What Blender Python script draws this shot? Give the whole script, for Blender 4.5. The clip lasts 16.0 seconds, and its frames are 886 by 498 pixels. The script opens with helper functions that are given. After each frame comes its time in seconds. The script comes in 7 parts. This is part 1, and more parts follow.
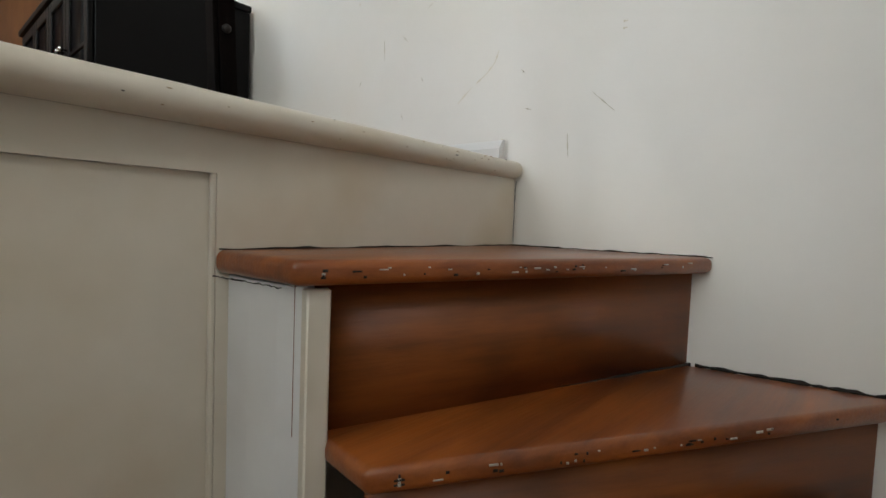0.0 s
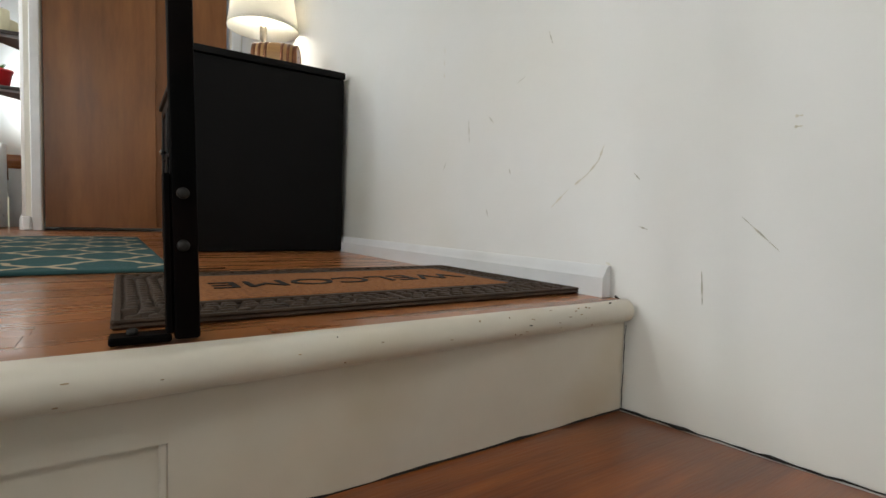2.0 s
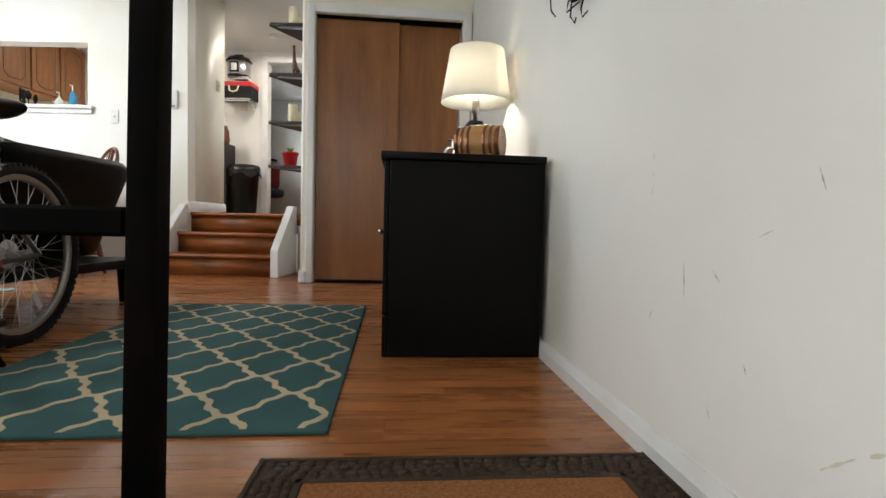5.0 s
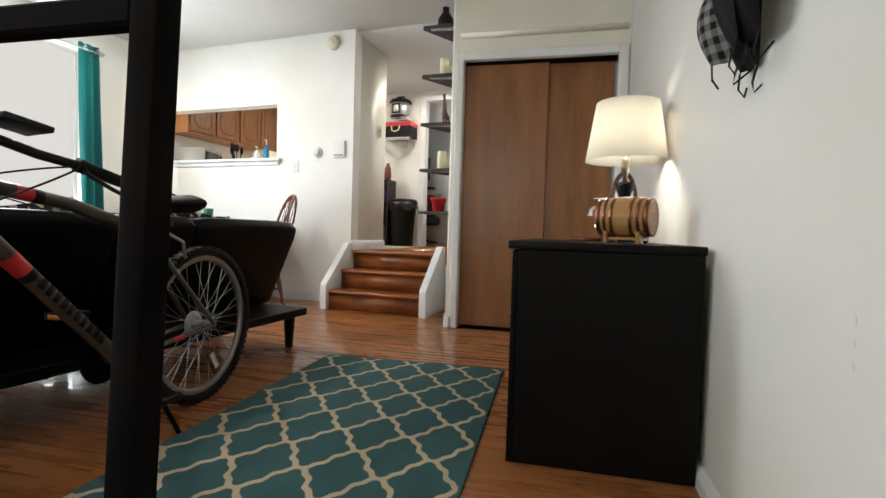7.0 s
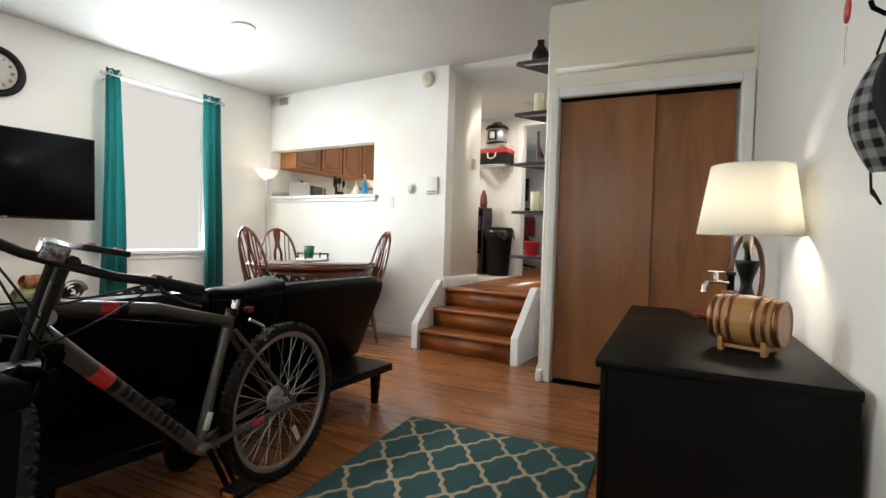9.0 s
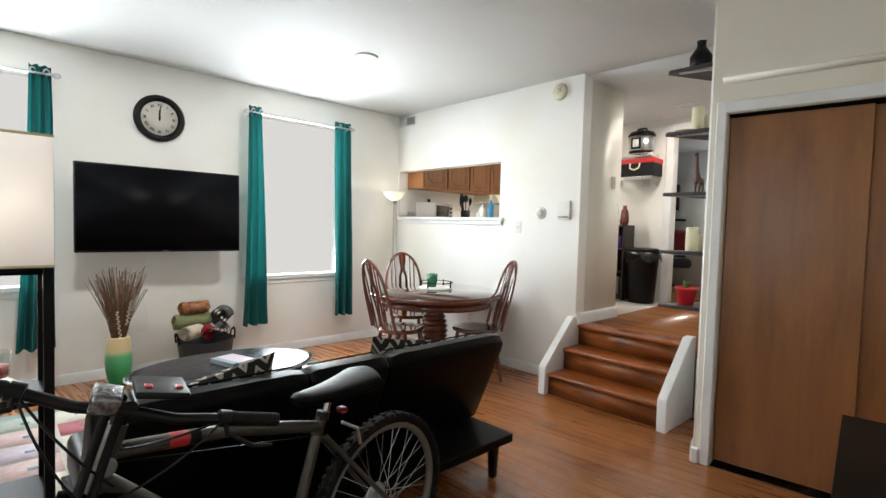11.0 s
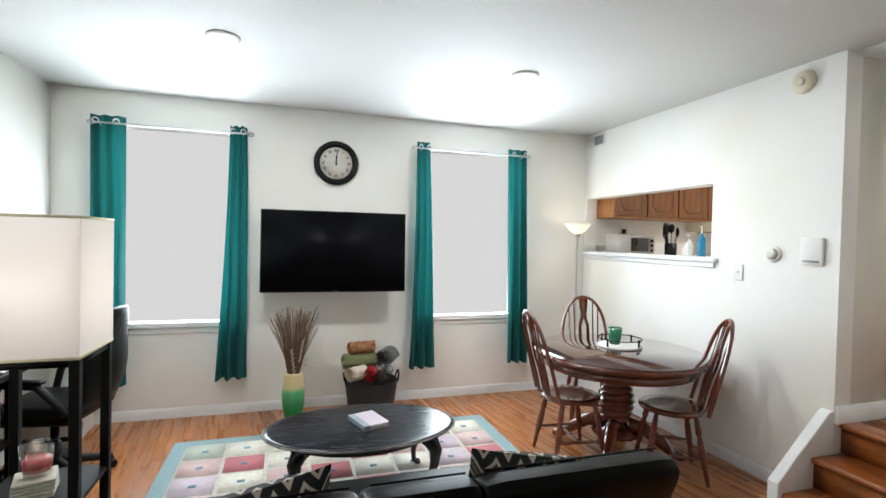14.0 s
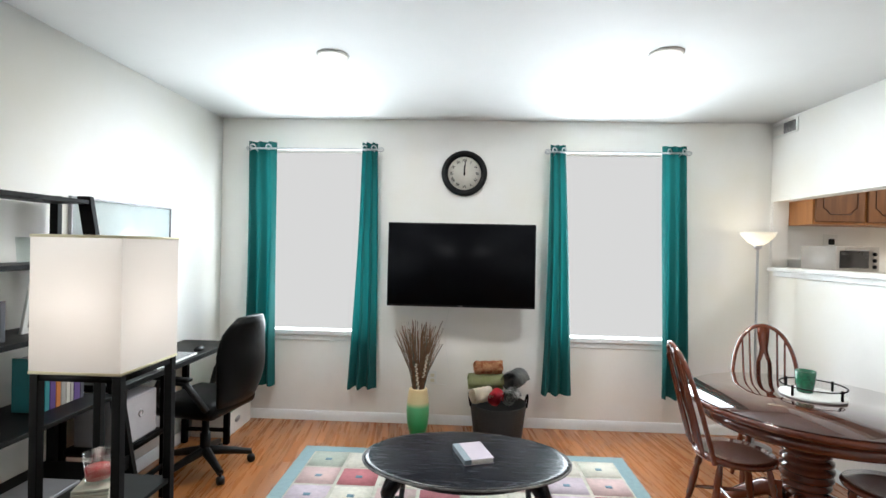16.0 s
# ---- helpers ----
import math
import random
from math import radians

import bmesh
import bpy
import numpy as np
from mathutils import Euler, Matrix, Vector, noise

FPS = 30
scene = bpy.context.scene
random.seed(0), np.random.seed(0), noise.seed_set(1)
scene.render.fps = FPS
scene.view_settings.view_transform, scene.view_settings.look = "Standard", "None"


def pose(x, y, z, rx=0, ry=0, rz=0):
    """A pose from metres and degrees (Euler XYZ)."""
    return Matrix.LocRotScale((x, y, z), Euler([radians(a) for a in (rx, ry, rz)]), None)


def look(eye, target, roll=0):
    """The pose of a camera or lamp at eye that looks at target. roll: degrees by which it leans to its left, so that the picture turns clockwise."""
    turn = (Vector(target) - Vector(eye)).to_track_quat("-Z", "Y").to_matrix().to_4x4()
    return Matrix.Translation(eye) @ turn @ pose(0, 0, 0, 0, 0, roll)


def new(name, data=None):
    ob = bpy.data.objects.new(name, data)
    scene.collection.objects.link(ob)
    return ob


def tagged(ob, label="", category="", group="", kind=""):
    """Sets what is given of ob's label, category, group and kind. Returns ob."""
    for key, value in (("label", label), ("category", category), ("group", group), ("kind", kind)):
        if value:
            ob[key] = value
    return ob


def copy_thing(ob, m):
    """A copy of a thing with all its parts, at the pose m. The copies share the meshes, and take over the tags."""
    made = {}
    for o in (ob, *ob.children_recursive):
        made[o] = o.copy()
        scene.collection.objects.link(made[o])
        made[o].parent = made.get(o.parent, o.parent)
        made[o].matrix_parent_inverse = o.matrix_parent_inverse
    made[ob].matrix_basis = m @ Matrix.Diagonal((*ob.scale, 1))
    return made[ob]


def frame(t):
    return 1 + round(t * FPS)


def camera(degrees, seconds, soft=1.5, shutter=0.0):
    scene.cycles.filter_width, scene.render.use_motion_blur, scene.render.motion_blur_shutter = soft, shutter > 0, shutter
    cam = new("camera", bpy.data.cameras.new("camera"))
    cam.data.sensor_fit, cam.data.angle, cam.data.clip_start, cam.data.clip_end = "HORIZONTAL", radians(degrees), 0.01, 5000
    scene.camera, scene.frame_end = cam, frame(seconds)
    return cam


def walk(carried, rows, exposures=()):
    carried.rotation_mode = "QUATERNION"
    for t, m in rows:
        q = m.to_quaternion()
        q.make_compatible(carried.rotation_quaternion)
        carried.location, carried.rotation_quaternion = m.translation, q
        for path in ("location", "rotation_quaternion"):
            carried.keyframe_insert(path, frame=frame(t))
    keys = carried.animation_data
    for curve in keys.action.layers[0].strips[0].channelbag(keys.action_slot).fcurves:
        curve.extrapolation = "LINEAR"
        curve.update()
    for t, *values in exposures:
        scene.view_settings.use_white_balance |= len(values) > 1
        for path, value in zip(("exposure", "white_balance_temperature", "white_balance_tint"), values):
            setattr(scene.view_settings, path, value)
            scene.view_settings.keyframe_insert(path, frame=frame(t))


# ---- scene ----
cam = camera(84.4, 16.0)
PATH = [
    (0, (0.279, -0.104, -0.156), (-1.196, 1.243, -0.262), 2.2),
    (0.5, (0.239, -0.057, -0.063), (-1.301, 1.214, -0.183), 2.5),
    (1, (0.203, 0.003, -0.004), (-1.406, 1.187, -0.092), 2.5),
    (1.5, (0.175, 0.087, 0.06), (-1.524, 1.138, -0.028), 2.2),
    (2, (0.129, 0.14, 0.134), (-1.646, 1.054, 0.021), 1.7),
    (2.5, (0.076, 0.175, 0.181), (-1.76, 0.962, 0.077), 1.5),
    (3, (0.028, 0.223, 0.217), (-1.866, 0.86, 0.126), 1.4),
    (3.5, (-0.005, 0.284, 0.277), (-1.948, 0.75, 0.182), 1.4),
    (4, (-0.038, 0.324, 0.345), (-2.013, 0.624, 0.244), 1.4),
    (6.5, (-0.198, 0.415, 0.65), (-2.124, -0.119, 0.58), 1.6),
    (7, (-0.239, 0.436, 0.732), (-2.122, -0.233, 0.665), 1.7),
    (7.5, (-0.288, 0.422, 0.821), (-2.138, -0.335, 0.749), 2.0),
    (8, (-0.347, 0.458, 0.886), (-2.151, -0.404, 0.831), 1.6),
    (8.5, (-0.379, 0.455, 0.961), (-2.139, -0.492, 0.907), 1.8),
    (9, (-0.419, 0.443, 1.029), (-2.123, -0.603, 0.977), 1.7),
    (9.5, (-0.49, 0.388, 1.078), (-2.126, -0.76, 1.032), 1.7),
    (12, (-0.939, 0.172, 1.471), (-2.066, -1.478, 1.375), 1.4),
    (12.5, (-1.046, 0.112, 1.483), (-2.049, -1.617, 1.405), 1.4),
    (13, (-1.171, 0.052, 1.527), (-2.052, -1.742, 1.452), 1.4),
    (13.5, (-1.307, 0.003, 1.536), (-2.065, -1.847, 1.479), 1.3),
    (14, (-1.438, -0.043, 1.548), (-2.043, -1.949, 1.51), 1.3),
    (14.5, (-1.552, -0.085, 1.559), (-1.972, -2.04, 1.538), 1.3),
    (15, (-1.644, -0.141, 1.559), (-1.879, -2.127, 1.551), 1.2),
    (15.5, (-1.757, -0.215, 1.569), (-1.82, -2.214, 1.561), 1.2),
    (16, (-1.858, -0.291, 1.582), (-1.771, -2.289, 1.569), 1.2),
]
walk(cam, [(t, look(eye, target, roll)) for t, eye, target, roll in PATH], exposures=[(0.0, 0.15, 6550, 10), (1.5, 0.15, 6550, 10), (2.5, 0.08, 6650, 10), (4.0, 0.02, 6700, 10), (6.5, 0.14, 6700, 10), (9.5, 0.14, 6750, 10), (12.0, 0.06, 6450, 10), (16.0, 0.08, 6350, 10)])

# ---- light ----
world = bpy.data.worlds.new("world")
scene.world = world
world.use_nodes = True
wn = world.node_tree.nodes
sky = wn.new("ShaderNodeTexSky")
sky.sky_type, sky.sun_disc = "NISHITA", False
sky.sun_elevation, sky.sun_rotation = radians(50), radians(200)
wn["Background"].inputs[1].default_value = 0.1
world.node_tree.links.new(sky.outputs[0], wn["Background"].inputs[0])

# the entry part of the house stands at a slight angle to the living room
ENTRY = pose(-0.5, 0.85, 0, 0, 0, 186.2)


def area_lamp(name, m, w, h, watts, colour, spread=180):
    d = bpy.data.lights.new(name, "AREA")
    d.shape, d.size, d.size_y, d.energy, d.color = "RECTANGLE", w, h, watts, colour
    d.spread = radians(spread)
    ob = new(name, d)
    ob.matrix_world = m
    return ob


def point_lamp(name, p, watts, colour, radius=0.04):
    d = bpy.data.lights.new(name, "POINT")
    d.energy, d.color, d.shadow_soft_size = watts, colour, radius
    ob = new(name, d)
    ob.location = p
    return ob


DAY = (0.86, 0.95, 1.0)
area_lamp("window_light_1", pose(-0.55, -4.695, 1.605, 87, 0, 0), 0.94, 1.57, 54, DAY)
area_lamp("window_light_2", pose(-3.15, -4.695, 1.605, 87, 0, 0), 0.96, 1.57, 62, DAY)
# Unseen stairwell openings: two added lamps bring daylight to the stairs and closet.
area_lamp("window_light_3", ENTRY @ pose(-1.08, 1.60, 1.55, 0, -90, 0), 1.25, 0.95, 12.5, (1.0, 0.98, 0.93))
area_lamp("window_light_4", ENTRY @ pose(-0.55, 2.58, 0.75, -90, 0, 0), 0.75, 1.4, 5.5, DAY)
point_lamp("table_lamp_bulb", ENTRY @ Vector((2.06, 0.17, 1.20)), 5.0, (1.0, 0.93, 0.80))
point_lamp("shelf_lamp_bulb", (-0.755, -1.77, 1.36), 1.1, (1.0, 0.90, 0.82), 0.12)
point_lamp("torchiere_bulb", (-4.23, -4.35, 1.72), 1.2, (1.0, 0.93, 0.80), 0.03)
area_lamp("ceiling_disc_light_1", pose(-1.06, -3.14, 2.672), 0.15, 0.15, 19, (1.0, 0.98, 0.95))
area_lamp("ceiling_disc_light_2", pose(-2.97, -3.09, 2.672), 0.15, 0.15, 19, (1.0, 0.98, 0.95))
area_lamp("hall_ceiling_light", pose(-6.0, -1.8, 2.62), 0.3, 0.3, 13, (1.0, 0.93, 0.84))
# Bare daylight-coloured panel added in the bedroom; no fixture or window holds it.
area_lamp("bedroom_light", pose(-8.6, -1.4, 1.9, 90, 0, 90), 1.2, 1.2, 35, DAY)
area_lamp("kitchen_light", pose(-5.6, -3.3, 2.62), 0.25, 0.25, 20, (1.0, 0.93, 0.84))


# ---- materials ----
def mat(name, base, rough=0.5, metal=0.0, var=0.12, scale=6.0, stretch=(1, 1, 1), bump=0.08, bscale=90.0, stain=None, coat=0.0, second=None, rvar=0.08, rnd=0.0, spec=0.5):
    m = bpy.data.materials.new(name)
    m.use_nodes = True
    n, l = m.node_tree.nodes, m.node_tree.links
    b = n["Principled BSDF"]
    tc = n.new("ShaderNodeTexCoord")
    mp = n.new("ShaderNodeMapping")
    mp.inputs["Scale"].default_value = stretch
    l.new(tc.outputs["Object"], mp.inputs[0])
    if rnd:
        oi = n.new("ShaderNodeObjectInfo")
        sc = n.new("ShaderNodeVectorMath")
        sc.operation = "MULTIPLY_ADD"
        l.new(oi.outputs["Random"], sc.inputs[0])
        sc.inputs[1].default_value = (17.0, 31.0, 11.0)
        l.new(mp.outputs[0], sc.inputs[2])
        vec = sc.outputs[0]
    else:
        vec = mp.outputs[0]
    nz = n.new("ShaderNodeTexNoise")
    nz.inputs["Scale"].default_value, nz.inputs["Detail"].default_value = scale, 6.0
    nz.inputs["Roughness"].default_value = 0.62
    l.new(vec, nz.inputs["Vector"])
    ramp = n.new("ShaderNodeValToRGB")
    lo = second if second else [c * (1 - var) for c in base]
    hi = base if second else [min(1, c * (1 + var)) for c in base]
    ramp.color_ramp.elements[0].position, ramp.color_ramp.elements[1].position = 0.33, 0.67
    ramp.color_ramp.elements[0].color, ramp.color_ramp.elements[1].color = (*lo, 1), (*hi, 1)
    l.new(nz.outputs[0], ramp.inputs[0])
    col = ramp.outputs[0]
    if stain:
        big = n.new("ShaderNodeTexNoise")
        big.inputs["Scale"].default_value, big.inputs["Detail"].default_value = stain[1], 3.0
        l.new(tc.outputs["Object"], big.inputs["Vector"])
        r2 = n.new("ShaderNodeMapRange")
        r2.inputs[1].default_value, r2.inputs[2].default_value = 0.45, 0.75
        r2.inputs[4].default_value = stain[2]
        l.new(big.outputs[0], r2.inputs[0])
        mx = n.new("ShaderNodeMix")
        mx.data_type = "RGBA"
        mx.inputs[7].default_value = (*stain[0], 1)
        l.new(r2.outputs[0], mx.inputs[0])
        l.new(col, mx.inputs[6])
        col = mx.outputs[2]
    if rnd:
        hs = n.new("ShaderNodeHueSaturation")
        mr = n.new("ShaderNodeMapRange")
        mr.inputs[3].default_value, mr.inputs[4].default_value = 1 - rnd, 1 + rnd
        l.new(oi.outputs["Random"], mr.inputs[0])
        l.new(mr.outputs[0], hs.inputs["Value"])
        l.new(col, hs.inputs["Color"])
        col = hs.outputs[0]
    l.new(col, b.inputs["Base Color"])
    rr = n.new("ShaderNodeMapRange")
    rr.inputs[3].default_value, rr.inputs[4].default_value = max(0.03, rough - rvar), min(1, rough + rvar)
    l.new(nz.outputs[0], rr.inputs[0])
    l.new(rr.outputs[0], b.inputs["Roughness"])
    b.inputs["Metallic"].default_value = metal
    b.inputs["Coat Weight"].default_value = coat
    b.inputs["Specular IOR Level"].default_value = spec
    if bump:
        bn = n.new("ShaderNodeTexNoise")
        bn.inputs["Scale"].default_value, bn.inputs["Detail"].default_value = bscale, 4.0
        l.new(vec, bn.inputs["Vector"])
        bp = n.new("ShaderNodeBump")
        bp.inputs["Strength"].default_value, bp.inputs["Distance"].default_value = bump, 0.004
        l.new(bn.outputs[0], bp.inputs["Height"])
        l.new(bp.outputs[0], b.inputs["Normal"])
    return m


def glow(name, colour, strength, paint=None):
    m = bpy.data.materials.new(name)
    m.use_nodes = True
    b = m.node_tree.nodes["Principled BSDF"]
    b.inputs["Base Color"].default_value = (*(paint or colour), 1)
    b.inputs["Specular IOR Level"].default_value = 0.0
    b.inputs["Emission Color"].default_value = (*colour, 1)
    b.inputs["Emission Strength"].default_value = strength
    return m


def shade_cloth(name, colour, through_part):
    m = bpy.data.materials.new(name)
    m.use_nodes = True
    n, l = m.node_tree.nodes, m.node_tree.links
    b = n["Principled BSDF"]
    b.inputs["Base Color"].default_value, b.inputs["Roughness"].default_value = (*colour, 1), 0.9
    tr = n.new("ShaderNodeBsdfTranslucent")
    tr.inputs[0].default_value = (*colour, 1)
    wv = n.new("ShaderNodeTexNoise")
    wv.inputs["Scale"].default_value = 350
    bp = n.new("ShaderNodeBump")
    bp.inputs["Strength"].default_value, bp.inputs["Distance"].default_value = 0.15, 0.002
    l.new(wv.outputs[0], bp.inputs["Height"])
    l.new(bp.outputs[0], b.inputs["Normal"])
    mx = n.new("ShaderNodeMixShader")
    mx.inputs[0].default_value = through_part
    l.new(b.outputs[0], mx.inputs[1])
    l.new(tr.outputs[0], mx.inputs[2])
    l.new(mx.outputs[0], n["Material Output"].inputs[0])
    return m


def glass(name, clear=0.88):
    m = bpy.data.materials.new(name)
    m.use_nodes = True
    n, l = m.node_tree.nodes, m.node_tree.links
    gl, tr, mx = n.new("ShaderNodeBsdfGlossy"), n.new("ShaderNodeBsdfTransparent"), n.new("ShaderNodeMixShader")
    gl.inputs["Roughness"].default_value = 0.03
    tr.inputs[0].default_value = (0.95, 0.98, 0.97, 1)
    mx.inputs[0].default_value = clear
    l.new(gl.outputs[0], mx.inputs[1])
    l.new(tr.outputs[0], mx.inputs[2])
    l.new(mx.outputs[0], n["Material Output"].inputs[0])
    return m


WALL = mat("wall_paint", (0.86, 0.85, 0.82), 0.5, var=0.025, scale=2.6, bump=0.10, bscale=22, stain=((0.74, 0.70, 0.58), 1.3, 0.6))
CREAM = mat("cream_paint", (0.84, 0.81, 0.71), 0.5, var=0.02, scale=2.0, bump=0.05, bscale=40, stain=((0.70, 0.64, 0.50), 1.1, 0.35))
CEIL = mat("ceiling_paint", (0.76, 0.76, 0.75), 0.75, var=0.02, scale=1.5, bump=0.06, bscale=30)
TRIM = mat("trim_gloss_paint", (0.82, 0.83, 0.83), 0.3, var=0.04, scale=5, bump=0.06, bscale=25, stain=((0.62, 0.58, 0.50), 4.0, 0.3))
AGED = mat("aged_cream_paint", (0.72, 0.67, 0.57), 0.35, var=0.06, scale=3, bump=0.1, bscale=20, stain=((0.56, 0.45, 0.28), 3.5, 0.55))
FLOORW = mat("oak_floor", (0.40, 0.155, 0.049), 0.28, var=0.3, scale=3.2, stretch=(8, 0.5, 8), bump=0.07, bscale=14, second=(0.28, 0.096, 0.028), rnd=0.2, coat=0.25, spec=0.4, stain=((0.18, 0.055, 0.016), 1.6, 0.5))
TREAD = mat("worn_tread_wood", (0.39, 0.112, 0.021), 0.32, scale=4, stretch=(8, 0.6, 8), second=(0.18, 0.045, 0.011), bump=0.16, bscale=30, stain=((0.11, 0.03, 0.010), 4.0, 0.55), coat=0.25)
RISER = mat("riser_wood", (0.38, 0.115, 0.023), 0.36, scale=2.4, stretch=(0.9, 0.9, 9), second=(0.17, 0.048, 0.012), bump=0.12, bscale=30, stain=((0.06, 0.022, 0.01), 4.0, 0.6))
DOORW = mat("stained_plywood_door", (0.33, 0.132, 0.041), 0.34, scale=2.4, stretch=(3.4, 3.4, 0.55), second=(0.19, 0.072, 0.022), bump=0.05, bscale=60, stain=((0.28, 0.12, 0.05), 1.6, 0.35))
BLACKW = mat("black_painted_wood", (0.0026, 0.0023, 0.0022), 0.46, var=0.25, scale=5, bump=0.04, bscale=120, spec=0.14)
BLACKM = mat("black_metal", (0.002, 0.002, 0.002), 0.6, var=0.3, scale=12, bump=0.06, bscale=60, stain=((0.010, 0.005, 0.004), 9.0, 0.5), spec=0.03)
LEATHER = mat("black_leather", (0.0018, 0.0018, 0.0018), 0.40, var=0.3, scale=7, bump=0.3, bscale=160, spec=0.12)
RUBBER = mat("rubber", (0.006, 0.005, 0.0045), 0.7, var=0.2, scale=20, bump=0.2, bscale=140, spec=0.25)
BLACKP = mat("black_plastic", (0.004, 0.004, 0.0045), 0.4, var=0.2, scale=15, bump=0.05, spec=0.25)
CHROME = mat("chrome", (0.7, 0.7, 0.7), 0.15, metal=1.0, var=0.05, bump=0.0)
STEEL = mat("brushed_steel", (0.55, 0.55, 0.56), 0.32, metal=1.0, var=0.08, bump=0.04)
CHERRY = mat("cherry_wood", (0.19, 0.042, 0.016), 0.22, scale=4, stretch=(1, 1, 0.35), second=(0.07, 0.014, 0.007), bump=0.02, bscale=70, coat=0.8)
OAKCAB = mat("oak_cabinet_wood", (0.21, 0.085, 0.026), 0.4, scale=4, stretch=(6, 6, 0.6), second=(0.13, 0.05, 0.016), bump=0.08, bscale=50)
# Lighter copy of the cabinet oak; light on the bodies is in the colour.
OAKLIT = mat("oak_cabinet_lit", (0.40, 0.17, 0.055), 0.4, scale=4, stretch=(6, 6, 0.6), second=(0.32, 0.13, 0.04), bump=0.08, bscale=50)
BARREL = mat("barrel_oak", (0.50, 0.27, 0.10), 0.4, scale=5, stretch=(6, 0.6, 6), second=(0.36, 0.18, 0.06), bump=0.08, bscale=60)
COPPER = mat("copper_band", (0.22, 0.09, 0.045), 0.3, metal=0.8, var=0.2, scale=20, bump=0.04)
TEAL = shade_cloth("teal_curtain", (0.005, 0.090, 0.086), 0.26)
SHADE = shade_cloth("cream_linen_shade", (0.93, 0.91, 0.84), 0.6)
SHADE2 = shade_cloth("white_paper_shade", (0.93, 0.89, 0.85), 0.42)
SCREEN = mat("tv_screen", (0.003, 0.003, 0.004), 0.34, var=0.1, bump=0.0, rvar=0.01, spec=0.04)
GLASS = glass("clear_glass")
WHITEP = mat("white_plastic", (0.78, 0.78, 0.75), 0.4, var=0.03, bump=0.02)
IVORY = mat("ivory_plastic", (0.70, 0.65, 0.50), 0.4, var=0.03, bump=0.02)
PAPER = mat("book_paper", (0.75, 0.73, 0.68), 0.8, var=0.06, scale=30)
COIR = mat("coir_fibre", (0.42, 0.17, 0.05), 0.95, scale=140, second=(0.22, 0.075, 0.02), bump=0.9, bscale=420)
MATRUB = mat("mat_rubber", (0.050, 0.031, 0.019), 0.62, var=0.3, scale=30, bump=0.2, bscale=150, spec=0.3)
RED = mat("red_plastic", (0.50, 0.02, 0.025), 0.35, var=0.08, bump=0.02)
GREEN = mat("leaf_green", (0.10, 0.22, 0.05), 0.5, var=0.2, bump=0.05)
CLOTHB = mat("black_cloth", (0.005, 0.005, 0.0055), 0.9, var=0.2, scale=30, bump=0.3, bscale=300)
GREYC = mat("dark_grey_cloth", (0.018, 0.019, 0.023), 0.85, var=0.1, bump=0.3, bscale=300)
TILE = mat("pale_floor_tile", (0.62, 0.58, 0.52), 0.3, var=0.06, scale=5, bump=0.03)
GRAPH = mat("graphite_bike_paint", (0.085, 0.076, 0.066), 0.30, metal=0.5, var=0.02, scale=20, bump=0.0, rvar=0.02, coat=0.2)
RIMA = mat("aluminium_rim", (0.36, 0.34, 0.31), 0.35, metal=0.8, var=0.06, bump=0.03)
BOLTM = mat("dull_bolt", (0.035, 0.033, 0.031), 0.5, metal=0.4, var=0.2, spec=0.2)
GREYM = mat("grey_tin", (0.30, 0.30, 0.31), 0.4, metal=0.3, var=0.1)
CANDLE = mat("cream_wax", (0.78, 0.72, 0.50), 0.5, var=0.04, bump=0.02)


# ---- builders ----
def part(name, bm, material, parent=None, label="", kind="", flat=False):
    """Link a bmesh as one mesh object, under parent where one is given."""
    if not flat:
        for f in bm.faces:
            f.smooth = True
        for e in bm.edges:
            if len(e.link_faces) == 2 and e.calc_face_angle(0) > 0.6:
                e.smooth = False
    me = bpy.data.meshes.new(name)
    bm.to_mesh(me)
    bm.free()
    me.materials.append(material)
    ob = new(name, me)
    if parent is not None:
        ob.parent = parent
    if label or kind:
        tagged(ob, label=label, kind=kind)
    return ob


def thing(name, m, label, category, group=""):
    ob = new(name)
    ob.empty_display_size = 0.05
    ob.matrix_world = m
    return tagged(ob, label, category, group)


def structure(name, bm, material, label="", m=None, category="", flat=False):
    ob = part(name, bm, material, flat=flat)
    if m is not None:
        ob.matrix_world = m
    return tagged(ob, label or name.replace("_", " "), category or name.rstrip("_0123456789").replace("_", " "), kind="structure")


def B():
    return bmesh.new()


def box(bm, x0, x1, y0, y1, z0, z1, bevel=0.0, m=None, seg=1):
    v = [bm.verts.new(p) for p in ((x0, y0, z0), (x1, y0, z0), (x1, y1, z0), (x0, y1, z0), (x0, y0, z1), (x1, y0, z1), (x1, y1, z1), (x0, y1, z1))]
    f = [bm.faces.new([v[i] for i in q]) for q in ((0, 3, 2, 1), (4, 5, 6, 7), (0, 1, 5, 4), (1, 2, 6, 5), (2, 3, 7, 6), (3, 0, 4, 7))]
    if m is not None:
        for a in v:
            a.co = m @ a.co
    if bevel:
        bmesh.ops.bevel(bm, geom=list({e for g in f for e in g.edges}), offset=bevel, segments=seg, affect="EDGES", profile=0.5)
    return bm


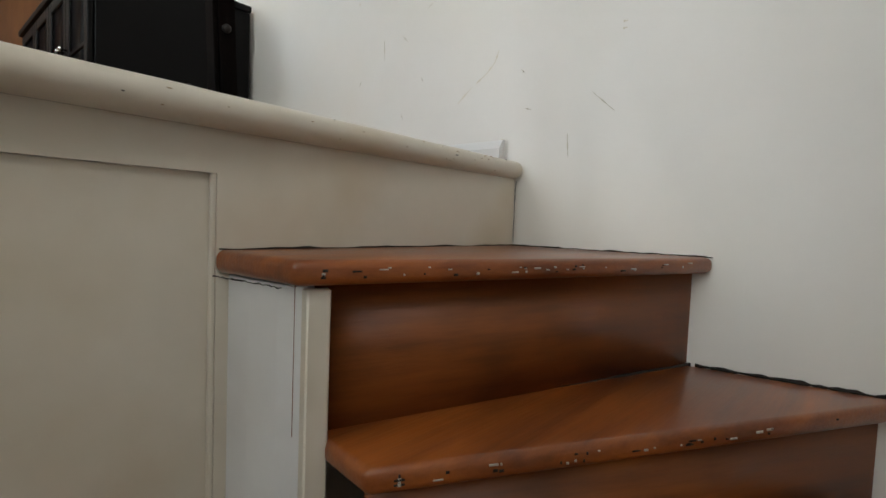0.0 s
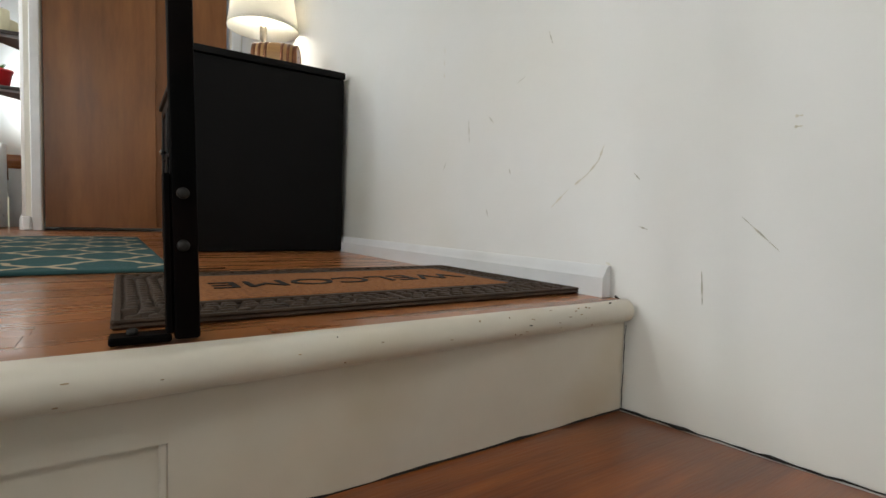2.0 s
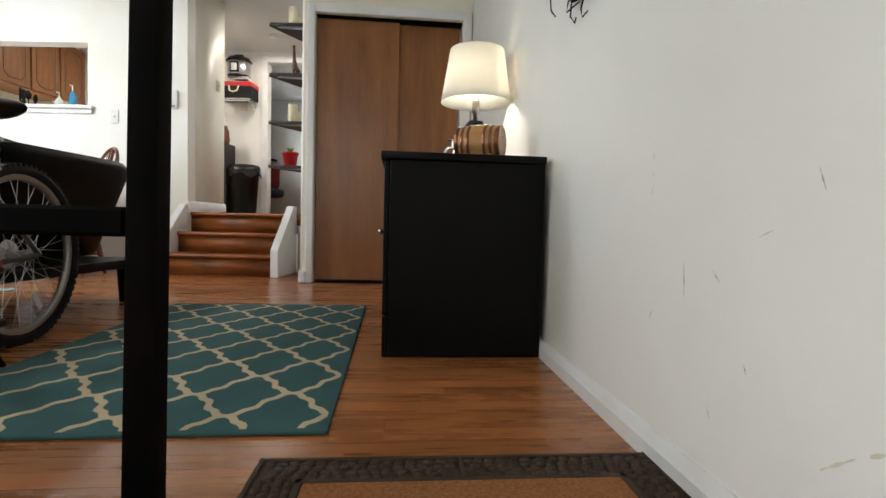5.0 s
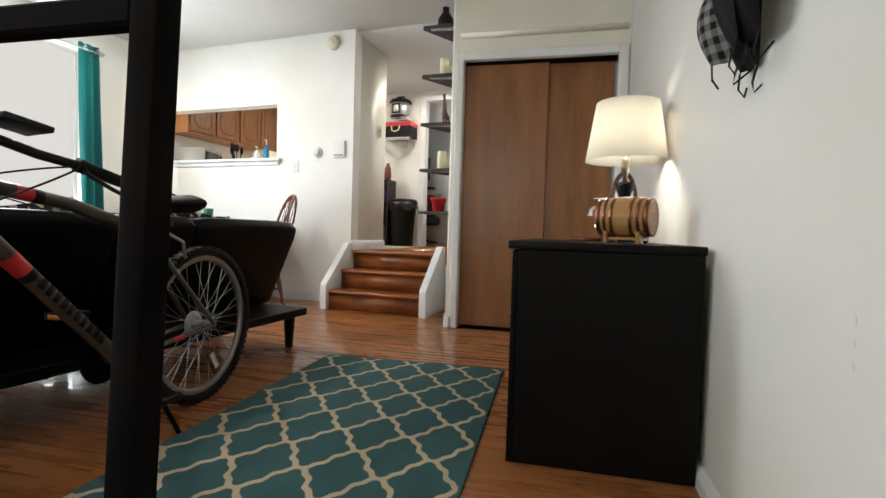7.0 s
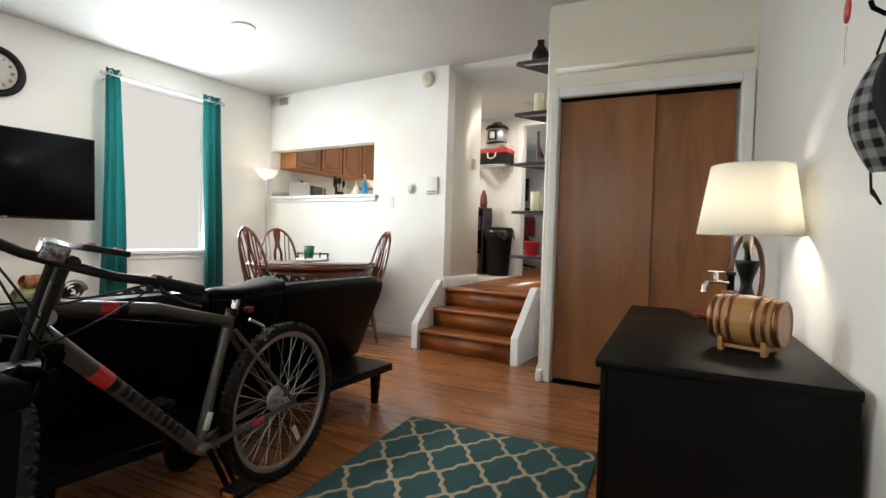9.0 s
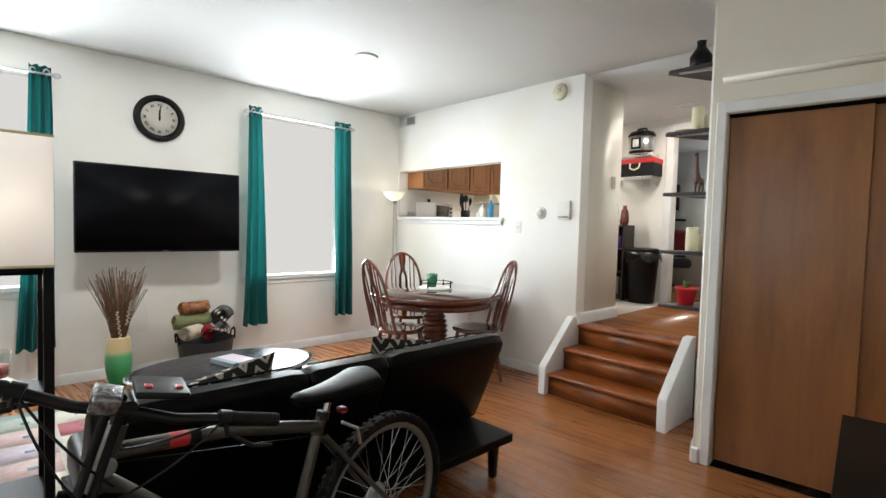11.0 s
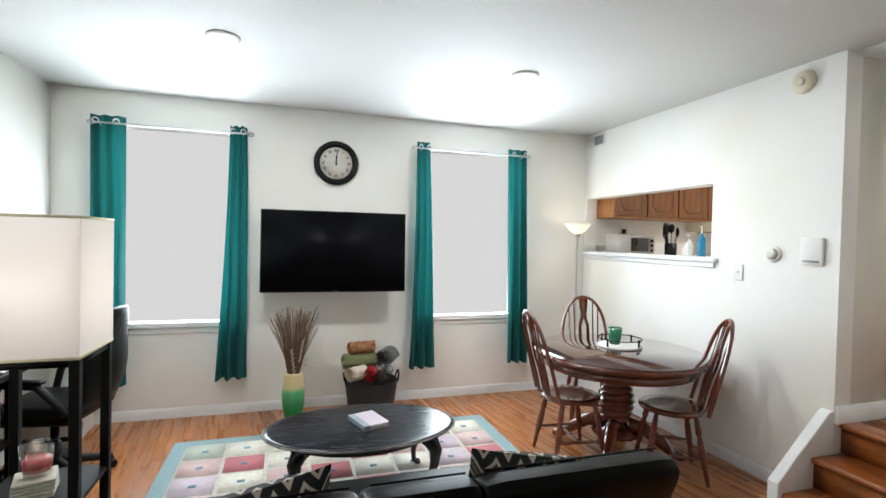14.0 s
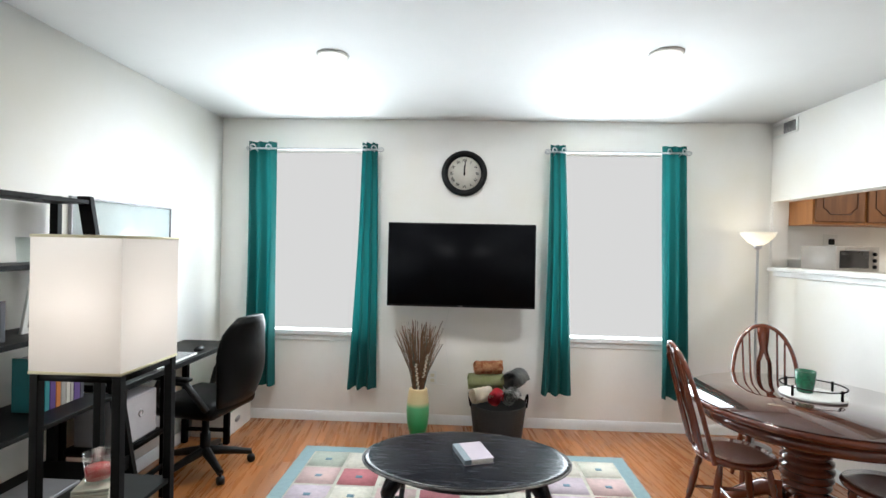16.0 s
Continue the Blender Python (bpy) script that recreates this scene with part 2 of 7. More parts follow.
def prism(bm, pts, z0, z1, bevel=0.0, m=None, seg=1):
    """Upright prism over a polygon given counter-clockwise."""
    lo = [bm.verts.new((x, y, z0)) for x, y in pts]
    hi = [bm.verts.new((x, y, z1)) for x, y in pts]
    k = len(pts)
    f = [bm.faces.new(lo[::-1]), bm.faces.new(hi)]
    for i in range(k):
        f.append(bm.faces.new((lo[i], lo[(i + 1) % k], hi[(i + 1) % k], hi[i])))
    if m is not None:
        for a in lo + hi:
            a.co = m @ a.co
    if bevel:
        bmesh.ops.bevel(bm, geom=list({e for g in f for e in g.edges}), offset=bevel, segments=seg, affect="EDGES", profile=0.5)
    return bm


def lathe(bm, prof, seg=24, m=None, sx=1.0, sy=1.0, cap=True):
    """Turn a profile of (radius, height) round z."""
    rings = []
    for r, z in prof:
        ring = []
        for i in range(seg):
            a = 2 * math.pi * i / seg
            p = Vector((sx * r * math.cos(a), sy * r * math.sin(a), z))
            ring.append(bm.verts.new(m @ p if m is not None else p))
        rings.append(ring)
    for a, b in zip(rings, rings[1:]):
        for i in range(seg):
            bm.faces.new((a[i], a[(i + 1) % seg], b[(i + 1) % seg], b[i]))
    if cap:
        bm.faces.new(rings[0][::-1])
        bm.faces.new(rings[-1])
    return bm


def tube(bm, pts, r, seg=8, closed=False):
    """Sweep a circle of radius r (or a list of radii) along points."""
    pts = [Vector(p) for p in pts]
    k = len(pts)
    rad = list(r) if isinstance(r, (list, tuple)) else [r] * k
    rings, up = [], None
    for i, p in enumerate(pts):
        if closed:
            d = pts[(i + 1) % k] - pts[i - 1]
        else:
            d = pts[min(i + 1, k - 1)] - pts[max(i - 1, 0)]
        d.normalize()
        if up is None:
            up = Vector((0, 0, 1)) if abs(d.z) < 0.9 else Vector((1, 0, 0))
        a = d.cross(up)
        a.normalize()
        b = a.cross(d)
        b.normalize()
        up = b
        rings.append([bm.verts.new(p + rad[i] * (math.cos(2 * math.pi * j / seg) * a + math.sin(2 * math.pi * j / seg) * b)) for j in range(seg)])
    pairs = list(zip(rings, rings[1:])) + ([(rings[-1], rings[0])] if closed else [])
    for a, b in pairs:
        for j in range(seg):
            bm.faces.new((a[j], b[j], b[(j + 1) % seg], a[(j + 1) % seg]))
    if not closed:
        bm.faces.new(rings[0])
        bm.faces.new(rings[-1][::-1])
    bmesh.ops.recalc_face_normals(bm, faces=bm.faces[:])
    return bm


def arc(c, r, a0, a1, k, ax=Vector((1, 0, 0)), ay=Vector((0, 1, 0))):
    c = Vector(c)
    return [c + r * (math.cos(radians(a0 + (a1 - a0) * i / k)) * ax + math.sin(radians(a0 + (a1 - a0) * i / k)) * ay) for i in range(k + 1)]


def text(name, body, size, m, material, parent, depth=0.001, bold=0.0):
    c = bpy.data.curves.new(name, "FONT")
    c.body, c.size, c.align_x, c.align_y, c.extrude, c.offset = body, size, "CENTER", "CENTER", depth, bold
    c.materials.append(material)
    ob = new(name, c)
    ob.parent = parent
    ob.matrix_local = m
    return ob


# ---- large structure ----
H = 2.69
WY, KX, DX = -4.61, -4.48, 0.336


def wall_with_holes(name, u0, u1, z0, z1, t, holes, material, m, label):
    """Wall in the x-z plane of m, from y = 0 to y = -t, with openings (u0, u1, z0, z1) right through it."""
    bm = B()
    us = sorted({u0, u1, *[h[0] for h in holes], *[h[1] for h in holes]})
    for a, b in zip(us, us[1:]):
        cuts = sorted((h[2], h[3]) for h in holes if h[0] <= a + 1e-6 and h[1] >= b - 1e-6)
        z = z0
        for c0, c1 in cuts:
            if c0 > z:
                box(bm, a, b, -t, 0, z, c0)
            z = c1
        if z1 > z:
            box(bm, a, b, -t, 0, z, z1)
    bmesh.ops.remove_doubles(bm, verts=bm.verts[:], dist=1e-5)
    bm.verts.index_update()
    seen = {}
    for f in bm.faces[:]:
        key = frozenset(v.index for v in f.verts)
        seen.setdefault(key, []).append(f)
    bmesh.ops.delete(bm, geom=[f for g in seen.values() if len(g) > 1 for f in g], context="FACES")
    return structure(name, bm, material, label, m, "wall", True)


W1, W2 = (-1.04, -0.05, 0.79, 2.42), (-3.67, -2.63, 0.79, 2.42)
south = wall_with_holes("wall_south", -6.6, DX + 0.15, -0.1, H + 0.1, 0.18, [W1, W2], WALL, pose(0, WY, 0), "off-white painted wall with two windows")
# the kitchen wall faces +x: its own x runs along +y
kit = wall_with_holes("wall_kitchen", WY, -2.04, -0.1, H + 0.1, 0.13, [(-4.575, -2.945, 1.46, 2.015)], WALL, pose(KX, 0, 0, 0, 0, 90), "off-white wall with a serving hatch to the kitchen")
kit.matrix_world = Matrix(((0, 1, 0, KX), (1, 0, 0, 0), (0, 0, 1, 0), (0, 0, 0, 1)))
kit.data.flip_normals()
structure("wall_east", box(B(), DX, DX + 0.15, WY, -1.50, -0.1, H + 0.1), WALL, "off-white painted side wall beside the desk", category="wall")
structure("wall_passage", box(B(), -5.18, KX - 0.13, -2.16, -2.04, 0.3, H + 0.1), CREAM, "cream painted wall beside the short stairs", category="wall")
hall = wall_with_holes("wall_hall_end", -4.61, -0.9, 0.3, H + 0.1, 0.12, [(-2.11, -1.22, 0.53, 2.53)], WALL, None, "white hall wall with a doorway")
hall.matrix_world = Matrix(((0, 1, 0, -6.55), (1, 0, 0, 0), (0, 0, 1, 0), (0, 0, 0, 1)))
hall.data.flip_normals()
structure("wall_hall_side", box(B(), -6.6, -3.885, -0.825, -0.745, -0.1, H + 0.1), WALL, "white wall with corner shelves beside the short stairs", category="wall")
# entry wall, closet front, stairwell walls


def bend(x):
    """How far the old entry wall runs out of line beside the stairs."""
    return 0.0 if x > 0.3 else (-0.16 * (0.3 - x) ** 2 / 1.2 if x > -0.3 else 0.16 * x)


bm = B()
xs = [3.75, 0.3] + [0.3 - 0.05 * i for i in range(1, 13)] + [-0.6, -1.25]
fl, fh_, bl, bh = [], [], [], []
for x in xs:
    y = bend(x)
    fl.append(bm.verts.new((x, y, -1.7)))
    fh_.append(bm.verts.new((x, y, H + 0.1)))
    bl.append(bm.verts.new((x, y - 0.15, -1.7)))
    bh.append(bm.verts.new((x, y - 0.15, H + 0.1)))
for i in range(len(xs) - 1):
    bm.faces.new((fl[i], fl[i + 1], fh_[i + 1], fh_[i]))
    bm.faces.new((bl[i + 1], bl[i], bh[i], bh[i + 1]))
    bm.faces.new((fh_[i], fh_[i + 1], bh[i + 1], bh[i]))
bm.faces.new((fl[0], fh_[0], bh[0], bl[0]))
bm.faces.new((fl[-1], bl[-1], bh[-1], fh_[-1]))
structure("wall_entry", bm, WALL, "scuffed off-white painted wall beside the stairs", ENTRY, "wall")
clos = wall_with_holes("wall_closet", 0.0, 1.271, -0.1, H + 0.1, 0.13, [(0.075, 1.19, 0.0, 2.035)], CREAM, None, "cream painted closet wall")
clos.matrix_world = ENTRY @ Matrix(((0, -1, 0, 3.465), (1, 0, 0, 0), (0, 0, 1, 0), (0, 0, 0, 1)))
structure("wall_closet_back", box(B(), 4.1, 4.2, -0.1, 1.35, -0.1, H + 0.1), WALL, "closet back wall", ENTRY, "wall")
# The openings in both stairwell walls are assumed, for the added lamps.
stairw = wall_with_holes("wall_stairwell", -0.3, 2.5, -1.7, H + 0.1, 0.12, [(1.1, 2.1, 0.9, 2.2)], WALL, None, "off-white stairwell wall with an added, unseen window opening")
stairw.matrix_world = ENTRY @ Matrix(((0, 1, 0, -1.02), (1, 0, 0, 0), (0, 0, 1, 0), (0, 0, 0, 1)))
stairw.data.flip_normals()
send = wall_with_holes("wall_stairwell_end", -1.14, 0.0, -1.7, H + 0.1, 0.13, [(-0.93, -0.17, 0.05, 1.45)], WALL, None, "off-white stairwell end wall with an added, unseen window opening")
send.matrix_world = ENTRY @ pose(0, 2.55, 0)
structure("wall_bedroom", box(B(), -9.2, -9.05, -4.5, 0.2, 0.3, H + 0.1), WALL, "white bedroom wall", category="wall")
structure("wall_bedroom_left", box(B(), -9.1, -6.6, -4.6, -4.5, 0.3, H + 0.1), WALL, "white bedroom side wall", category="wall")
structure("wall_bedroom_right", box(B(), -9.1, -6.6, 0.1, 0.2, 0.3, H + 0.1), WALL, "white bedroom side wall", category="wall")
structure("wall_kitchen_far", box(B(), -6.75, -6.6, -4.7, -4.5, 0.3, H + 0.1), WALL, "kitchen wall return", category="wall")
structure("ceiling", box(B(), -4.55, 1.2, -4.7, 1.2, H, H + 0.1), CEIL, "white painted ceiling")
structure("ceiling_hall", box(B(), -9.2, -4.55, -4.7, 0.6, H - 0.02, H + 0.1), CEIL, "white painted hall ceiling", category="ceiling")
# floors
structure("floor_hall", prism(B(), [(-9.05, -4.5), (-6.605, -4.5), (-6.605, -2.10), (-4.56, -2.04), (-4.56, -0.80), (-9.05, 0.1)], 0.43, 0.53), FLOORW, "polished wooden landing floor", category="floor")
structure("floor_kitchen", prism(B(), [(-6.6, -4.6), (-4.62, -4.6), (-4.62, -2.16), (-5.35, -2.16), (-5.35, -2.075), (-6.6, -2.10)], 0.43, 0.534), TILE, "pale tiled kitchen floor", category="floor")
sub = B()
prism(sub, [(-0.535, 0.846), (-4.1, 0.46), (-4.1, -0.80), (-4.6, -0.80), (-4.6, -2.1), (-4.48, -2.1), (-4.48, WY), (DX, WY), (DX, -1.52), (-0.275, -1.53)], -0.12, -0.012)
structure("floor", sub, mat("sub_floor", (0.10, 0.04, 0.016), 0.8), "polished reddish oak strip floor")
FLOOR = bpy.data.objects["floor"]
structure("floor_foyer", box(B(), -1.2, 0.0, 0.7, 2.6, -1.75, -1.53), TILE, "pale foyer floor at the foot of the stairs", ENTRY, "floor")

# baseboards
def baseboard(name, p, q, z, h=0.085, t=0.014, top=0.03):
    """Moulded board along the floor from p to q, to the left of the way from p to q."""
    p, q = Vector((*p, z)), Vector((*q, z))
    L = (q - p).length
    a = math.atan2(q.y - p.y, q.x - p.x)
    prof = [(0, 0), (t, 0), (t, h - top), (t * 0.7, h - top * 0.6), (t * 0.55, h - 0.006), (t * 0.25, h), (0, h)]
    bm = B()
    lo = [bm.verts.new((0, y, zz)) for y, zz in prof]
    hi = [bm.verts.new((L, y, zz)) for y, zz in prof]
    k = len(prof)
    bm.faces.new(lo)
    bm.faces.new(hi[::-1])
    for i in range(k):
        bm.faces.new((lo[(i + 1) % k], lo[i], hi[i], hi[(i + 1) % k]))
    bmesh.ops.recalc_face_normals(bm, faces=bm.faces[:])
    return structure(name, bm, TRIM, "white glossy baseboard", pose(p.x, p.y, z) @ pose(0, 0, 0, 0, 0, math.degrees(a)), "baseboard")


def E2(x, y):
    v = ENTRY @ Vector((x, y, 0))
    return (v.x, v.y)


baseboard("baseboard_south", (KX, WY), (DX, WY), 0.0)
baseboard("baseboard_kitchen", (KX, -2.10), (KX, WY), 0.0)
baseboard("baseboard_east", (DX, WY), (DX, -1.5), 0.0)
bb = baseboard("baseboard_entry", (0, 0), (3.40, 0), 0.0, 0.059, 0.022, 0.022)
bb.matrix_world = ENTRY @ pose(0.045, 0, 0)
bp_ = baseboard("baseboard_passage", (0, 0), (0.70, 0), 0.0, 0.10, 0.02)
bp_.matrix_world = pose(-5.185, -2.04, 0.53)
bh_ = baseboard("baseboard_hall", (0, 0), (0.665, 0), 0.0, 0.10, 0.016)
bh_.matrix_world = pose(-3.89, -0.825, 0.0, 0, 0, 180)

# windows
def window(name, w, cx):
    x0, x1, z0, z1 = w
    win = tagged(new(name), "bright white window with a painted sill", "window", kind="structure")
    win.matrix_world = pose(cx, WY, z0)
    a, b, h = x0 - cx, x1 - cx, z1 - z0
    bm = B()
    box(bm, a, a + 0.012, -0.165, -0.13, 0, h, 0.003)
    box(bm, b - 0.012, b, -0.165, -0.13, 0, h, 0.003)
    part("window_frame", bm, TRIM, win)
    part("window_sill", box(B(), a + 0.001, b - 0.001, -0.085, 0.0, -0.012, 0.018, 0.004), TRIM, win)
    part("stool", box(B(), a - 0.05, b + 0.05, 0.0005, 0.032, -0.026, 0.018, 0.006), TRIM, win)
    part("apron", box(B(), a - 0.03, b + 0.03, 0, 0.012, -0.075, -0.03, 0.003), TRIM, win)


backdrop = B()
box(backdrop, -8.0, 4.0, -5.6, -5.55, -2.0, 6.0)
structure("backdrop", backdrop, glow("overcast_white", (1.0, 0.99, 0.965), 0.66, (0, 0, 0)), "plain bright overcast white outside the windows")
window("window_1", W1, -0.55)
window("window_2", W2, -3.15)

# serving hatch ledge and lining
bm = B()
box(bm, KX - 0.135, KX + 0.045, -4.57, -2.88, 1.425, 1.457, 0.006)
box(bm, KX + 0.0, KX + 0.02, -4.53, -2.90, 1.385, 1.425, 0.004)
structure("trim_hatch_ledge", bm, TRIM, "white painted hatch ledge", category="ledge")

# closet doors, casing and picture ledge
cd = tagged(new("door_1"), "brown stained plywood sliding closet doors", "door", kind="structure")
cd.matrix_world = ENTRY @ pose(3.465, 0, 0)
part("door_panel", box(B(), 0.062, 0.092, 0.56, 1.185, 0.02, 2.02, 0.003), DOORW, cd)
part("door_panel", box(B(), 0.10, 0.128, 0.09, 0.60, 0.02, 2.02, 0.003), DOORW, cd)
part("track", box(B(), 0.03, 0.129, 0.08, 1.185, 2.02, 2.034), BLACKM, cd, "dark steel track")
bm = B()
box(bm, -0.018, 0.0, 1.192, 1.243, 0.0, 2.10, 0.004)
box(bm, -0.018, 0.0, 0.008, 0.072, 0.0, 2.10, 0.004)
box(bm, -0.018, 0.0, 0.072, 1.192, 2.036, 2.10, 0.004)
part("casing", bm, TRIM, cd, "white painted casing")
part("ledge", prism(B(), [(-0.002, 2.20), (-0.03, 2.225), (-0.03, 2.235), (-0.002, 2.235)][::-1], 0.0, 1.20, 0, Matrix(((1, 0, 0, 0), (0, 0, 1, 0.02), (0, 1, 0, 0), (0, 0, 0, 1)))), CREAM, cd)
bm = B()
box(bm, 3.430, 3.4645, 1.2435, 1.290, 0.0, 0.09, 0.008)
structure("baseboard_closet", bm, TRIM, "white baseboard block at the closet corner", ENTRY, "baseboard")

# stairs from the entry down to the foyer: winders, then a straight flight
T1 = [(0.03, 0.002), (0.02, 0.735), (-0.175, 0.725), (-0.432, -0.068)]
T2 = [(-0.34, -0.053), (-0.13, 0.672), (-0.272, 0.692), (-0.74, -0.117)]
T3 = [(-0.66, -0.104), (-0.20, 0.70), (-0.42, 0.78), (-1.015, 0.40), (-1.015, -0.161)]
st = tagged(new("stairs_1"), "worn reddish wooden winder stairs with white sides", "stairs", kind="structure")
st.matrix_world = ENTRY


def shrink(poly, k):
    cx, cy = sum(p[0] for p in poly) / len(poly), sum(p[1] for p in poly) / len(poly)
    return [(cx + (x - cx) * k, cy + (y - cy) * k) for x, y in poly]


def ccw(poly):
    s = sum(a[0] * b[1] - b[0] * a[1] for a, b in zip(poly, poly[1:] + poly[:1]))
    return poly if s > 0 else poly[::-1]


for poly, z, nose in ((T1, -0.205, ((-0.175, 0.725), (-0.432, -0.068))), (T2, -0.43, ((-0.272, 0.692), (-0.74, -0.117))), (T3, -0.65, ((-0.42, 0.78), (-1.015, 0.40)))):
    part("tread", prism(B(), ccw(poly), z - 0.032, z, 0.011, seg=3), TREAD, st)
    (ax, ay), (bx, by) = nose
    L = math.hypot(bx - ax, by - ay)
    nx, ny = -(by - ay) / L, (bx - ax) / L
    k = 0.035
    sgn = 1 if nx > 0 else -1
    q = [(ax + sgn * nx * k, ay + sgn * ny * k - 0.01), (bx + sgn * nx * k, by + sgn * ny * k), (bx + sgn * nx * (k + 0.02), by + sgn * ny * (k + 0.02)), (ax + sgn * nx * (k + 0.02), ay + sgn * ny * (k + 0.02) - 0.01)]
    part("riser", prism(B(), ccw(q), z - 0.225, z - 0.033), RISER, st)
for i in range(4):
    z = -0.87 - 0.22 * i
    y = 0.78 + 0.24 * i
    if z > -1.6:
        part("tread", box(B(), -1.01, 0.0, y - 0.05, y + 0.24, z - 0.032, z, 0.01, None, 2), TREAD, st)
        part("riser", box(B(), -1.01, 0.0, y + 0.17, y + 0.19, z - 0.225, z - 0.033), RISER, st)
# white side of the winders: a slightly bowed board
bm = B()
prism(bm, ccw([(0.018, 0.70), (0.018, 0.716), (-0.06, 0.722), (-0.12, 0.715), (-0.158, 0.695), (-0.15, 0.68), (-0.06, 0.70)]), -1.5, -0.24, 0.002)
part("side_board", bm, TRIM, st, "white painted side board with chipped edge")
bm = B()
prism(bm, ccw([(-0.162, 0.668), (-0.150, 0.700), (-0.166, 0.702), (-0.178, 0.676)]), -1.5, -0.242, 0.002)
part("edge_strip", bm, AGED, st, "yellowed paint strip")

GRIME = mat("dark_grime", (0.018, 0.014, 0.011), 0.85, var=0.4, scale=60, bump=0.4)
CHIP = mat("pale_paint_chip", (0.55, 0.50, 0.44), 0.7, var=0.2, scale=80)
rng = random.Random(21)


def grime_line(p, q, z, r):
    """Uneven dark dirt and old caulk in a joint from p to q."""
    n = 26
    pts = [(p[0] + (q[0] - p[0]) * i / n, p[1] + (q[1] - p[1]) * i / n + rng.uniform(-0.001, 0.001), z + rng.uniform(-0.001, 0.001)) for i in range(n + 1)]
    part("joint_dirt", tube(B(), pts, [r * rng.uniform(0.4, 1.5) for _ in pts], 6), GRIME, st)


grime_line((0.008, 0.0), (0.008, 0.73), -0.2045, 0.0024)
grime_line((0.01, 0.0), (-0.43, -0.066), -0.2045, 0.002)
grime_line((-0.40, -0.062), (-0.14, 0.66), -0.4295, 0.003)
grime_line((-0.41, -0.064), (-0.74, -0.115), -0.4295, 0.004)
grime_line((0.004, 0.74), (-0.15, 0.728), -0.240, 0.0009)
for (ax, ay), (bx, by), z in (((-0.175, 0.725), (-0.432, -0.068), -0.205), ((-0.272, 0.692), (-0.74, -0.117), -0.43)):
    L = math.hypot(bx - ax, by - ay)
    tang = math.degrees(math.atan2(by - ay, bx - ax))
    for i in range(40):
        f = min(0.96, max(0.04, rng.gauss(0.4, 0.28)))
        w, h = rng.choice((0.001, 0.0015, 0.002, 0.003, 0.006)), rng.uniform(0.0006, 0.0018)
        mm = pose(ax + (bx - ax) * f, ay + (by - ay) * f, z - 0.016 + rng.uniform(-0.006, 0.006), 0, 0, tang)
        part("paint_chip", box(B(), -w, w, -0.0015, 0.0006, -h, h, 0, mm), CHIP if rng.random() < 0.6 else GRIME, st)

# painted nosing and panelled face below the floor edge
nosing = B()


def nose_edge(y):
    """Front of the bullnose; the floor edge runs a little askew to the wall."""
    return -0.012 - 0.040 * y


rings = []
for k in range(31):
    y = 0.002 + 2.418 * k / 30
    e, r = nose_edge(y) + 0.0008 * math.sin(23 * y), 0.0205 + 0.0006 * math.sin(31 * y + 1)
    prof = [(0.008, -0.040), (e + r, -0.040)] + [(e + r - r * math.sin(radians(a)), -0.0185 - r * math.cos(radians(a))) for a in range(15, 180, 15)] + [(e + r, 0.0022), (0.005, 0.0022), (0.005, -0.02)]
    rings.append([nosing.verts.new((x, y, z)) for x, z in prof])
for a, b in zip(rings, rings[1:]):
    for j in range(len(a)):
        nosing.faces.new((a[j], a[(j + 1) % len(a)], b[(j + 1) % len(a)], b[j]))
nosing.faces.new(rings[0][::-1])
nosing.faces.new(rings[-1])
bmesh.ops.recalc_face_normals(nosing, faces=nosing.faces[:])
structure("trim_nosing", nosing, AGED, "cream painted rounded floor nosing, paint chipped to wood", ENTRY, "trim")
bm = B()
box(bm, 0.008, 0.03, 0.002, 0.735, -1.6, -0.0402)
box(bm, 0.008, 0.03, 0.735, 2.42, -0.10, -0.0402)
box(bm, 0.017, 0.03, 0.735, 2.42, -1.6, -0.1005)
for y in (0.735, 1.58):
    box(bm, 0.0075, 0.0169, y, y + 0.008, -1.6, -0.1, 0.002)
structure("trim_stair_panel", bm, AGED, "aged cream painted panel below the floor edge", ENTRY, "trim")

structure("wall_landing_face", box(B(), -4.60, -4.557, -1.0615, -0.8255, -0.01, 0.429), TRIM, "white painted face below the landing", category="wall")

WOODCHIP = mat("bare_wood_chip", (0.42, 0.31, 0.19), 0.8, var=0.3, scale=90)
rng = random.Random(33)
for i in range(30):
    y = rng.choice((rng.uniform(0.02, 1.0), rng.gauss(0.30, 0.10), rng.gauss(0.16, 0.05)))
    y = min(1.2, max(0.02, y))
    a = rng.uniform(50, 170)
    e = nose_edge(y)
    w, h = rng.uniform(0.0008, 0.0045), rng.uniform(0.0005, 0.0014)
    mm = pose(e + 0.0205 - 0.0208 * math.sin(radians(a)), y, -0.0185 - 0.0208 * math.cos(radians(a)), 0, a - 90, 0)
    chip = B()
    prism(chip, [(h * rng.uniform(0.6, 1) * math.cos(t), w * rng.uniform(0.6, 1) * math.sin(t)) for t in [math.pi * q / 4 for q in range(8)]], -0.0012, 0.0006, 0, mm @ pose(0, 0, 0, 0, -90, 0))
    structure("trim_paint_chip", chip, WOODCHIP if rng.random() < 0.9 else GRIME, "small chip in the painted nosing", ENTRY, "chip")
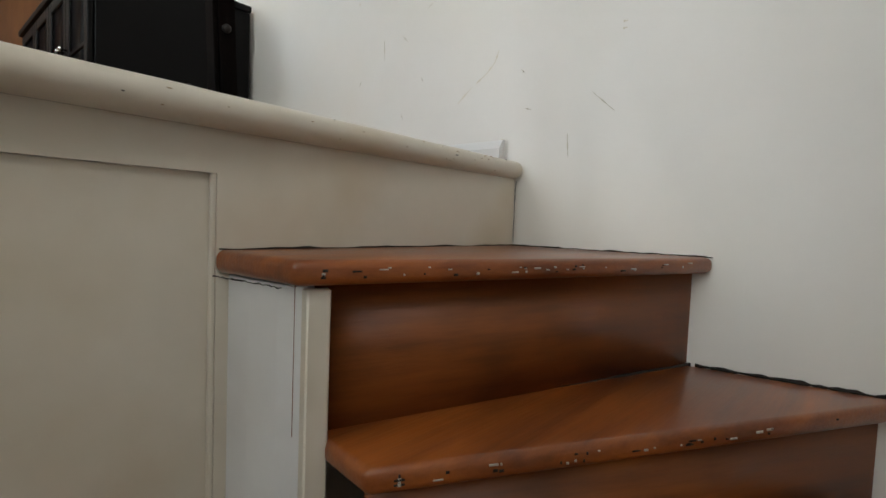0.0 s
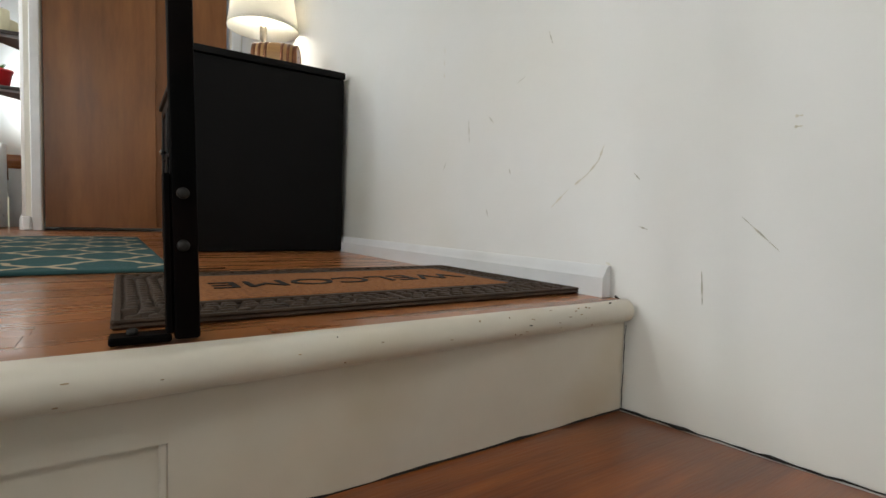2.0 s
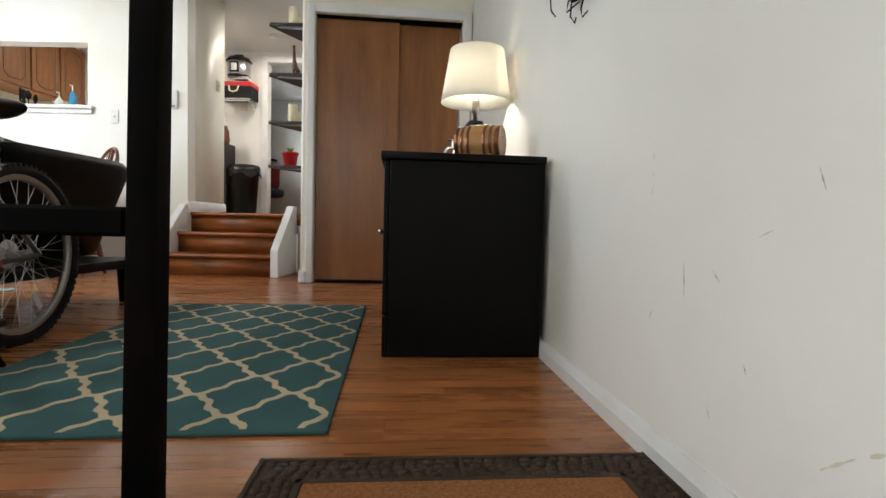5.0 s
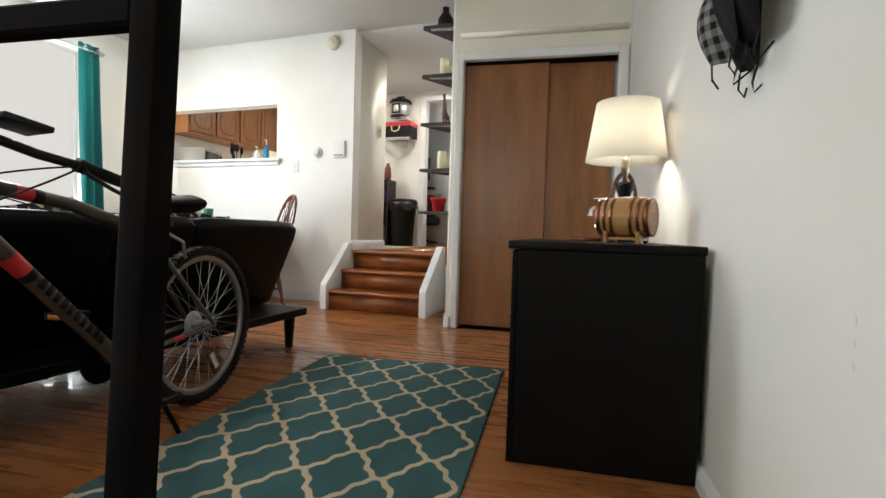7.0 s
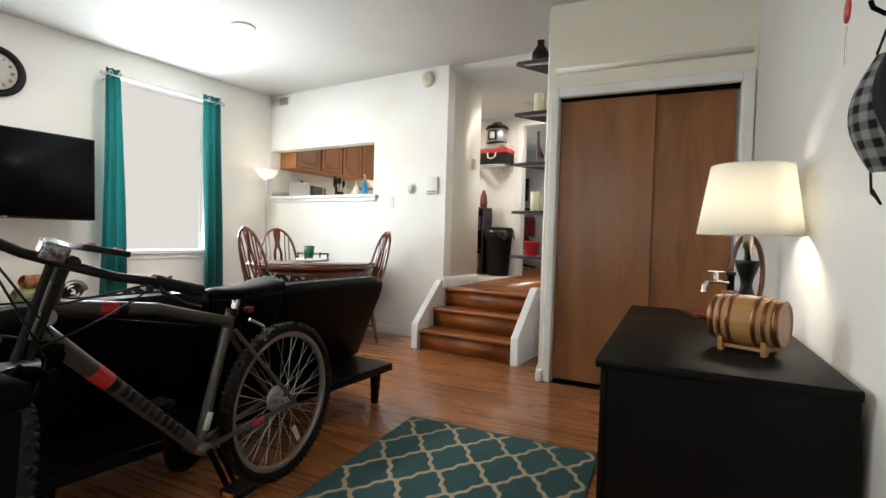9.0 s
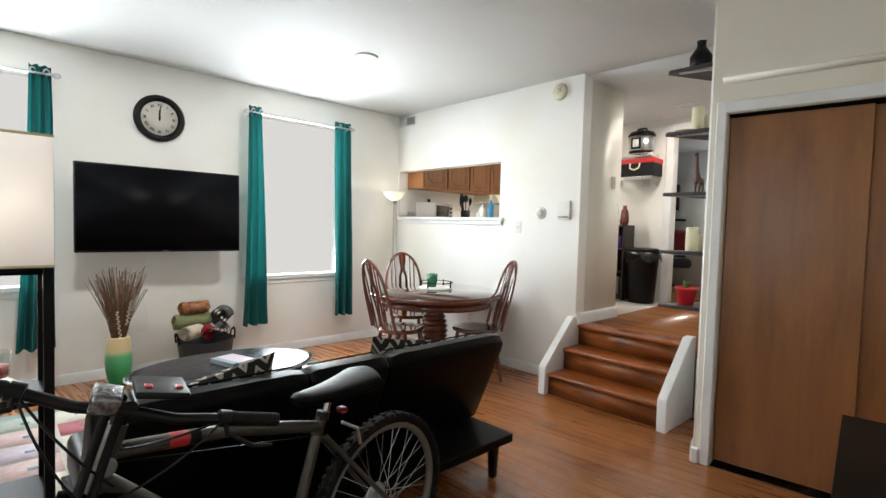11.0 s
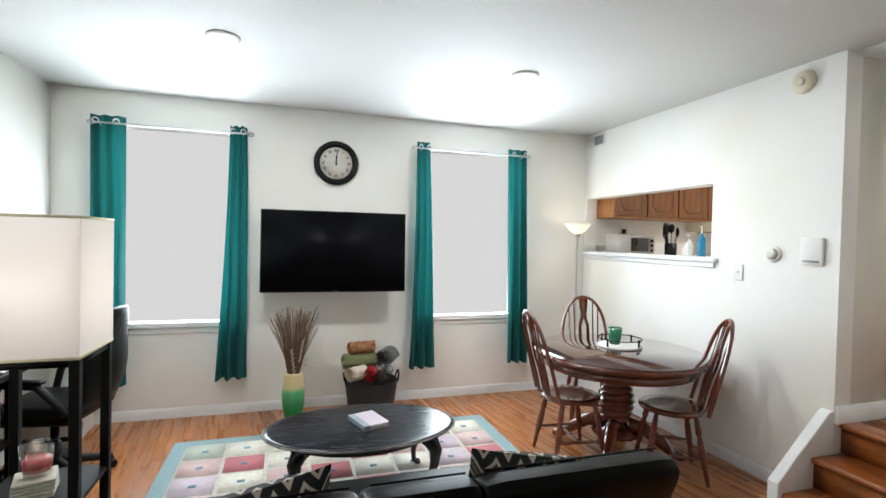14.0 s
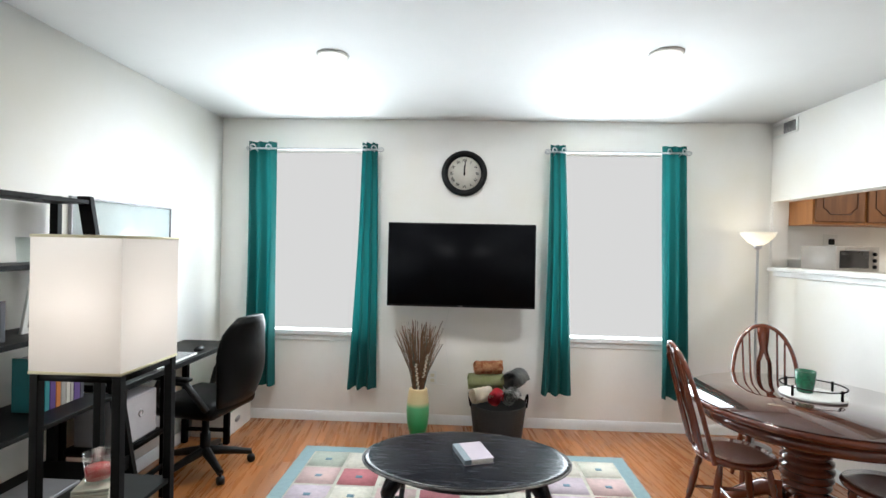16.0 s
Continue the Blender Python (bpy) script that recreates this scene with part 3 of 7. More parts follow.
for p, q, r in (((0.004, 0.004, -0.045), (0.004, 0.004, -0.20), 0.0008), ((-0.012, 0.003, -0.018), (0.03, 0.003, 0.004), 0.0024)):
    pts = [tuple(p[k] + (q[k] - p[k]) * i / 14 + rng.uniform(-0.0012, 0.0012) for k in range(3)) for i in range(15)]
    structure("trim_joint_dirt", tube(B(), pts, [r * rng.uniform(0.3, 1.4) for _ in pts], 6), GRIME, "dark dirt in the open joint", ENTRY, "dirt")

# short stairs up to the hall
s2 = tagged(new("stairs_2"), "three reddish wooden steps with white stringers", "stairs", kind="structure")
s2.matrix_world = pose(-4.06, 0, 0)
for i in range(3):
    x, z = -0.055 - 0.215 * i, 0.177 * (i + 1)
    part("tread", box(B(), x - 0.25 if i < 2 else x - 0.12, x + 0.03, -2.04, -1.128, z - 0.03, z, 0.011, None, 3), TREAD, s2)
    part("riser", box(B(), x - 0.02, x, -2.04, -1.128, z - 0.177, z - 0.031), RISER, s2)
for y0, y1 in ((-2.105, -2.0405), (-1.127, -1.062)):
    bm = B()
    prism(bm, ccw([(0.0, 0.0), (0.0, 0.228), (-0.39, 0.60), (-0.47, 0.60), (-0.47, 0.0)]), 0, y1 - y0, 0.004, Matrix(((1, 0, 0, 0), (0, 0, -1, y1), (0, 1, 0, 0), (0, 0, 0, 1))))
    part("stringer", bm, TRIM, s2, "white painted stringer")

# ---- entry things ----
def leaned(bm):
    """The old railing leans a little into the room."""
    for v in bm.verts:
        v.co.x += 0.068 * v.co.z
        v.co.y += 0.015 * v.co.z
    return bm


def railing():
    r = thing("stair_railing", ENTRY, "black painted square steel railing at the floor edge", "railing")
    for k, y in enumerate((0.716, 1.55, 2.38)):
        p = part("post", leaned(box(B(), 0.013, 0.037, y - 0.012, y + 0.012, 0.004, 0.932, 0.003, None, 2)), BLACKM, r)
        part("cap", leaned(lathe(B(), [(0.0185, 0.9325), (0.0205, 0.938), (0.0185, 0.945), (0.008, 0.950)], 4, pose(0.025, y, 0, 0, 0, 45))), BLACKM, p)
        if k == 0:
            part("foot_plate", box(B(), 0.014, 0.042, 0.7305, 0.785, 0.003, 0.011, 0.002), BLACKM, p)
            part("foot_plate", leaned(box(B(), 0.016, 0.040, 0.7288, 0.735, 0.011, 0.175, 0.001)), BLACKM, p)
            for z in (0.101, 0.155):
                part("bolt", lathe(B(), [(0.0062, 0), (0.0062, 0.003), (0.0035, 0.005), (0.001, 0.0055)], 12, pose(0.0129 + 0.068 * z, y + 0.004, z, 0, -90, 0)), BOLTM, p)
            part("bolt", lathe(B(), [(0.006, 0), (0.006, 0.004), (0.003, 0.006)], 6, pose(0.029, 0.765, 0.011)), BOLTM, p)
    part("rail", leaned(box(B(), 0.016, 0.034, 0.729, 2.367, 0.874, 0.898, 0.003)), BLACKM, r)
    part("rail", leaned(box(B(), 0.016, 0.034, 0.729, 2.367, 0.449, 0.472, 0.003)), BLACKM, r)


railing()


def doormat():
    d = thing("doormat", ENTRY @ pose(0.348, 0.40, 0.001), "coir welcome mat with a cobbled rubber border", "doormat")
    X, Y = 0.247, 0.385
    part("base", box(B(), -X, X, -Y, Y, 0, 0.006, 0.003), MATRUB, d)
    part("coir_pad", box(B(), -X + 0.10, X - 0.10, -Y + 0.10, Y - 0.10, 0.006, 0.013, 0.002), COIR, d)
    bm = B()
    for a in (-1, 1):
        box(bm, a * (X - 0.007) - 0.005, a * (X - 0.007) + 0.005, -Y, Y, 0.006, 0.011, 0.002)
        box(bm, -X, X, a * (Y - 0.007) - 0.005, a * (Y - 0.007) + 0.005, 0.006, 0.011, 0.002)
        box(bm, a * (X - 0.092) - 0.007, a * (X - 0.092) + 0.007, -Y + 0.085, Y - 0.085, 0.006, 0.0125, 0.002)
        box(bm, -X + 0.085, X - 0.085, a * (Y - 0.092) - 0.007, a * (Y - 0.092) + 0.007, 0.006, 0.0125, 0.002)
        box(bm, a * (X - 0.05) - 0.036, a * (X - 0.05) + 0.036, -0.005, 0.005, 0.006, 0.0115, 0.002)
    part("border_rib", bm, MATRUB, d)
    rng = random.Random(4)
    bm = B()
    def stone(cx, cy, w, h, a):
        k = 6
        pts = []
        for i in range(k):
            t = 2 * math.pi * (i + 0.5) / k
            rr = rng.uniform(0.8, 1.05)
            x, y = w * rr * math.cos(t), h * rr * math.sin(t)
            pts.append((cx + x * math.cos(a) - y * math.sin(a), cy + x * math.sin(a) + y * math.cos(a)))
        lo = [bm.verts.new((x, y, 0.006)) for x, y in pts]
        top = [bm.verts.new((cx + (x - cx) * 0.78, cy + (y - cy) * 0.78, 0.0115)) for x, y in pts]
        bm.faces.new(top)
        for i in range(k):
            bm.faces.new((lo[i], lo[(i + 1) % k], top[(i + 1) % k], top[i]))
    for side in (-1, 1):
        for row in range(4):
            y = -Y + 0.02
            while y < Y - 0.02:
                if abs(y) > 0.01:
                    stone(side * (X - 0.023 - row * 0.0175), y + rng.uniform(-0.003, 0.003), 0.0095, 0.0125, rng.uniform(-0.3, 0.3))
                y += rng.uniform(0.021, 0.028)
            x = -X + 0.09
            while x < X - 0.09:
                stone(x, side * (Y - 0.023 - row * 0.0175), 0.0125, 0.0095, rng.uniform(-0.3, 0.3))
                x += rng.uniform(0.021, 0.028)
    part("cobble", bm, MATRUB, d, kind="stuff")
    text("lettering", "WELCOME", 0.104, pose(0.0, 0.0, 0.0135, 0, 0, 90), RUBBER, d, 0.0008, 0.0)


doormat()


def trellis_material():
    m = bpy.data.materials.new("teal_trellis_weave")
    m.use_nodes = True
    n, l = m.node_tree.nodes, m.node_tree.links
    b = n["Principled BSDF"]
    tc = n.new("ShaderNodeTexCoord")
    sp = n.new("ShaderNodeSeparateXYZ")
    l.new(tc.outputs["Object"], sp.inputs[0])

    def op(kind, a, c=None, d=None):
        q = n.new("ShaderNodeMath")
        q.operation = kind
        for i, v in enumerate((a, c, d)):
            if v is None:
                continue
            if isinstance(v, (int, float)):
                q.inputs[i].default_value = v
            else:
                l.new(v, q.inputs[i])
        return q.outputs[0]

    u, v = op("DIVIDE", op("SUBTRACT", sp.outputs[0], 0.162), 0.302), op("DIVIDE", op("ADD", sp.outputs[1], 0.011), 0.248)
    p, q = op("ADD", u, v), op("SUBTRACT", u, v)
    lines = []
    for a, c, sgn in ((p, q, 1), (q, p, 1)):
        s = op("MULTIPLY", op("SINE", op("MULTIPLY", c, 2 * math.pi)), 0.05)
        s = op("ADD", s, op("MULTIPLY", op("SINE", op("MULTIPLY", c, 6 * math.pi)), 0.022))
        fr = op("FRACT", op("ADD", op("ADD", a, s), 1000.5))
        lines.append(op("ABSOLUTE", op("SUBTRACT", fr, 0.5)))
    dist = op("MINIMUM", lines[0], lines[1])
    fuzz = n.new("ShaderNodeTexNoise")
    fuzz.inputs["Scale"].default_value = 120
    l.new(tc.outputs["Object"], fuzz.inputs["Vector"])
    dist = op("ADD", dist, op("MULTIPLY", op("SUBTRACT", fuzz.outputs[0], 0.5), 0.03))
    mask = n.new("ShaderNodeMapRange")
    mask.inputs[1].default_value, mask.inputs[2].default_value = 0.045, 0.06
    mask.inputs[3].default_value, mask.inputs[4].default_value = 1, 0
    l.new(dist, mask.inputs[0])
    ex, ey = op("ABSOLUTE", sp.outputs[0]), op("ABSOLUTE", sp.outputs[1])
    inside = op("MULTIPLY", op("LESS_THAN", ex, 0.820), op("LESS_THAN", ey, 0.495))
    fac = op("MULTIPLY", mask.outputs[0], inside)
    wool = n.new("ShaderNodeTexNoise")
    wool.inputs["Scale"].default_value, wool.inputs["Detail"].default_value = 9, 8
    l.new(tc.outputs["Object"], wool.inputs["Vector"])
    rp = n.new("ShaderNodeValToRGB")
    rp.color_ramp.elements[0].color, rp.color_ramp.elements[1].color = (0.022, 0.080, 0.085, 1), (0.045, 0.135, 0.14, 1)
    l.new(wool.outputs[0], rp.inputs[0])
    mx = n.new("ShaderNodeMix")
    mx.data_type = "RGBA"
    mx.inputs[7].default_value = (0.56, 0.46, 0.31, 1)
    l.new(fac, mx.inputs[0])
    l.new(rp.outputs[0], mx.inputs[6])
    l.new(mx.outputs[2], b.inputs["Base Color"])
    b.inputs["Roughness"].default_value = 0.95
    bn = n.new("ShaderNodeTexNoise")
    bn.inputs["Scale"].default_value = 500
    bp = n.new("ShaderNodeBump")
    bp.inputs["Strength"].default_value, bp.inputs["Distance"].default_value = 0.5, 0.003
    l.new(tc.outputs["Object"], bn.inputs["Vector"])
    l.new(bn.outputs[0], bp.inputs["Height"])
    l.new(bp.outputs[0], b.inputs["Normal"])
    return m


rug = part("area_rug", box(B(), -0.838, 0.838, -0.505, 0.505, 0.001, 0.010, 0.003, None, 2), trellis_material())
rug.matrix_world = ENTRY @ pose(1.546, 1.195, 0, 0, 0, 1.0)
tagged(rug, "teal rug with a cream trellis pattern on the floor", "rug")


def sideboard():
    """Black cabinet against the entry wall; x along the wall, front towards +y."""
    s = thing("sideboard", ENTRY @ pose(1.345, 0.022, 0.003), "black painted sideboard with glazed doors", "sideboard")
    L, D, Z = 1.225, 0.562, 0.71
    part("top", box(B(), -0.012, L + 0.012, -0.002, D + 0.012, Z - 0.026, Z, 0.004, None, 2), BLACKW, s)
    part("side_panel", box(B(), 0, 0.022, 0, D - 0.02, 0, Z - 0.0265, 0.002), BLACKW, s)
    part("side_panel", box(B(), L - 0.022, L, 0, D - 0.02, 0, Z - 0.0265, 0.002), BLACKW, s)
    part("back_panel", box(B(), 0.0225, L - 0.0225, 0.004, 0.012, 0.05, Z - 0.0265), BLACKW, s)
    part("bottom_panel", box(B(), 0.0225, L - 0.0225, 0.0125, D - 0.021, 0.13, 0.148), BLACKW, s)
    part("inner_shelf", box(B(), 0.0225, L - 0.0225, 0.0125, D - 0.05, 0.40, 0.415), BLACKW, s)
    bm = B()
    pts = [(0, 0), (0.05, 0), (0.06, 0.05), (0.09, 0.075), (0.13, 0.07), (0.17, 0.085)]
    pts += [(L - x, z) for x, z in reversed(pts)]
    pts += [(L, 0.14), (0, 0.14)]
    prism(bm, ccw(pts), 0, 0.018, 0.001, Matrix(((1, 0, 0, 0), (0, 0, -1, D - 0.001), (0, 1, 0, 0), (0, 0, 0, 1))))
    part("apron", bm, BLACKW, s)
    w = (L - 0.02) / 4
    for i in range(4):
        x0, x1 = 0.01 + w * i + 0.002, 0.01 + w * (i + 1) - 0.002
        bm = B()
        for a, b, c, d in ((x0, x0 + 0.045, 0.142, 0.68), (x1 - 0.045, x1, 0.142, 0.68), (x0 + 0.045, x1 - 0.045, 0.142, 0.19), (x0 + 0.045, x1 - 0.045, 0.635, 0.68)):
            box(bm, a, b, D - 0.019, D, c, d, 0.003)
        box(bm, x0 + 0.045, x1 - 0.045, D - 0.016, D - 0.002, 0.405, 0.42, 0.002)
        dr = part("door", bm, BLACKW, s)
        part("pane", box(B(), x0 + 0.044, x1 - 0.044, D - 0.012, D - 0.009, 0.188, 0.637), SCREEN, dr, "dark glass pane")
        kx = x1 - 0.02 if i % 2 == 0 else x0 + 0.02
        part("knob", lathe(B(), [(0.004, 0), (0.004, 0.012), (0.011, 0.018), (0.012, 0.024), (0.006, 0.029)], 12, pose(kx, D, 0.43, -90, 0, 0)), CHROME, dr, "chrome knob")


sideboard()


def table_lamp():
    t = thing("table_lamp", ENTRY @ pose(2.06, 0.17, 0.7135), "table lamp with a twisted black base and lit cream shade", "lamp")
    bm = B()
    rings = []
    k, seg = 22, 20
    for i in range(k + 1):
        z = 0.01 + 0.25 * i / k
        f = i / k
        r = 0.042 + 0.016 * math.sin(f * math.pi * 2.2 + 0.4) - 0.016 * f
        tw = f * 2.6
        rings.append([bm.verts.new(((r * (1 + 0.22 * math.cos(2 * (2 * math.pi * j / seg) + 2 * tw))) * math.cos(2 * math.pi * j / seg), (r * (1 + 0.22 * math.cos(2 * (2 * math.pi * j / seg) + 2 * tw))) * math.sin(2 * math.pi * j / seg), z)) for j in range(seg)])
    for a, b in zip(rings, rings[1:]):
        for j in range(seg):
            bm.faces.new((a[j], a[(j + 1) % seg], b[(j + 1) % seg], b[j]))
    bm.faces.new(rings[-1])
    part("base", bm, BLACKP, t)
    part("foot", lathe(B(), [(0.058, 0), (0.06, 0.006), (0.05, 0.012)], 24), BLACKP, t)
    part("socket", lathe(B(), [(0.011, 0.26), (0.011, 0.30), (0.017, 0.305), (0.017, 0.36), (0.013, 0.37)], 16), mat("nickel", (0.42, 0.36, 0.29), 0.3, metal=1.0, bump=0.0), t, "nickel socket")
    sh = lathe(B(), [(0.171, 0.353), (0.132, 0.605), (0.130, 0.605), (0.169, 0.353), (0.171, 0.353)], 40, cap=False)
    part("shade", sh, SHADE, t, "cream linen shade")
    bm = B()
    tube(bm, arc((0, 0, 0.6), 0.129, 0, 360, 24)[:-1], 0.002, 6, True)
    for a in (0, 120, 240):
        tube(bm, [(0.129 * math.cos(radians(a)), 0.129 * math.sin(radians(a)), 0.6), (0.02 * math.cos(radians(a)), 0.02 * math.sin(radians(a)), 0.585)], 0.002, 6)
    part("shade_ring", bm, STEEL, t)


table_lamp()


def barrel():
    b = thing("oak_barrel", ENTRY @ pose(1.665, 0.205, 0.7135, 0, 0, -26) @ Matrix.Scale(0.95, 4), "small oak barrel with copper bands on a stand", "barrel")
    m = pose(0, 0, 0.098, -90, 0, 0)
    prof = [(0.0605, -0.100), (0.067, -0.098), (0.074, -0.06), (0.079, 0.0), (0.074, 0.06), (0.067, 0.098), (0.0605, 0.100)]
    part("body", lathe(B(), [(0.058, -0.093), (0.0595, -0.093)] + prof + [(0.0595, 0.093), (0.058, 0.093)], 30, m), BARREL, b)
    for c, w in ((-0.088, 0.009), (-0.062, 0.006), (-0.035, 0.006), (0.035, 0.006), (0.062, 0.006), (0.088, 0.009)):
        r = 0.0795 - 0.0125 * (abs(c) / 0.1) ** 1.6
        part("band", lathe(B(), [(r + 0.0005, c - w), (r + 0.002, c - w), (r + 0.002, c + w), (r + 0.0005, c + w)], 30, m), COPPER, b, "copper band")
    for s in (-0.06, 0.06):
        bm = B()
        prism(bm, ccw([(-0.055, 0.0), (-0.04, 0.0), (-0.025, 0.012), (0.025, 0.012), (0.04, 0.0), (0.055, 0.0), (0.06, 0.045), (0.04, 0.032), (0.0, 0.018), (-0.04, 0.032), (-0.06, 0.045)]), s - 0.007, s + 0.007, 0.001, Matrix(((1, 0, 0, 0), (0, 0, 1, 0), (0, 1, 0, 0), (0, 0, 0, 1))))
        part("cradle", bm, BARREL, b)
    for x in (-0.04, 0.04):
        part("rail", box(B(), x - 0.006, x + 0.006, -0.0525, 0.0525, 0.012, 0.022, 0.001), BARREL, b)
    tp = part("tap", tube(B(), [(0, 0.092, 0.075), (0, 0.112, 0.075), (0, 0.118, 0.07), (0, 0.119, 0.055)], 0.007, 10), CHROME, b, "chrome tap")
    part("tap_lever", tube(B(), [(0, 0.108, 0.08), (0, 0.108, 0.096), (0, 0.098, 0.099)], 0.004, 8), CHROME, tp)


barrel()


def flask():
    f = thing("leather_flask_with_tap", ENTRY @ pose(2.28, 0.20, 0.7135), "brown leather wrapped flask with a chrome tap", "dispenser")
    LB = mat("brown_leather", (0.10, 0.035, 0.018), 0.4, var=0.3, scale=12, bump=0.2)
    part("body", lathe(B(), [(0.05, 0), (0.055, 0.01), (0.052, 0.06), (0.042, 0.12), (0.036, 0.13)], 20, None, 1.0, 0.8), LB, f)
    part("collar", lathe(B(), [(0.014, 0.13), (0.014, 0.19), (0.019, 0.19), (0.019, 0.205)], 12), BLACKP, f)
    tp = part("tap", tube(B(), [(0, 0, 0.16), (-0.02, 0.05, 0.162), (-0.03, 0.085, 0.16), (-0.034, 0.098, 0.145), (-0.034, 0.10, 0.12)], [0.009, 0.009, 0.009, 0.009, 0.011], 10), CHROME, f, "chrome tap")
    part("tap_stem", tube(B(), [(-0.022, 0.055, 0.165), (-0.022, 0.055, 0.20)], 0.009, 10), CHROME, tp)
    part("tap_handle", tube(B(), [(-0.022, 0.025, 0.203), (-0.022, 0.085, 0.203)], 0.005, 8), CHROME, tp)


flask()
bd = thing("cork_coaster_board", ENTRY @ pose(2.40, 0.31, 0.7135, 0, 0, 20), "small reddish wooden board on the sideboard", "board")
part("slab", box(B(), -0.10, 0.10, -0.045, 0.045, 0.0, 0.016, 0.003), CHERRY, bd)
hoop = thing("wooden_hoop_ornament", ENTRY @ pose(2.50, 0.09, 0.7135), "dark brown wooden ring ornament beside the lamp", "ornament")
part("ring", tube(B(), [(0.0, 0.03 + 0.06 * math.cos(a), 0.185 + 0.172 * math.sin(a)) for a in [2 * math.pi * i / 28 for i in range(28)]], 0.011, 8, True), CHERRY, hoop)


def masks():
    """Cloth masks and a lanyard hanging from a hook rack on the entry wall."""
    r = thing("hook_rack", ENTRY @ pose(1.13, 0.0, 1.47), "weathered wooden hook rack with black hooks on the wall", "hook rack")
    part("plate", box(B(), -0.36, 0.10, 0.001, 0.022, 0.012, 0.10, 0.004), mat("weathered_board", (0.16, 0.12, 0.085), 0.7, scale=6, stretch=(0.6, 6, 6), second=(0.08, 0.06, 0.045)), r, "weathered wooden board")
    for x in (-0.09, 0.02, 0.10):
        part("hook", tube(B(), [(x, 0.022, 0.04), (x, 0.05, 0.03), (x, 0.07, 0.045), (x, 0.075, 0.06)], 0.005, 8), BLACKM, r)

    plaid = bpy.data.materials.new("plaid_cotton")
    plaid.use_nodes = True
    n, l = plaid.node_tree.nodes, plaid.node_tree.links
    tc = n.new("ShaderNodeTexCoord")
    sp = n.new("ShaderNodeSeparateXYZ")
    l.new(tc.outputs["Object"], sp.inputs[0])
    outs = []
    for o, k in ((1, 105), (2, 95)):
        w = n.new("ShaderNodeMath")
        w.operation = "MULTIPLY"
        w.inputs[1].default_value = k * 2
        l.new(sp.outputs[o], w.inputs[0])
        s = n.new("ShaderNodeMath")
        s.operation = "SINE"
        l.new(w.outputs[0], s.inputs[0])
        g = n.new("ShaderNodeMapRange")
        g.inputs[1].default_value, g.inputs[2].default_value = -0.35, 0.35
        g.inputs[3].default_value, g.inputs[4].default_value = 0.0, 0.5
        l.new(s.outputs[0], g.inputs[0])
        outs.append(g.outputs[0])
    ad = n.new("ShaderNodeMath")
    l.new(outs[0], ad.inputs[0])
    l.new(outs[1], ad.inputs[1])
    rp = n.new("ShaderNodeValToRGB")
    rp.color_ramp.elements[0].position, rp.color_ramp.elements[1].position = 0.0, 1.0
    rp.color_ramp.elements[0].color, rp.color_ramp.elements[1].color = (0.012, 0.012, 0.014, 1), (0.42, 0.41, 0.40, 1)
    l.new(ad.outputs[0], rp.inputs[0])
    l.new(rp.outputs[0], n["Principled BSDF"].inputs["Base Color"])
    n["Principled BSDF"].inputs["Roughness"].default_value = 0.9

    def mask(name, x, y, z, w, h, material, label, turn=0):
        mk = thing(name, ENTRY @ pose(x, y, z, 0, 0, turn), label, "face mask", "masks on the hook rack")
        bm = B()
        nu, nv = 12, 10
        grid = []
        for i in range(nu + 1):
            row = []
            for j in range(nv + 1):
                u, v = i / nu, j / nv
                bulge = math.sin(math.pi * u) * (0.35 + 0.65 * math.sin(math.pi * v))
                row.append(bm.verts.new((0.055 * bulge + 0.006 * math.sin(9 * v), (v - 0.5) * w * (0.55 + 0.45 * math.sin(math.pi * u)), -h * u)))
            grid.append(row)
        for i in range(nu):
            for j in range(nv):
                bm.faces.new((grid[i][j], grid[i + 1][j], grid[i + 1][j + 1], grid[i][j + 1]))
        bmesh.ops.solidify(bm, geom=bm.faces[:], thickness=0.006)
        part("cloth", bm, material, mk)
        for s in (-1, 1):
            part("ear_loop", tube(B(), [(0.004, 0.25 * w * s, 0), (0.002, 0.14 * w * s, 0.05), (0.0, 0, 0.085)], 0.0025, 6), CLOTHB, mk)
            part("ear_loop", tube(B(), [(0.004, 0.25 * w * s, -h), (0.01, 0.2 * w * s, -h - 0.04), (0.0, 0.02 * s, -h - 0.06), (-0.02, 0.05 * s, -h - 0.03)], 0.0025, 6), CLOTHB, mk)
        return mk

    mask("plaid_face_mask", 1.14, 0.052, 1.40, 0.15, 0.225, plaid, "black and grey plaid cotton face mask hanging by its strap", 128)
    mask("black_face_mask", 1.09, 0.015, 1.42, 0.15, 0.28, CLOTHB, "black cotton face mask hanging by its strap", 100)
    mask("dark_grey_face_mask", 1.03, 0.065, 1.43, 0.15, 0.25, GREYC, "dark grey cloth face mask hanging by its strap", 80)
    mask("black_face_mask", 0.965, 0.05, 1.42, 0.15, 0.25, CLOTHB, "black cotton face mask hanging by its strap", 88)
    k = thing("key_tag", ENTRY @ pose(1.11, 0.14, 1.47), "red and yellow key tag on a short strap", "key tag")
    part("tag", lathe(B(), [(0.018, -0.0015), (0.018, 0.0015)], 18, pose(0, 0, 0, 90, 0, 0), 1.0, 1.3), RED, k)
    part("key", box(B(), -0.004, 0.004, -0.001, 0.001, -0.10, -0.028, 0.0008), STEEL, k)


masks()


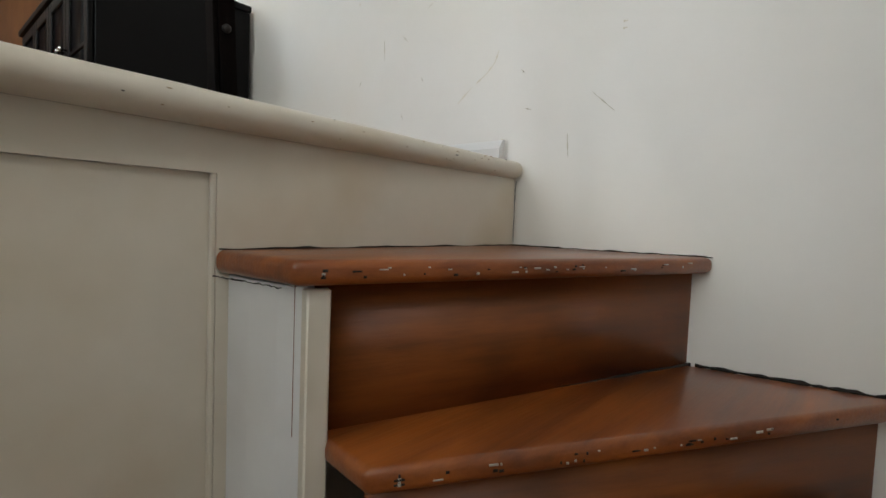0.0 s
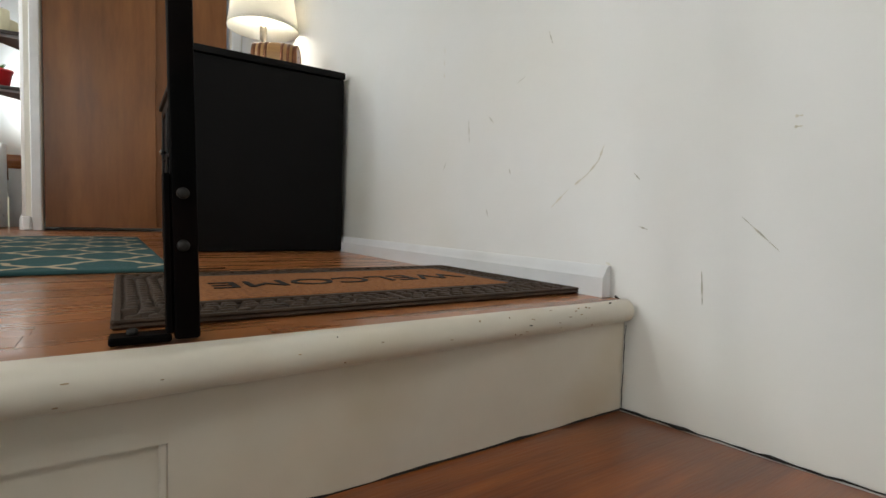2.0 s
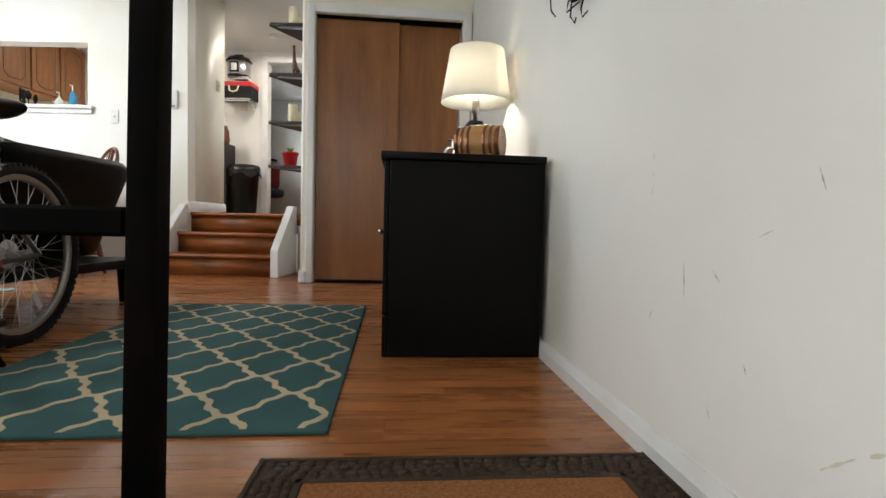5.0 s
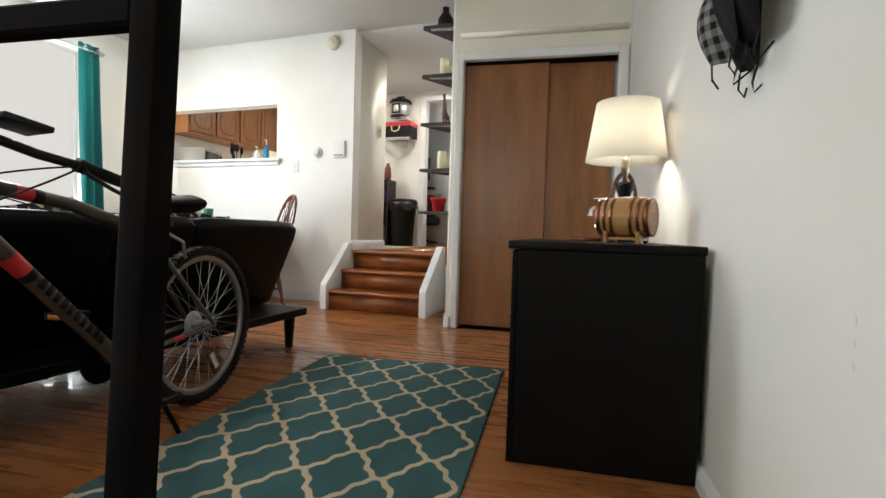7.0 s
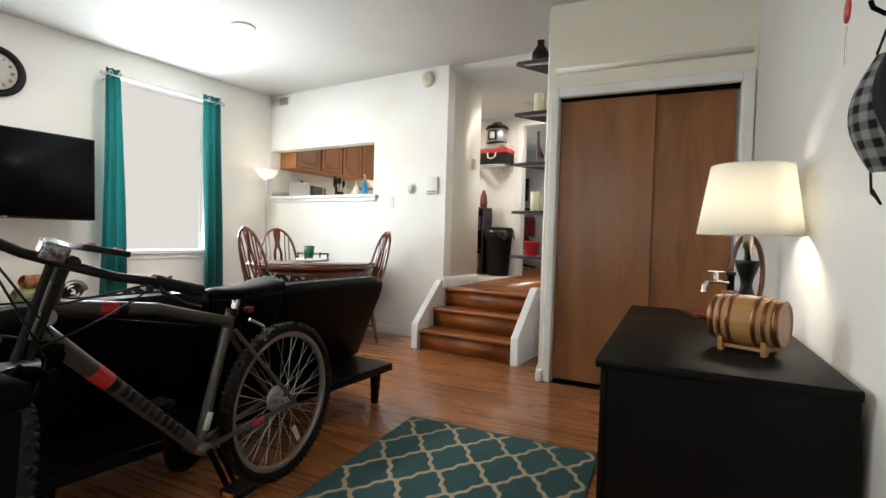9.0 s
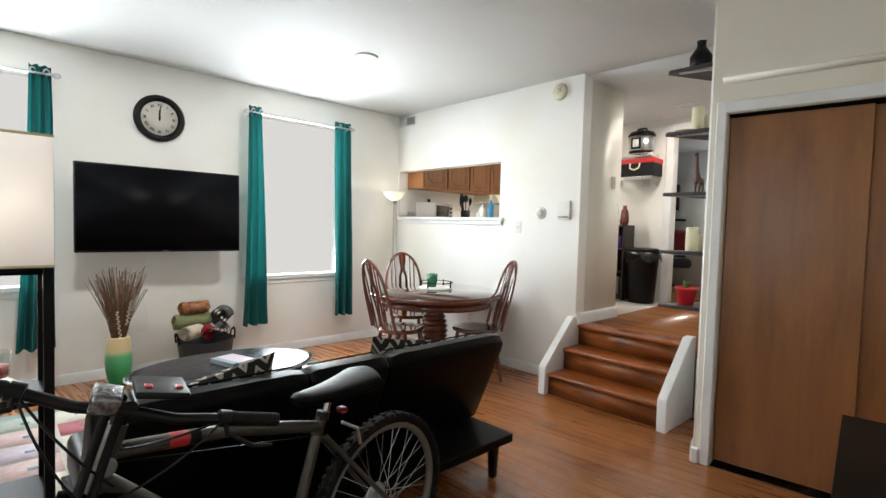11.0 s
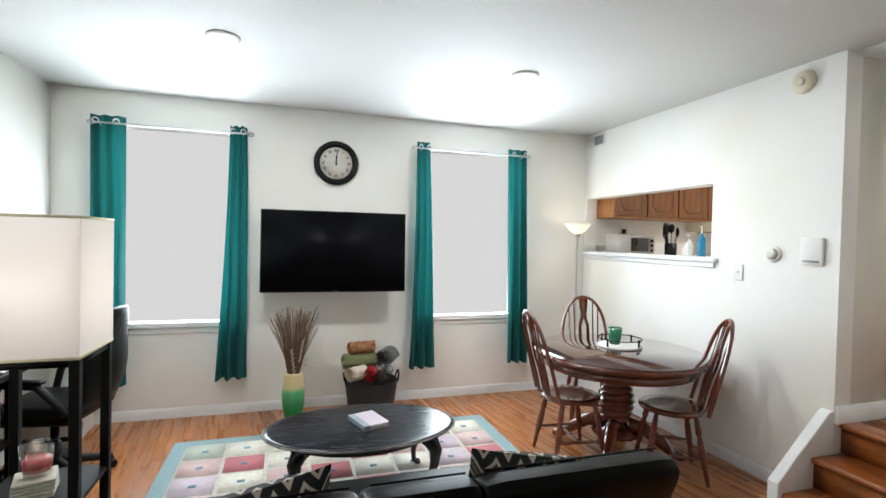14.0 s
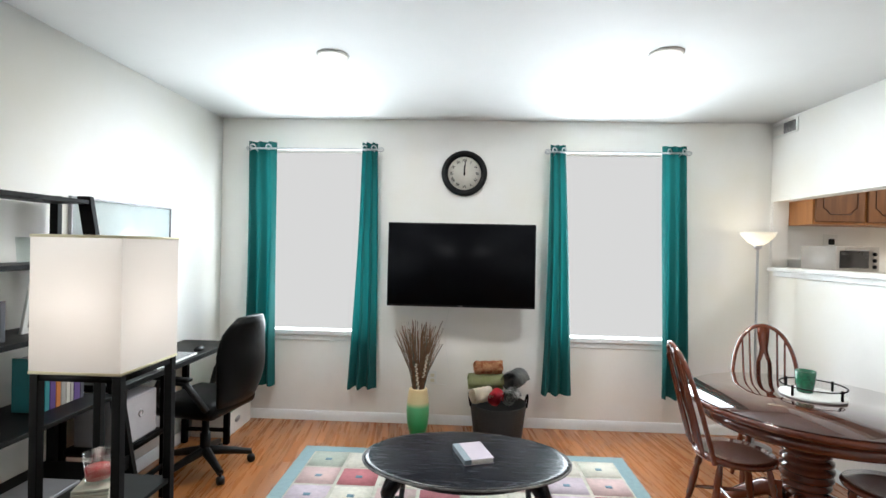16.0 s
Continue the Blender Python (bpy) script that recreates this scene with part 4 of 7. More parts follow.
# scuffs on the entry wall: thin dried paint rubs
SCUFF = mat("scuff_mark", (0.55, 0.52, 0.44), 0.8, var=0.3, scale=60)
SMEAR = mat("faint_smear", (0.79, 0.745, 0.64), 0.6, var=0.1, scale=20)
def scuff(x, z, dx, dz, w):
    a = math.atan2(dz, dx)
    L = math.hypot(dx, dz)
    bm = B()
    k = 7
    up, lo = [], []
    for i in range(k + 1):
        f = i / k
        ww = w * math.sin(math.pi * min(max(f, 0.06), 0.94)) * (0.6 + 0.4 * math.sin(i * 2.3))
        up.append(bm.verts.new((L * f, 0, ww)))
        lo.append(bm.verts.new((L * f, 0, -ww)))
    for i in range(k):
        bm.faces.new((lo[i], lo[i + 1], up[i + 1], up[i]))
    return structure("trim_wall_scuff", bm, SMEAR if w > 0.0029 else SCUFF, "small dark scuff on the wall", ENTRY @ pose(x, bend(x) + 0.0014, z, 0, -math.degrees(a), 0), "scuff")


for q in ((0.51, 0.345, 0.005, 0.06, 0.0025), (-0.12, 0.01, 0.004, 0.055, 0.0022), (0.64, 0.61, 0.002, 0.018, 0.003), (0.64, 0.575, 0.002, 0.016, 0.003), (0.64, 0.54, 0.002, 0.016, 0.003), (-0.17, 0.155, -0.055, -0.05, 0.0018), (0.43, 0.40, -0.02, -0.02, 0.002), (0.34, 0.25, 0.006, 0.014, 0.002), (0.078, 0.29, 0.012, -0.03, 0.0034), (0.088, 0.262, 0.03, -0.028, 0.0034), (0.114, 0.236, 0.05, -0.03, 0.0032), (0.16, 0.208, 0.05, -0.04, 0.0031), (0.0, 0.22, 0.012, 0.012, 0.002), (0.62, 0.30, 0.012, -0.02, 0.0018), (0.30, 0.47, 0.03, -0.012, 0.0012), (0.22, 0.52, 0.012, 0.03, 0.002), (-0.02, 0.13, 0.02, 0.006, 0.002), (0.42, 0.15, 0.008, 0.018, 0.0018), (-0.24, 0.30, 0.02, 0.0, 0.003), (-0.24, 0.285, 0.02, 0.0, 0.003), (0.05, 0.06, 0.012, 0.004, 0.003)):
    scuff(*q)

# ---- living room ----
def curtain(name, xc_top, w_top, xc_bot, w_bot, folds, seed):
    """Pleated panel hanging from the rod."""
    c = thing(name, pose(xc_bot, -4.475, 0.335), "long teal pleated curtain panel hanging from a rod", "curtain", "teal curtains")
    bm = B()
    rng = random.Random(seed)
    ph = rng.uniform(0, 6)
    nu, nv = 56, 20
    zt = 2.455 - 0.335
    grid = []
    for j in range(nv + 1):
        f = j / nv
        g = (1 - f) ** 1.25
        xc, w = xc_top - xc_bot, 0
        xm = (xc_top - xc_bot) * f
        w = w_bot + (w_top - w_bot) * f ** 0.8
        row = []
        for i in range(nu + 1):
            u = i / nu - 0.5
            d = (0.022 + 0.016 * (1 - f)) * math.sin(u * 2 * math.pi * folds + ph + 0.5 * math.sin(3 * f + seed))
            d += 0.01 * math.sin(u * 17 + 5 * f)
            row.append(bm.verts.new((xm + u * w + 0.008 * math.sin(4 * f + seed), d, zt * f + (0.006 * math.sin(u * 21 + seed) if j == 0 else 0))))
        grid.append(row)
    for j in range(nv):
        for i in range(nu):
            bm.faces.new((grid[j][i], grid[j][i + 1], grid[j + 1][i + 1], grid[j + 1][i]))
    part("panel", bm, TEAL, c)
    for k in (-0.3, 0.3):
        part("grommet", lathe(B(), [(0.016, -0.003), (0.026, -0.003), (0.026, 0.003), (0.016, 0.003), (0.016, -0.003)], 18, pose(xc_top - xc_bot + k * w_top, 0.035, zt - 0.05, 90, 0, 30), cap=False), STEEL, c)


curtain("teal_curtain", -0.085, 0.23, -0.10, 0.26, 2.6, 1)
curtain("teal_curtain", -1.03, 0.13, -1.005, 0.24, 2.6, 2)
curtain("teal_curtain", -2.64, 0.13, -2.665, 0.26, 2.6, 3)
curtain("teal_curtain", -3.61, 0.20, -3.65, 0.24, 2.6, 4)


def rod(x0, x1):
    r = thing("curtain_rod", pose((x0 + x1) / 2, -4.445, 2.392), "thin silver curtain rod with cage finials", "curtain rod", "curtain rods")
    h = (x1 - x0) / 2
    part("rod", tube(B(), [(-h + 0.02, 0, 0), (h - 0.02, 0, 0)], 0.008, 10), STEEL, r)
    for s in (-1, 1):
        bm = B()
        for a in range(0, 180, 45):
            tube(bm, [(s * h + 0.026 * math.cos(t), 0.02 * math.sin(t) * math.cos(radians(a)), 0.02 * math.sin(t) * math.sin(radians(a))) for t in [2 * math.pi * i / 16 for i in range(16)]], 0.0025, 5, True)
        part("finial", bm, STEEL, r)
        part("bracket", tube(B(), [(s * (h - 0.06), -0.165, -0.02), (s * (h - 0.06), -0.05, -0.02), (s * (h - 0.06), 0, -0.008)], 0.006, 8), STEEL, r)


rod(-1.128, 0.017)
rod(-3.706, -2.545)


def television():
    t = thing("television", pose(-1.835, -4.35, 1.073, 2, 0, 0), "large flat black television on a wall mount", "television")
    part("bezel", box(B(), -0.617, 0.617, -0.045, 0.0, 0, 0.70, 0.006, None, 2), BLACKP, t)
    part("screen", box(B(), -0.607, 0.607, 0.0005, 0.003, 0.018, 0.690), SCREEN, t, "glossy black screen")
    part("badge", box(B(), -0.02, 0.02, 0.0005, 0.002, 0.006, 0.012), GREYM, t)
    part("back_cover", box(B(), -0.40, 0.40, -0.09, -0.045, 0.08, 0.58, 0.02, None, 2), BLACKP, t)
    part("mount_arm", box(B(), -0.06, 0.06, -0.255, -0.09, 0.22, 0.42, 0.004), BLACKM, t)


television()


def clock():
    c = thing("wall_clock", pose(-1.845, WY + 0.002, 2.222, -90, 0, 180) @ pose(0, 0, 0, 0, 0, 0), "round wall clock with a black frame and white face", "clock")
    c.matrix_world = Matrix(((-1, 0, 0, -1.845), (0, 0, 1, WY + 0.002), (0, 1, 0, 2.222), (0, 0, 0, 1)))
    part("frame", lathe(B(), [(0.198, 0.0), (0.200, 0.02), (0.190, 0.034), (0.172, 0.038), (0.158, 0.030), (0.146, 0.018), (0.146, 0.01)], 56), BLACKP, c)
    part("face", lathe(B(), [(0.146, 0.008), (0.146, 0.012)], 48), mat("clock_face", (0.66, 0.63, 0.56), 0.6, var=0.05), c, "aged white face")
    for i, num in enumerate(("XII", "I", "II", "III", "IV", "V", "VI", "VII", "VIII", "IX", "X", "XI")):
        a = radians(90 - 30 * i)
        text("numeral", num, 0.034, pose(0.112 * math.cos(a), 0.112 * math.sin(a), 0.0128, 0, 0, -30 * i), BLACKP, c, 0.0004, 0.0006)
    part("hour_pointer", box(B(), -0.006, 0.006, -0.015, 0.072, 0.014, 0.0155), BLACKP, c)
    part("minute_pointer", box(B(), -0.004, 0.004, -0.02, 0.105, 0.0158, 0.017, 0, pose(0, 0, 0, 0, 0, -4)), BLACKP, c)
    part("hub", lathe(B(), [(0.009, 0.012), (0.009, 0.019), (0.005, 0.021)], 14), BLACKP, c)


clock()


def patch_rug():
    r = thing("patterned_rug", pose(-1.875, -4.035, 0.001), "large rug of pastel squares with a grey-blue border", "rug")
    pale = mat("rug_cream", (0.58, 0.55, 0.47), 0.95, var=0.1, scale=30, bump=0.4, bscale=400)
    L, D = 2.42, 1.72
    part("border", box(B(), -L / 2, L / 2, 0, D, 0, 0.006, 0.002), mat("rug_blue_grey", (0.23, 0.33, 0.35), 0.95, var=0.1, scale=30, bump=0.4, bscale=400), r)
    part("field", box(B(), -L / 2 + 0.10, L / 2 - 0.10, 0.10, D - 0.10, 0.006, 0.008), pale, r)
    cols = {"w": mat("square_cream", (0.70, 0.67, 0.58), 0.95, var=0.1, scale=30, bump=0.4, bscale=400), "g": mat("square_sage", (0.45, 0.49, 0.42), 0.95, var=0.1, scale=30, bump=0.4, bscale=400), "p": mat("square_pink", (0.60, 0.44, 0.42), 0.95, var=0.1, scale=30, bump=0.4, bscale=400), "r": mat("square_rose", (0.48, 0.17, 0.19), 0.95, var=0.1, scale=30, bump=0.4, bscale=400), "l": mat("square_lilac", (0.54, 0.46, 0.51), 0.95, var=0.1, scale=30, bump=0.4, bscale=400)}
    dot = mat("square_dot", (0.13, 0.24, 0.30), 0.95, var=0.1)
    plan = ["wwpgwwwg", "plprwwrp", "rlwwrpwl", "wplrwwlp", "wrwplwpw", "plwrwprw"]
    cw, ch = (L - 0.2) / 8, (D - 0.2) / 6
    for j in range(6):
        for i in range(8):
            x0, y0 = -L / 2 + 0.10 + i * cw, 0.10 + j * ch
            sq = part("square", box(B(), x0 + 0.012, x0 + cw - 0.012, y0 + 0.012, y0 + ch - 0.012, 0.008, 0.0095), cols[plan[j][i]], r)
            part("dot", box(B(), x0 + cw / 2 - 0.022, x0 + cw / 2 + 0.022, y0 + ch / 2 - 0.017, y0 + ch / 2 + 0.017, 0.0095, 0.0105), dot, sq)


patch_rug()


def coffee_table():
    t = thing("coffee_table", pose(-1.893, -3.03, 0.011), "oval black painted coffee table with worn white edge and curved legs", "table")
    worn = mat("worn_black_paint", (0.011, 0.012, 0.016), 0.26, var=0.3, scale=6, stretch=(1.2, 7, 1), bump=0.08, bscale=40, stain=((0.055, 0.06, 0.075), 6.0, 0.4))
    edge = mat("rubbed_edge", (0.36, 0.35, 0.33), 0.5, scale=14, second=(0.03, 0.03, 0.03), bump=0.08)
    a, b = 0.585, 0.375
    part("tabletop", lathe(B(), [(0.962, 0.372), (0.985, 0.374), (0.985, 0.3905), (0.93, 0.392), (0.90, 0.392)], 64, None, a, b), worn, t)
    part("edge", lathe(B(), [(0.986, 0.376), (1.0, 0.380), (1.0, 0.386), (0.986, 0.389)], 64, None, a, b, cap=False), edge, t, "rubbed pale edge")
    ap = B()
    lathe(ap, [(0.70, 0.31), (0.72, 0.31), (0.72, 0.372), (0.70, 0.372)], 40, None, a, b)
    part("apron", ap, worn, t)
    for sx in (-1, 1):
        for sy in (-1, 1):
            x, y = sx * 0.36, sy * 0.20
            bm = tube(B(), [(x, y, 0.372), (x + sx * 0.02, y + sy * 0.012, 0.33), (x + sx * 0.045, y + sy * 0.025, 0.28), (x + sx * 0.04, y + sy * 0.02, 0.20), (x + sx * 0.02, y + sy * 0.01, 0.10), (x + sx * 0.025, y + sy * 0.014, 0.035), (x + sx * 0.055, y + sy * 0.03, 0.012), (x + sx * 0.065, y + sy * 0.034, 0.0)], [0.045, 0.046, 0.04, 0.028, 0.018, 0.016, 0.022, 0.018], 12)
            part("leg", bm, worn, t)
            w = B()
            prism(w, ccw([(0, 0.372), (0.11, 0.372), (0.10, 0.345), (0.05, 0.335), (0.01, 0.30), (0, 0.30)]), -0.012, 0.012, 0.002, Matrix(((-sx, 0, 0, x), (0, 0, 1, y), (0, 1, 0, 0), (0, 0, 0, 1))))
            part("knee_bracket", w, worn, t)


coffee_table()
bk = thing("hardcover_book", pose(-1.93, -3.04, 0.4035, 0, 0, 198), "pale lilac hardcover book with a grey spine on the coffee table", "book")
part("pages", box(B(), -0.075, 0.080, -0.110, 0.110, 0.003, 0.027), PAPER, bk, "cream page block")
lil = mat("lilac_cover", (0.48, 0.42, 0.47), 0.6, var=0.05)
part("front_cover", box(B(), -0.045, 0.084, -0.115, 0.115, 0.027, 0.030, 0.001), lil, bk)
part("back_cover", box(B(), -0.084, 0.084, -0.115, 0.115, 0.0, 0.003, 0.001), lil, bk)
part("spine", box(B(), -0.086, -0.0455, -0.1155, 0.1155, 0.0035, 0.0305, 0.002), mat("grey_spine", (0.22, 0.27, 0.30), 0.6), bk, "grey cloth spine")


def vase():
    v = thing("floor_vase", pose(-1.50, -4.34, 0.0), "tall ombre green ceramic vase with dried grasses", "vase")
    m = bpy.data.materials.new("ombre_glaze")
    m.use_nodes = True
    n, l = m.node_tree.nodes, m.node_tree.links
    tc, sp, rp = n.new("ShaderNodeTexCoord"), n.new("ShaderNodeSeparateXYZ"), n.new("ShaderNodeValToRGB")
    mr = n.new("ShaderNodeMapRange")
    mr.inputs[2].default_value = 0.40
    l.new(tc.outputs["Object"], sp.inputs[0])
    l.new(sp.outputs[2], mr.inputs[0])
    l.new(mr.outputs[0], rp.inputs[0])
    e = rp.color_ramp.elements
    e[0].position, e[0].color = 0.25, (0.012, 0.25, 0.075, 1)
    e[1].position, e[1].color = 0.95, (0.62, 0.47, 0.26, 1)
    k = e.new(0.62)
    k.color = (0.10, 0.42, 0.19, 1)
    k = e.new(0.72)
    k.color = (0.60, 0.50, 0.28, 1)
    l.new(rp.outputs[0], n["Principled BSDF"].inputs["Base Color"])
    n["Principled BSDF"].inputs["Roughness"].default_value = 0.3
    prof = [(0.055, 0.0), (0.062, 0.005)] + [(0.062 + 0.032 * math.sin(math.pi * min(1, z / 0.46) ** 0.9) + 0.0012 * math.sin(z * 420), z) for z in [0.01 + 0.38 * i / 60 for i in range(61)]] + [(0.058, 0.396), (0.050, 0.390), (0.048, 0.30)]
    part("body", lathe(B(), prof, 32), m, v)
    rng = random.Random(9)
    straw = mat("dried_straw", (0.24, 0.15, 0.085), 0.8, second=(0.12, 0.07, 0.04), scale=30, bump=0.1)
    rust = mat("dried_rust_grass", (0.22, 0.085, 0.04), 0.8, var=0.3, scale=30, bump=0.1)
    tealg = mat("dyed_teal_stem", (0.03, 0.14, 0.13), 0.8, var=0.2)
    bms = [B(), B(), B()]
    for i in range(260):
        a = rng.uniform(0, 2 * math.pi)
        out = rng.uniform(0.0, 1.0) ** 0.6 * 0.20
        h = rng.uniform(0.42, 0.60) - 0.10 * (out / 0.2) ** 2 * rng.random()
        r0 = rng.uniform(0, 0.035)
        dy = 0.45
        p = [(r0 * math.cos(a), r0 * math.sin(a), 0.30), ((r0 + out * 0.3) * math.cos(a), dy * (r0 + out * 0.3) * math.sin(a), 0.38 + h * 0.35), ((r0 + out * 0.72) * math.cos(a), dy * (r0 + out * 0.72) * math.sin(a), 0.38 + h * 0.75), ((r0 + out) * math.cos(a), dy * (r0 + out) * math.sin(a), 0.38 + h * 0.98)]
        which = 2 if rng.random() < 0.06 else rng.choice((0, 0, 1))
        tube(bms[which], p, [0.0018, 0.0018, 0.0016, rng.choice((0.0005, 0.0005, 0.003))], 3)
    for b_, mm in zip(bms, (straw, rust, tealg)):
        part("dried_grass", b_, mm, v, kind="stuff")
    shell = mat("pale_seed_heads", (0.62, 0.52, 0.40), 0.6, var=0.1)
    for x0, x1, z0, z1 in ((-0.005, 0.02, 0.40, 0.60), (-0.045, -0.075, 0.50, 0.68)):
        bm = B()
        for i in range(12):
            f = i / 11
            bmesh.ops.create_icosphere(bm, subdivisions=1, radius=0.011, matrix=pose(x0 + (x1 - x0) * f + 0.004 * (-1) ** i, 0.05, z0 + (z1 - z0) * f) @ Matrix.Diagonal((1, 1, 0.7, 1)))
        part("seed_stalk", bm, shell, v)


vase()


def basket():
    b = thing("wire_basket", pose(-2.165, -4.36, 0.0), "dark ribbed basket standing by the wall", "basket")
    prof = [(0.185, 0.0), (0.192, 0.0)]
    for i in range(40):
        z = 0.005 + 0.28 * i / 39
        prof.append((0.195 + 0.035 * z / 0.28 + 0.0025 * math.sin(z * 300), z))
    prof += [(0.234, 0.29), (0.230, 0.295), (0.223, 0.29), (0.186, 0.01)]
    part("body", lathe(B(), prof, 40), mat("dark_wicker", (0.012, 0.010, 0.010), 0.55, var=0.3, scale=20, bump=0.3, bscale=70), b)
    for s in (-1, 1):
        part("grip_loop", tube(B(), [(s * 0.228, -0.06, 0.27), (s * 0.240, -0.04, 0.34), (s * 0.243, 0.0, 0.36), (s * 0.240, 0.04, 0.34), (s * 0.228, 0.06, 0.27)], 0.008, 8), BLACKM, b)

    def roll(name, x, y, z, w, r, material, label, turn=0, sq=0.92):
        t = thing(name, pose(-2.165 + x, -4.36 + y, z, 0, 0, turn), label, "blanket", "blankets in the basket")
        bm = B()
        pts, seg = [], 26
        k = 60
        rows = []
        for i in range(k + 1):
            a = i / k * 2 * math.pi * 2.7
            rr = r * (1 - 0.80 * i / k)
            rows.append((rr * math.cos(a), rr * sq * math.sin(a)))
        nw = 10
        grid = [[bm.verts.new((-w / 2 + w * j / nw + 0.004 * math.sin(i + j), p[0] * (1 + 0.05 * math.sin(j * 1.7)), p[1] * (1 + 0.06 * math.sin(j * 2.1 + i * 0.2)))) for j in range(nw + 1)] for i, p in enumerate(rows)]
        for i in range(k):
            for j in range(nw):
                bm.faces.new((grid[i][j], grid[i][j + 1], grid[i + 1][j + 1], grid[i + 1][j]))
        bmesh.ops.solidify(bm, geom=bm.faces[:], thickness=-0.012)
        part("cloth", bm, material, t)

    fl = dict(rough=0.95, bump=0.6, bscale=150)
    roll("rolled_blanket", 0.145, 0.095, 0.372, 0.16, 0.076, mat("cream_fleece", (0.78, 0.70, 0.57), var=0.1, **fl), "cream fleece blanket rolled in the basket", 35)
    roll("rolled_blanket", 0.03, 0.135, 0.372, 0.15, 0.064, mat("red_fleece", (0.55, 0.03, 0.05), var=0.15, **fl), "red fleece blanket rolled in the basket", 80)
    roll("rolled_blanket", -0.09, 0.125, 0.378, 0.15, 0.072, mat("black_white_fleece", (0.60, 0.58, 0.55), scale=22, second=(0.015, 0.015, 0.015), **fl), "black and white patterned blanket rolled in the basket", 70)
    roll("rolled_blanket", 0.105, -0.045, 0.445, 0.29, 0.084, mat("olive_fleece", (0.30, 0.33, 0.14), scale=25, second=(0.35, 0.36, 0.20), **fl), "olive green blanket rolled on top of the basket", 5)
    roll("rolled_blanket", 0.085, -0.055, 0.560, 0.23, 0.072, mat("autumn_fleece", (0.62, 0.36, 0.18), scale=22, second=(0.30, 0.07, 0.02), **fl), "orange and green patterned blanket rolled on top", 10)
    roll("rolled_blanket", -0.135, -0.02, 0.475, 0.20, 0.095, mat("grey_fleece", (0.22, 0.22, 0.21), scale=25, second=(0.13, 0.13, 0.13), **fl), "grey fleece blanket rolled in the basket", 60)


basket()


def dining_table():
    t = thing("dining_table", pose(-3.82, -3.14, 0.0), "round dark cherry pedestal dining table with a glass top", "table")
    part("tabletop", lathe(B(), [(0.54, 0.695), (0.60, 0.70), (0.618, 0.712), (0.622, 0.725), (0.618, 0.738), (0.606, 0.745)], 64), CHERRY, t)
    part("apron", lathe(B(), [(0.50, 0.63), (0.545, 0.63), (0.552, 0.645), (0.545, 0.694), (0.50, 0.694)], 48), CHERRY, t)
    part("glass_top", lathe(B(), [(0.608, 0.7455), (0.611, 0.748), (0.608, 0.7515)], 64), mat("glass_over_cherry", (0.06, 0.02, 0.014), 0.05, var=0.2, scale=3, bump=0.0, rvar=0.01, coat=1.0), t, "glass top plate")
    prof = [(0.17, 0.12), (0.175, 0.14), (0.10, 0.17), (0.085, 0.20)]
    for i in range(7):
        z = 0.22 + 0.045 * i
        prof += [(0.092 + 0.02 * math.sin(math.pi * i / 6), z), (0.108 + 0.024 * math.sin(math.pi * i / 6), z + 0.012), (0.108 + 0.024 * math.sin(math.pi * i / 6), z + 0.026), (0.092 + 0.02 * math.sin(math.pi * i / 6), z + 0.038)]
    prof += [(0.09, 0.55), (0.13, 0.58), (0.20, 0.62), (0.22, 0.63)]
    part("pedestal", lathe(B(), prof, 32), CHERRY, t)
    for a in (45, 135, 225, 315):
        bm = tube(B(), [(0.10, 0, 0.20), (0.20, 0, 0.19), (0.32, 0, 0.11), (0.40, 0, 0.045), (0.45, 0, 0.035), (0.47, 0, 0.02)], [0.055, 0.05, 0.042, 0.034, 0.032, 0.02], 12)
        bm.transform(pose(0, 0, 0, 0, 0, a))
        part("foot", bm, CHERRY, t)


dining_table()


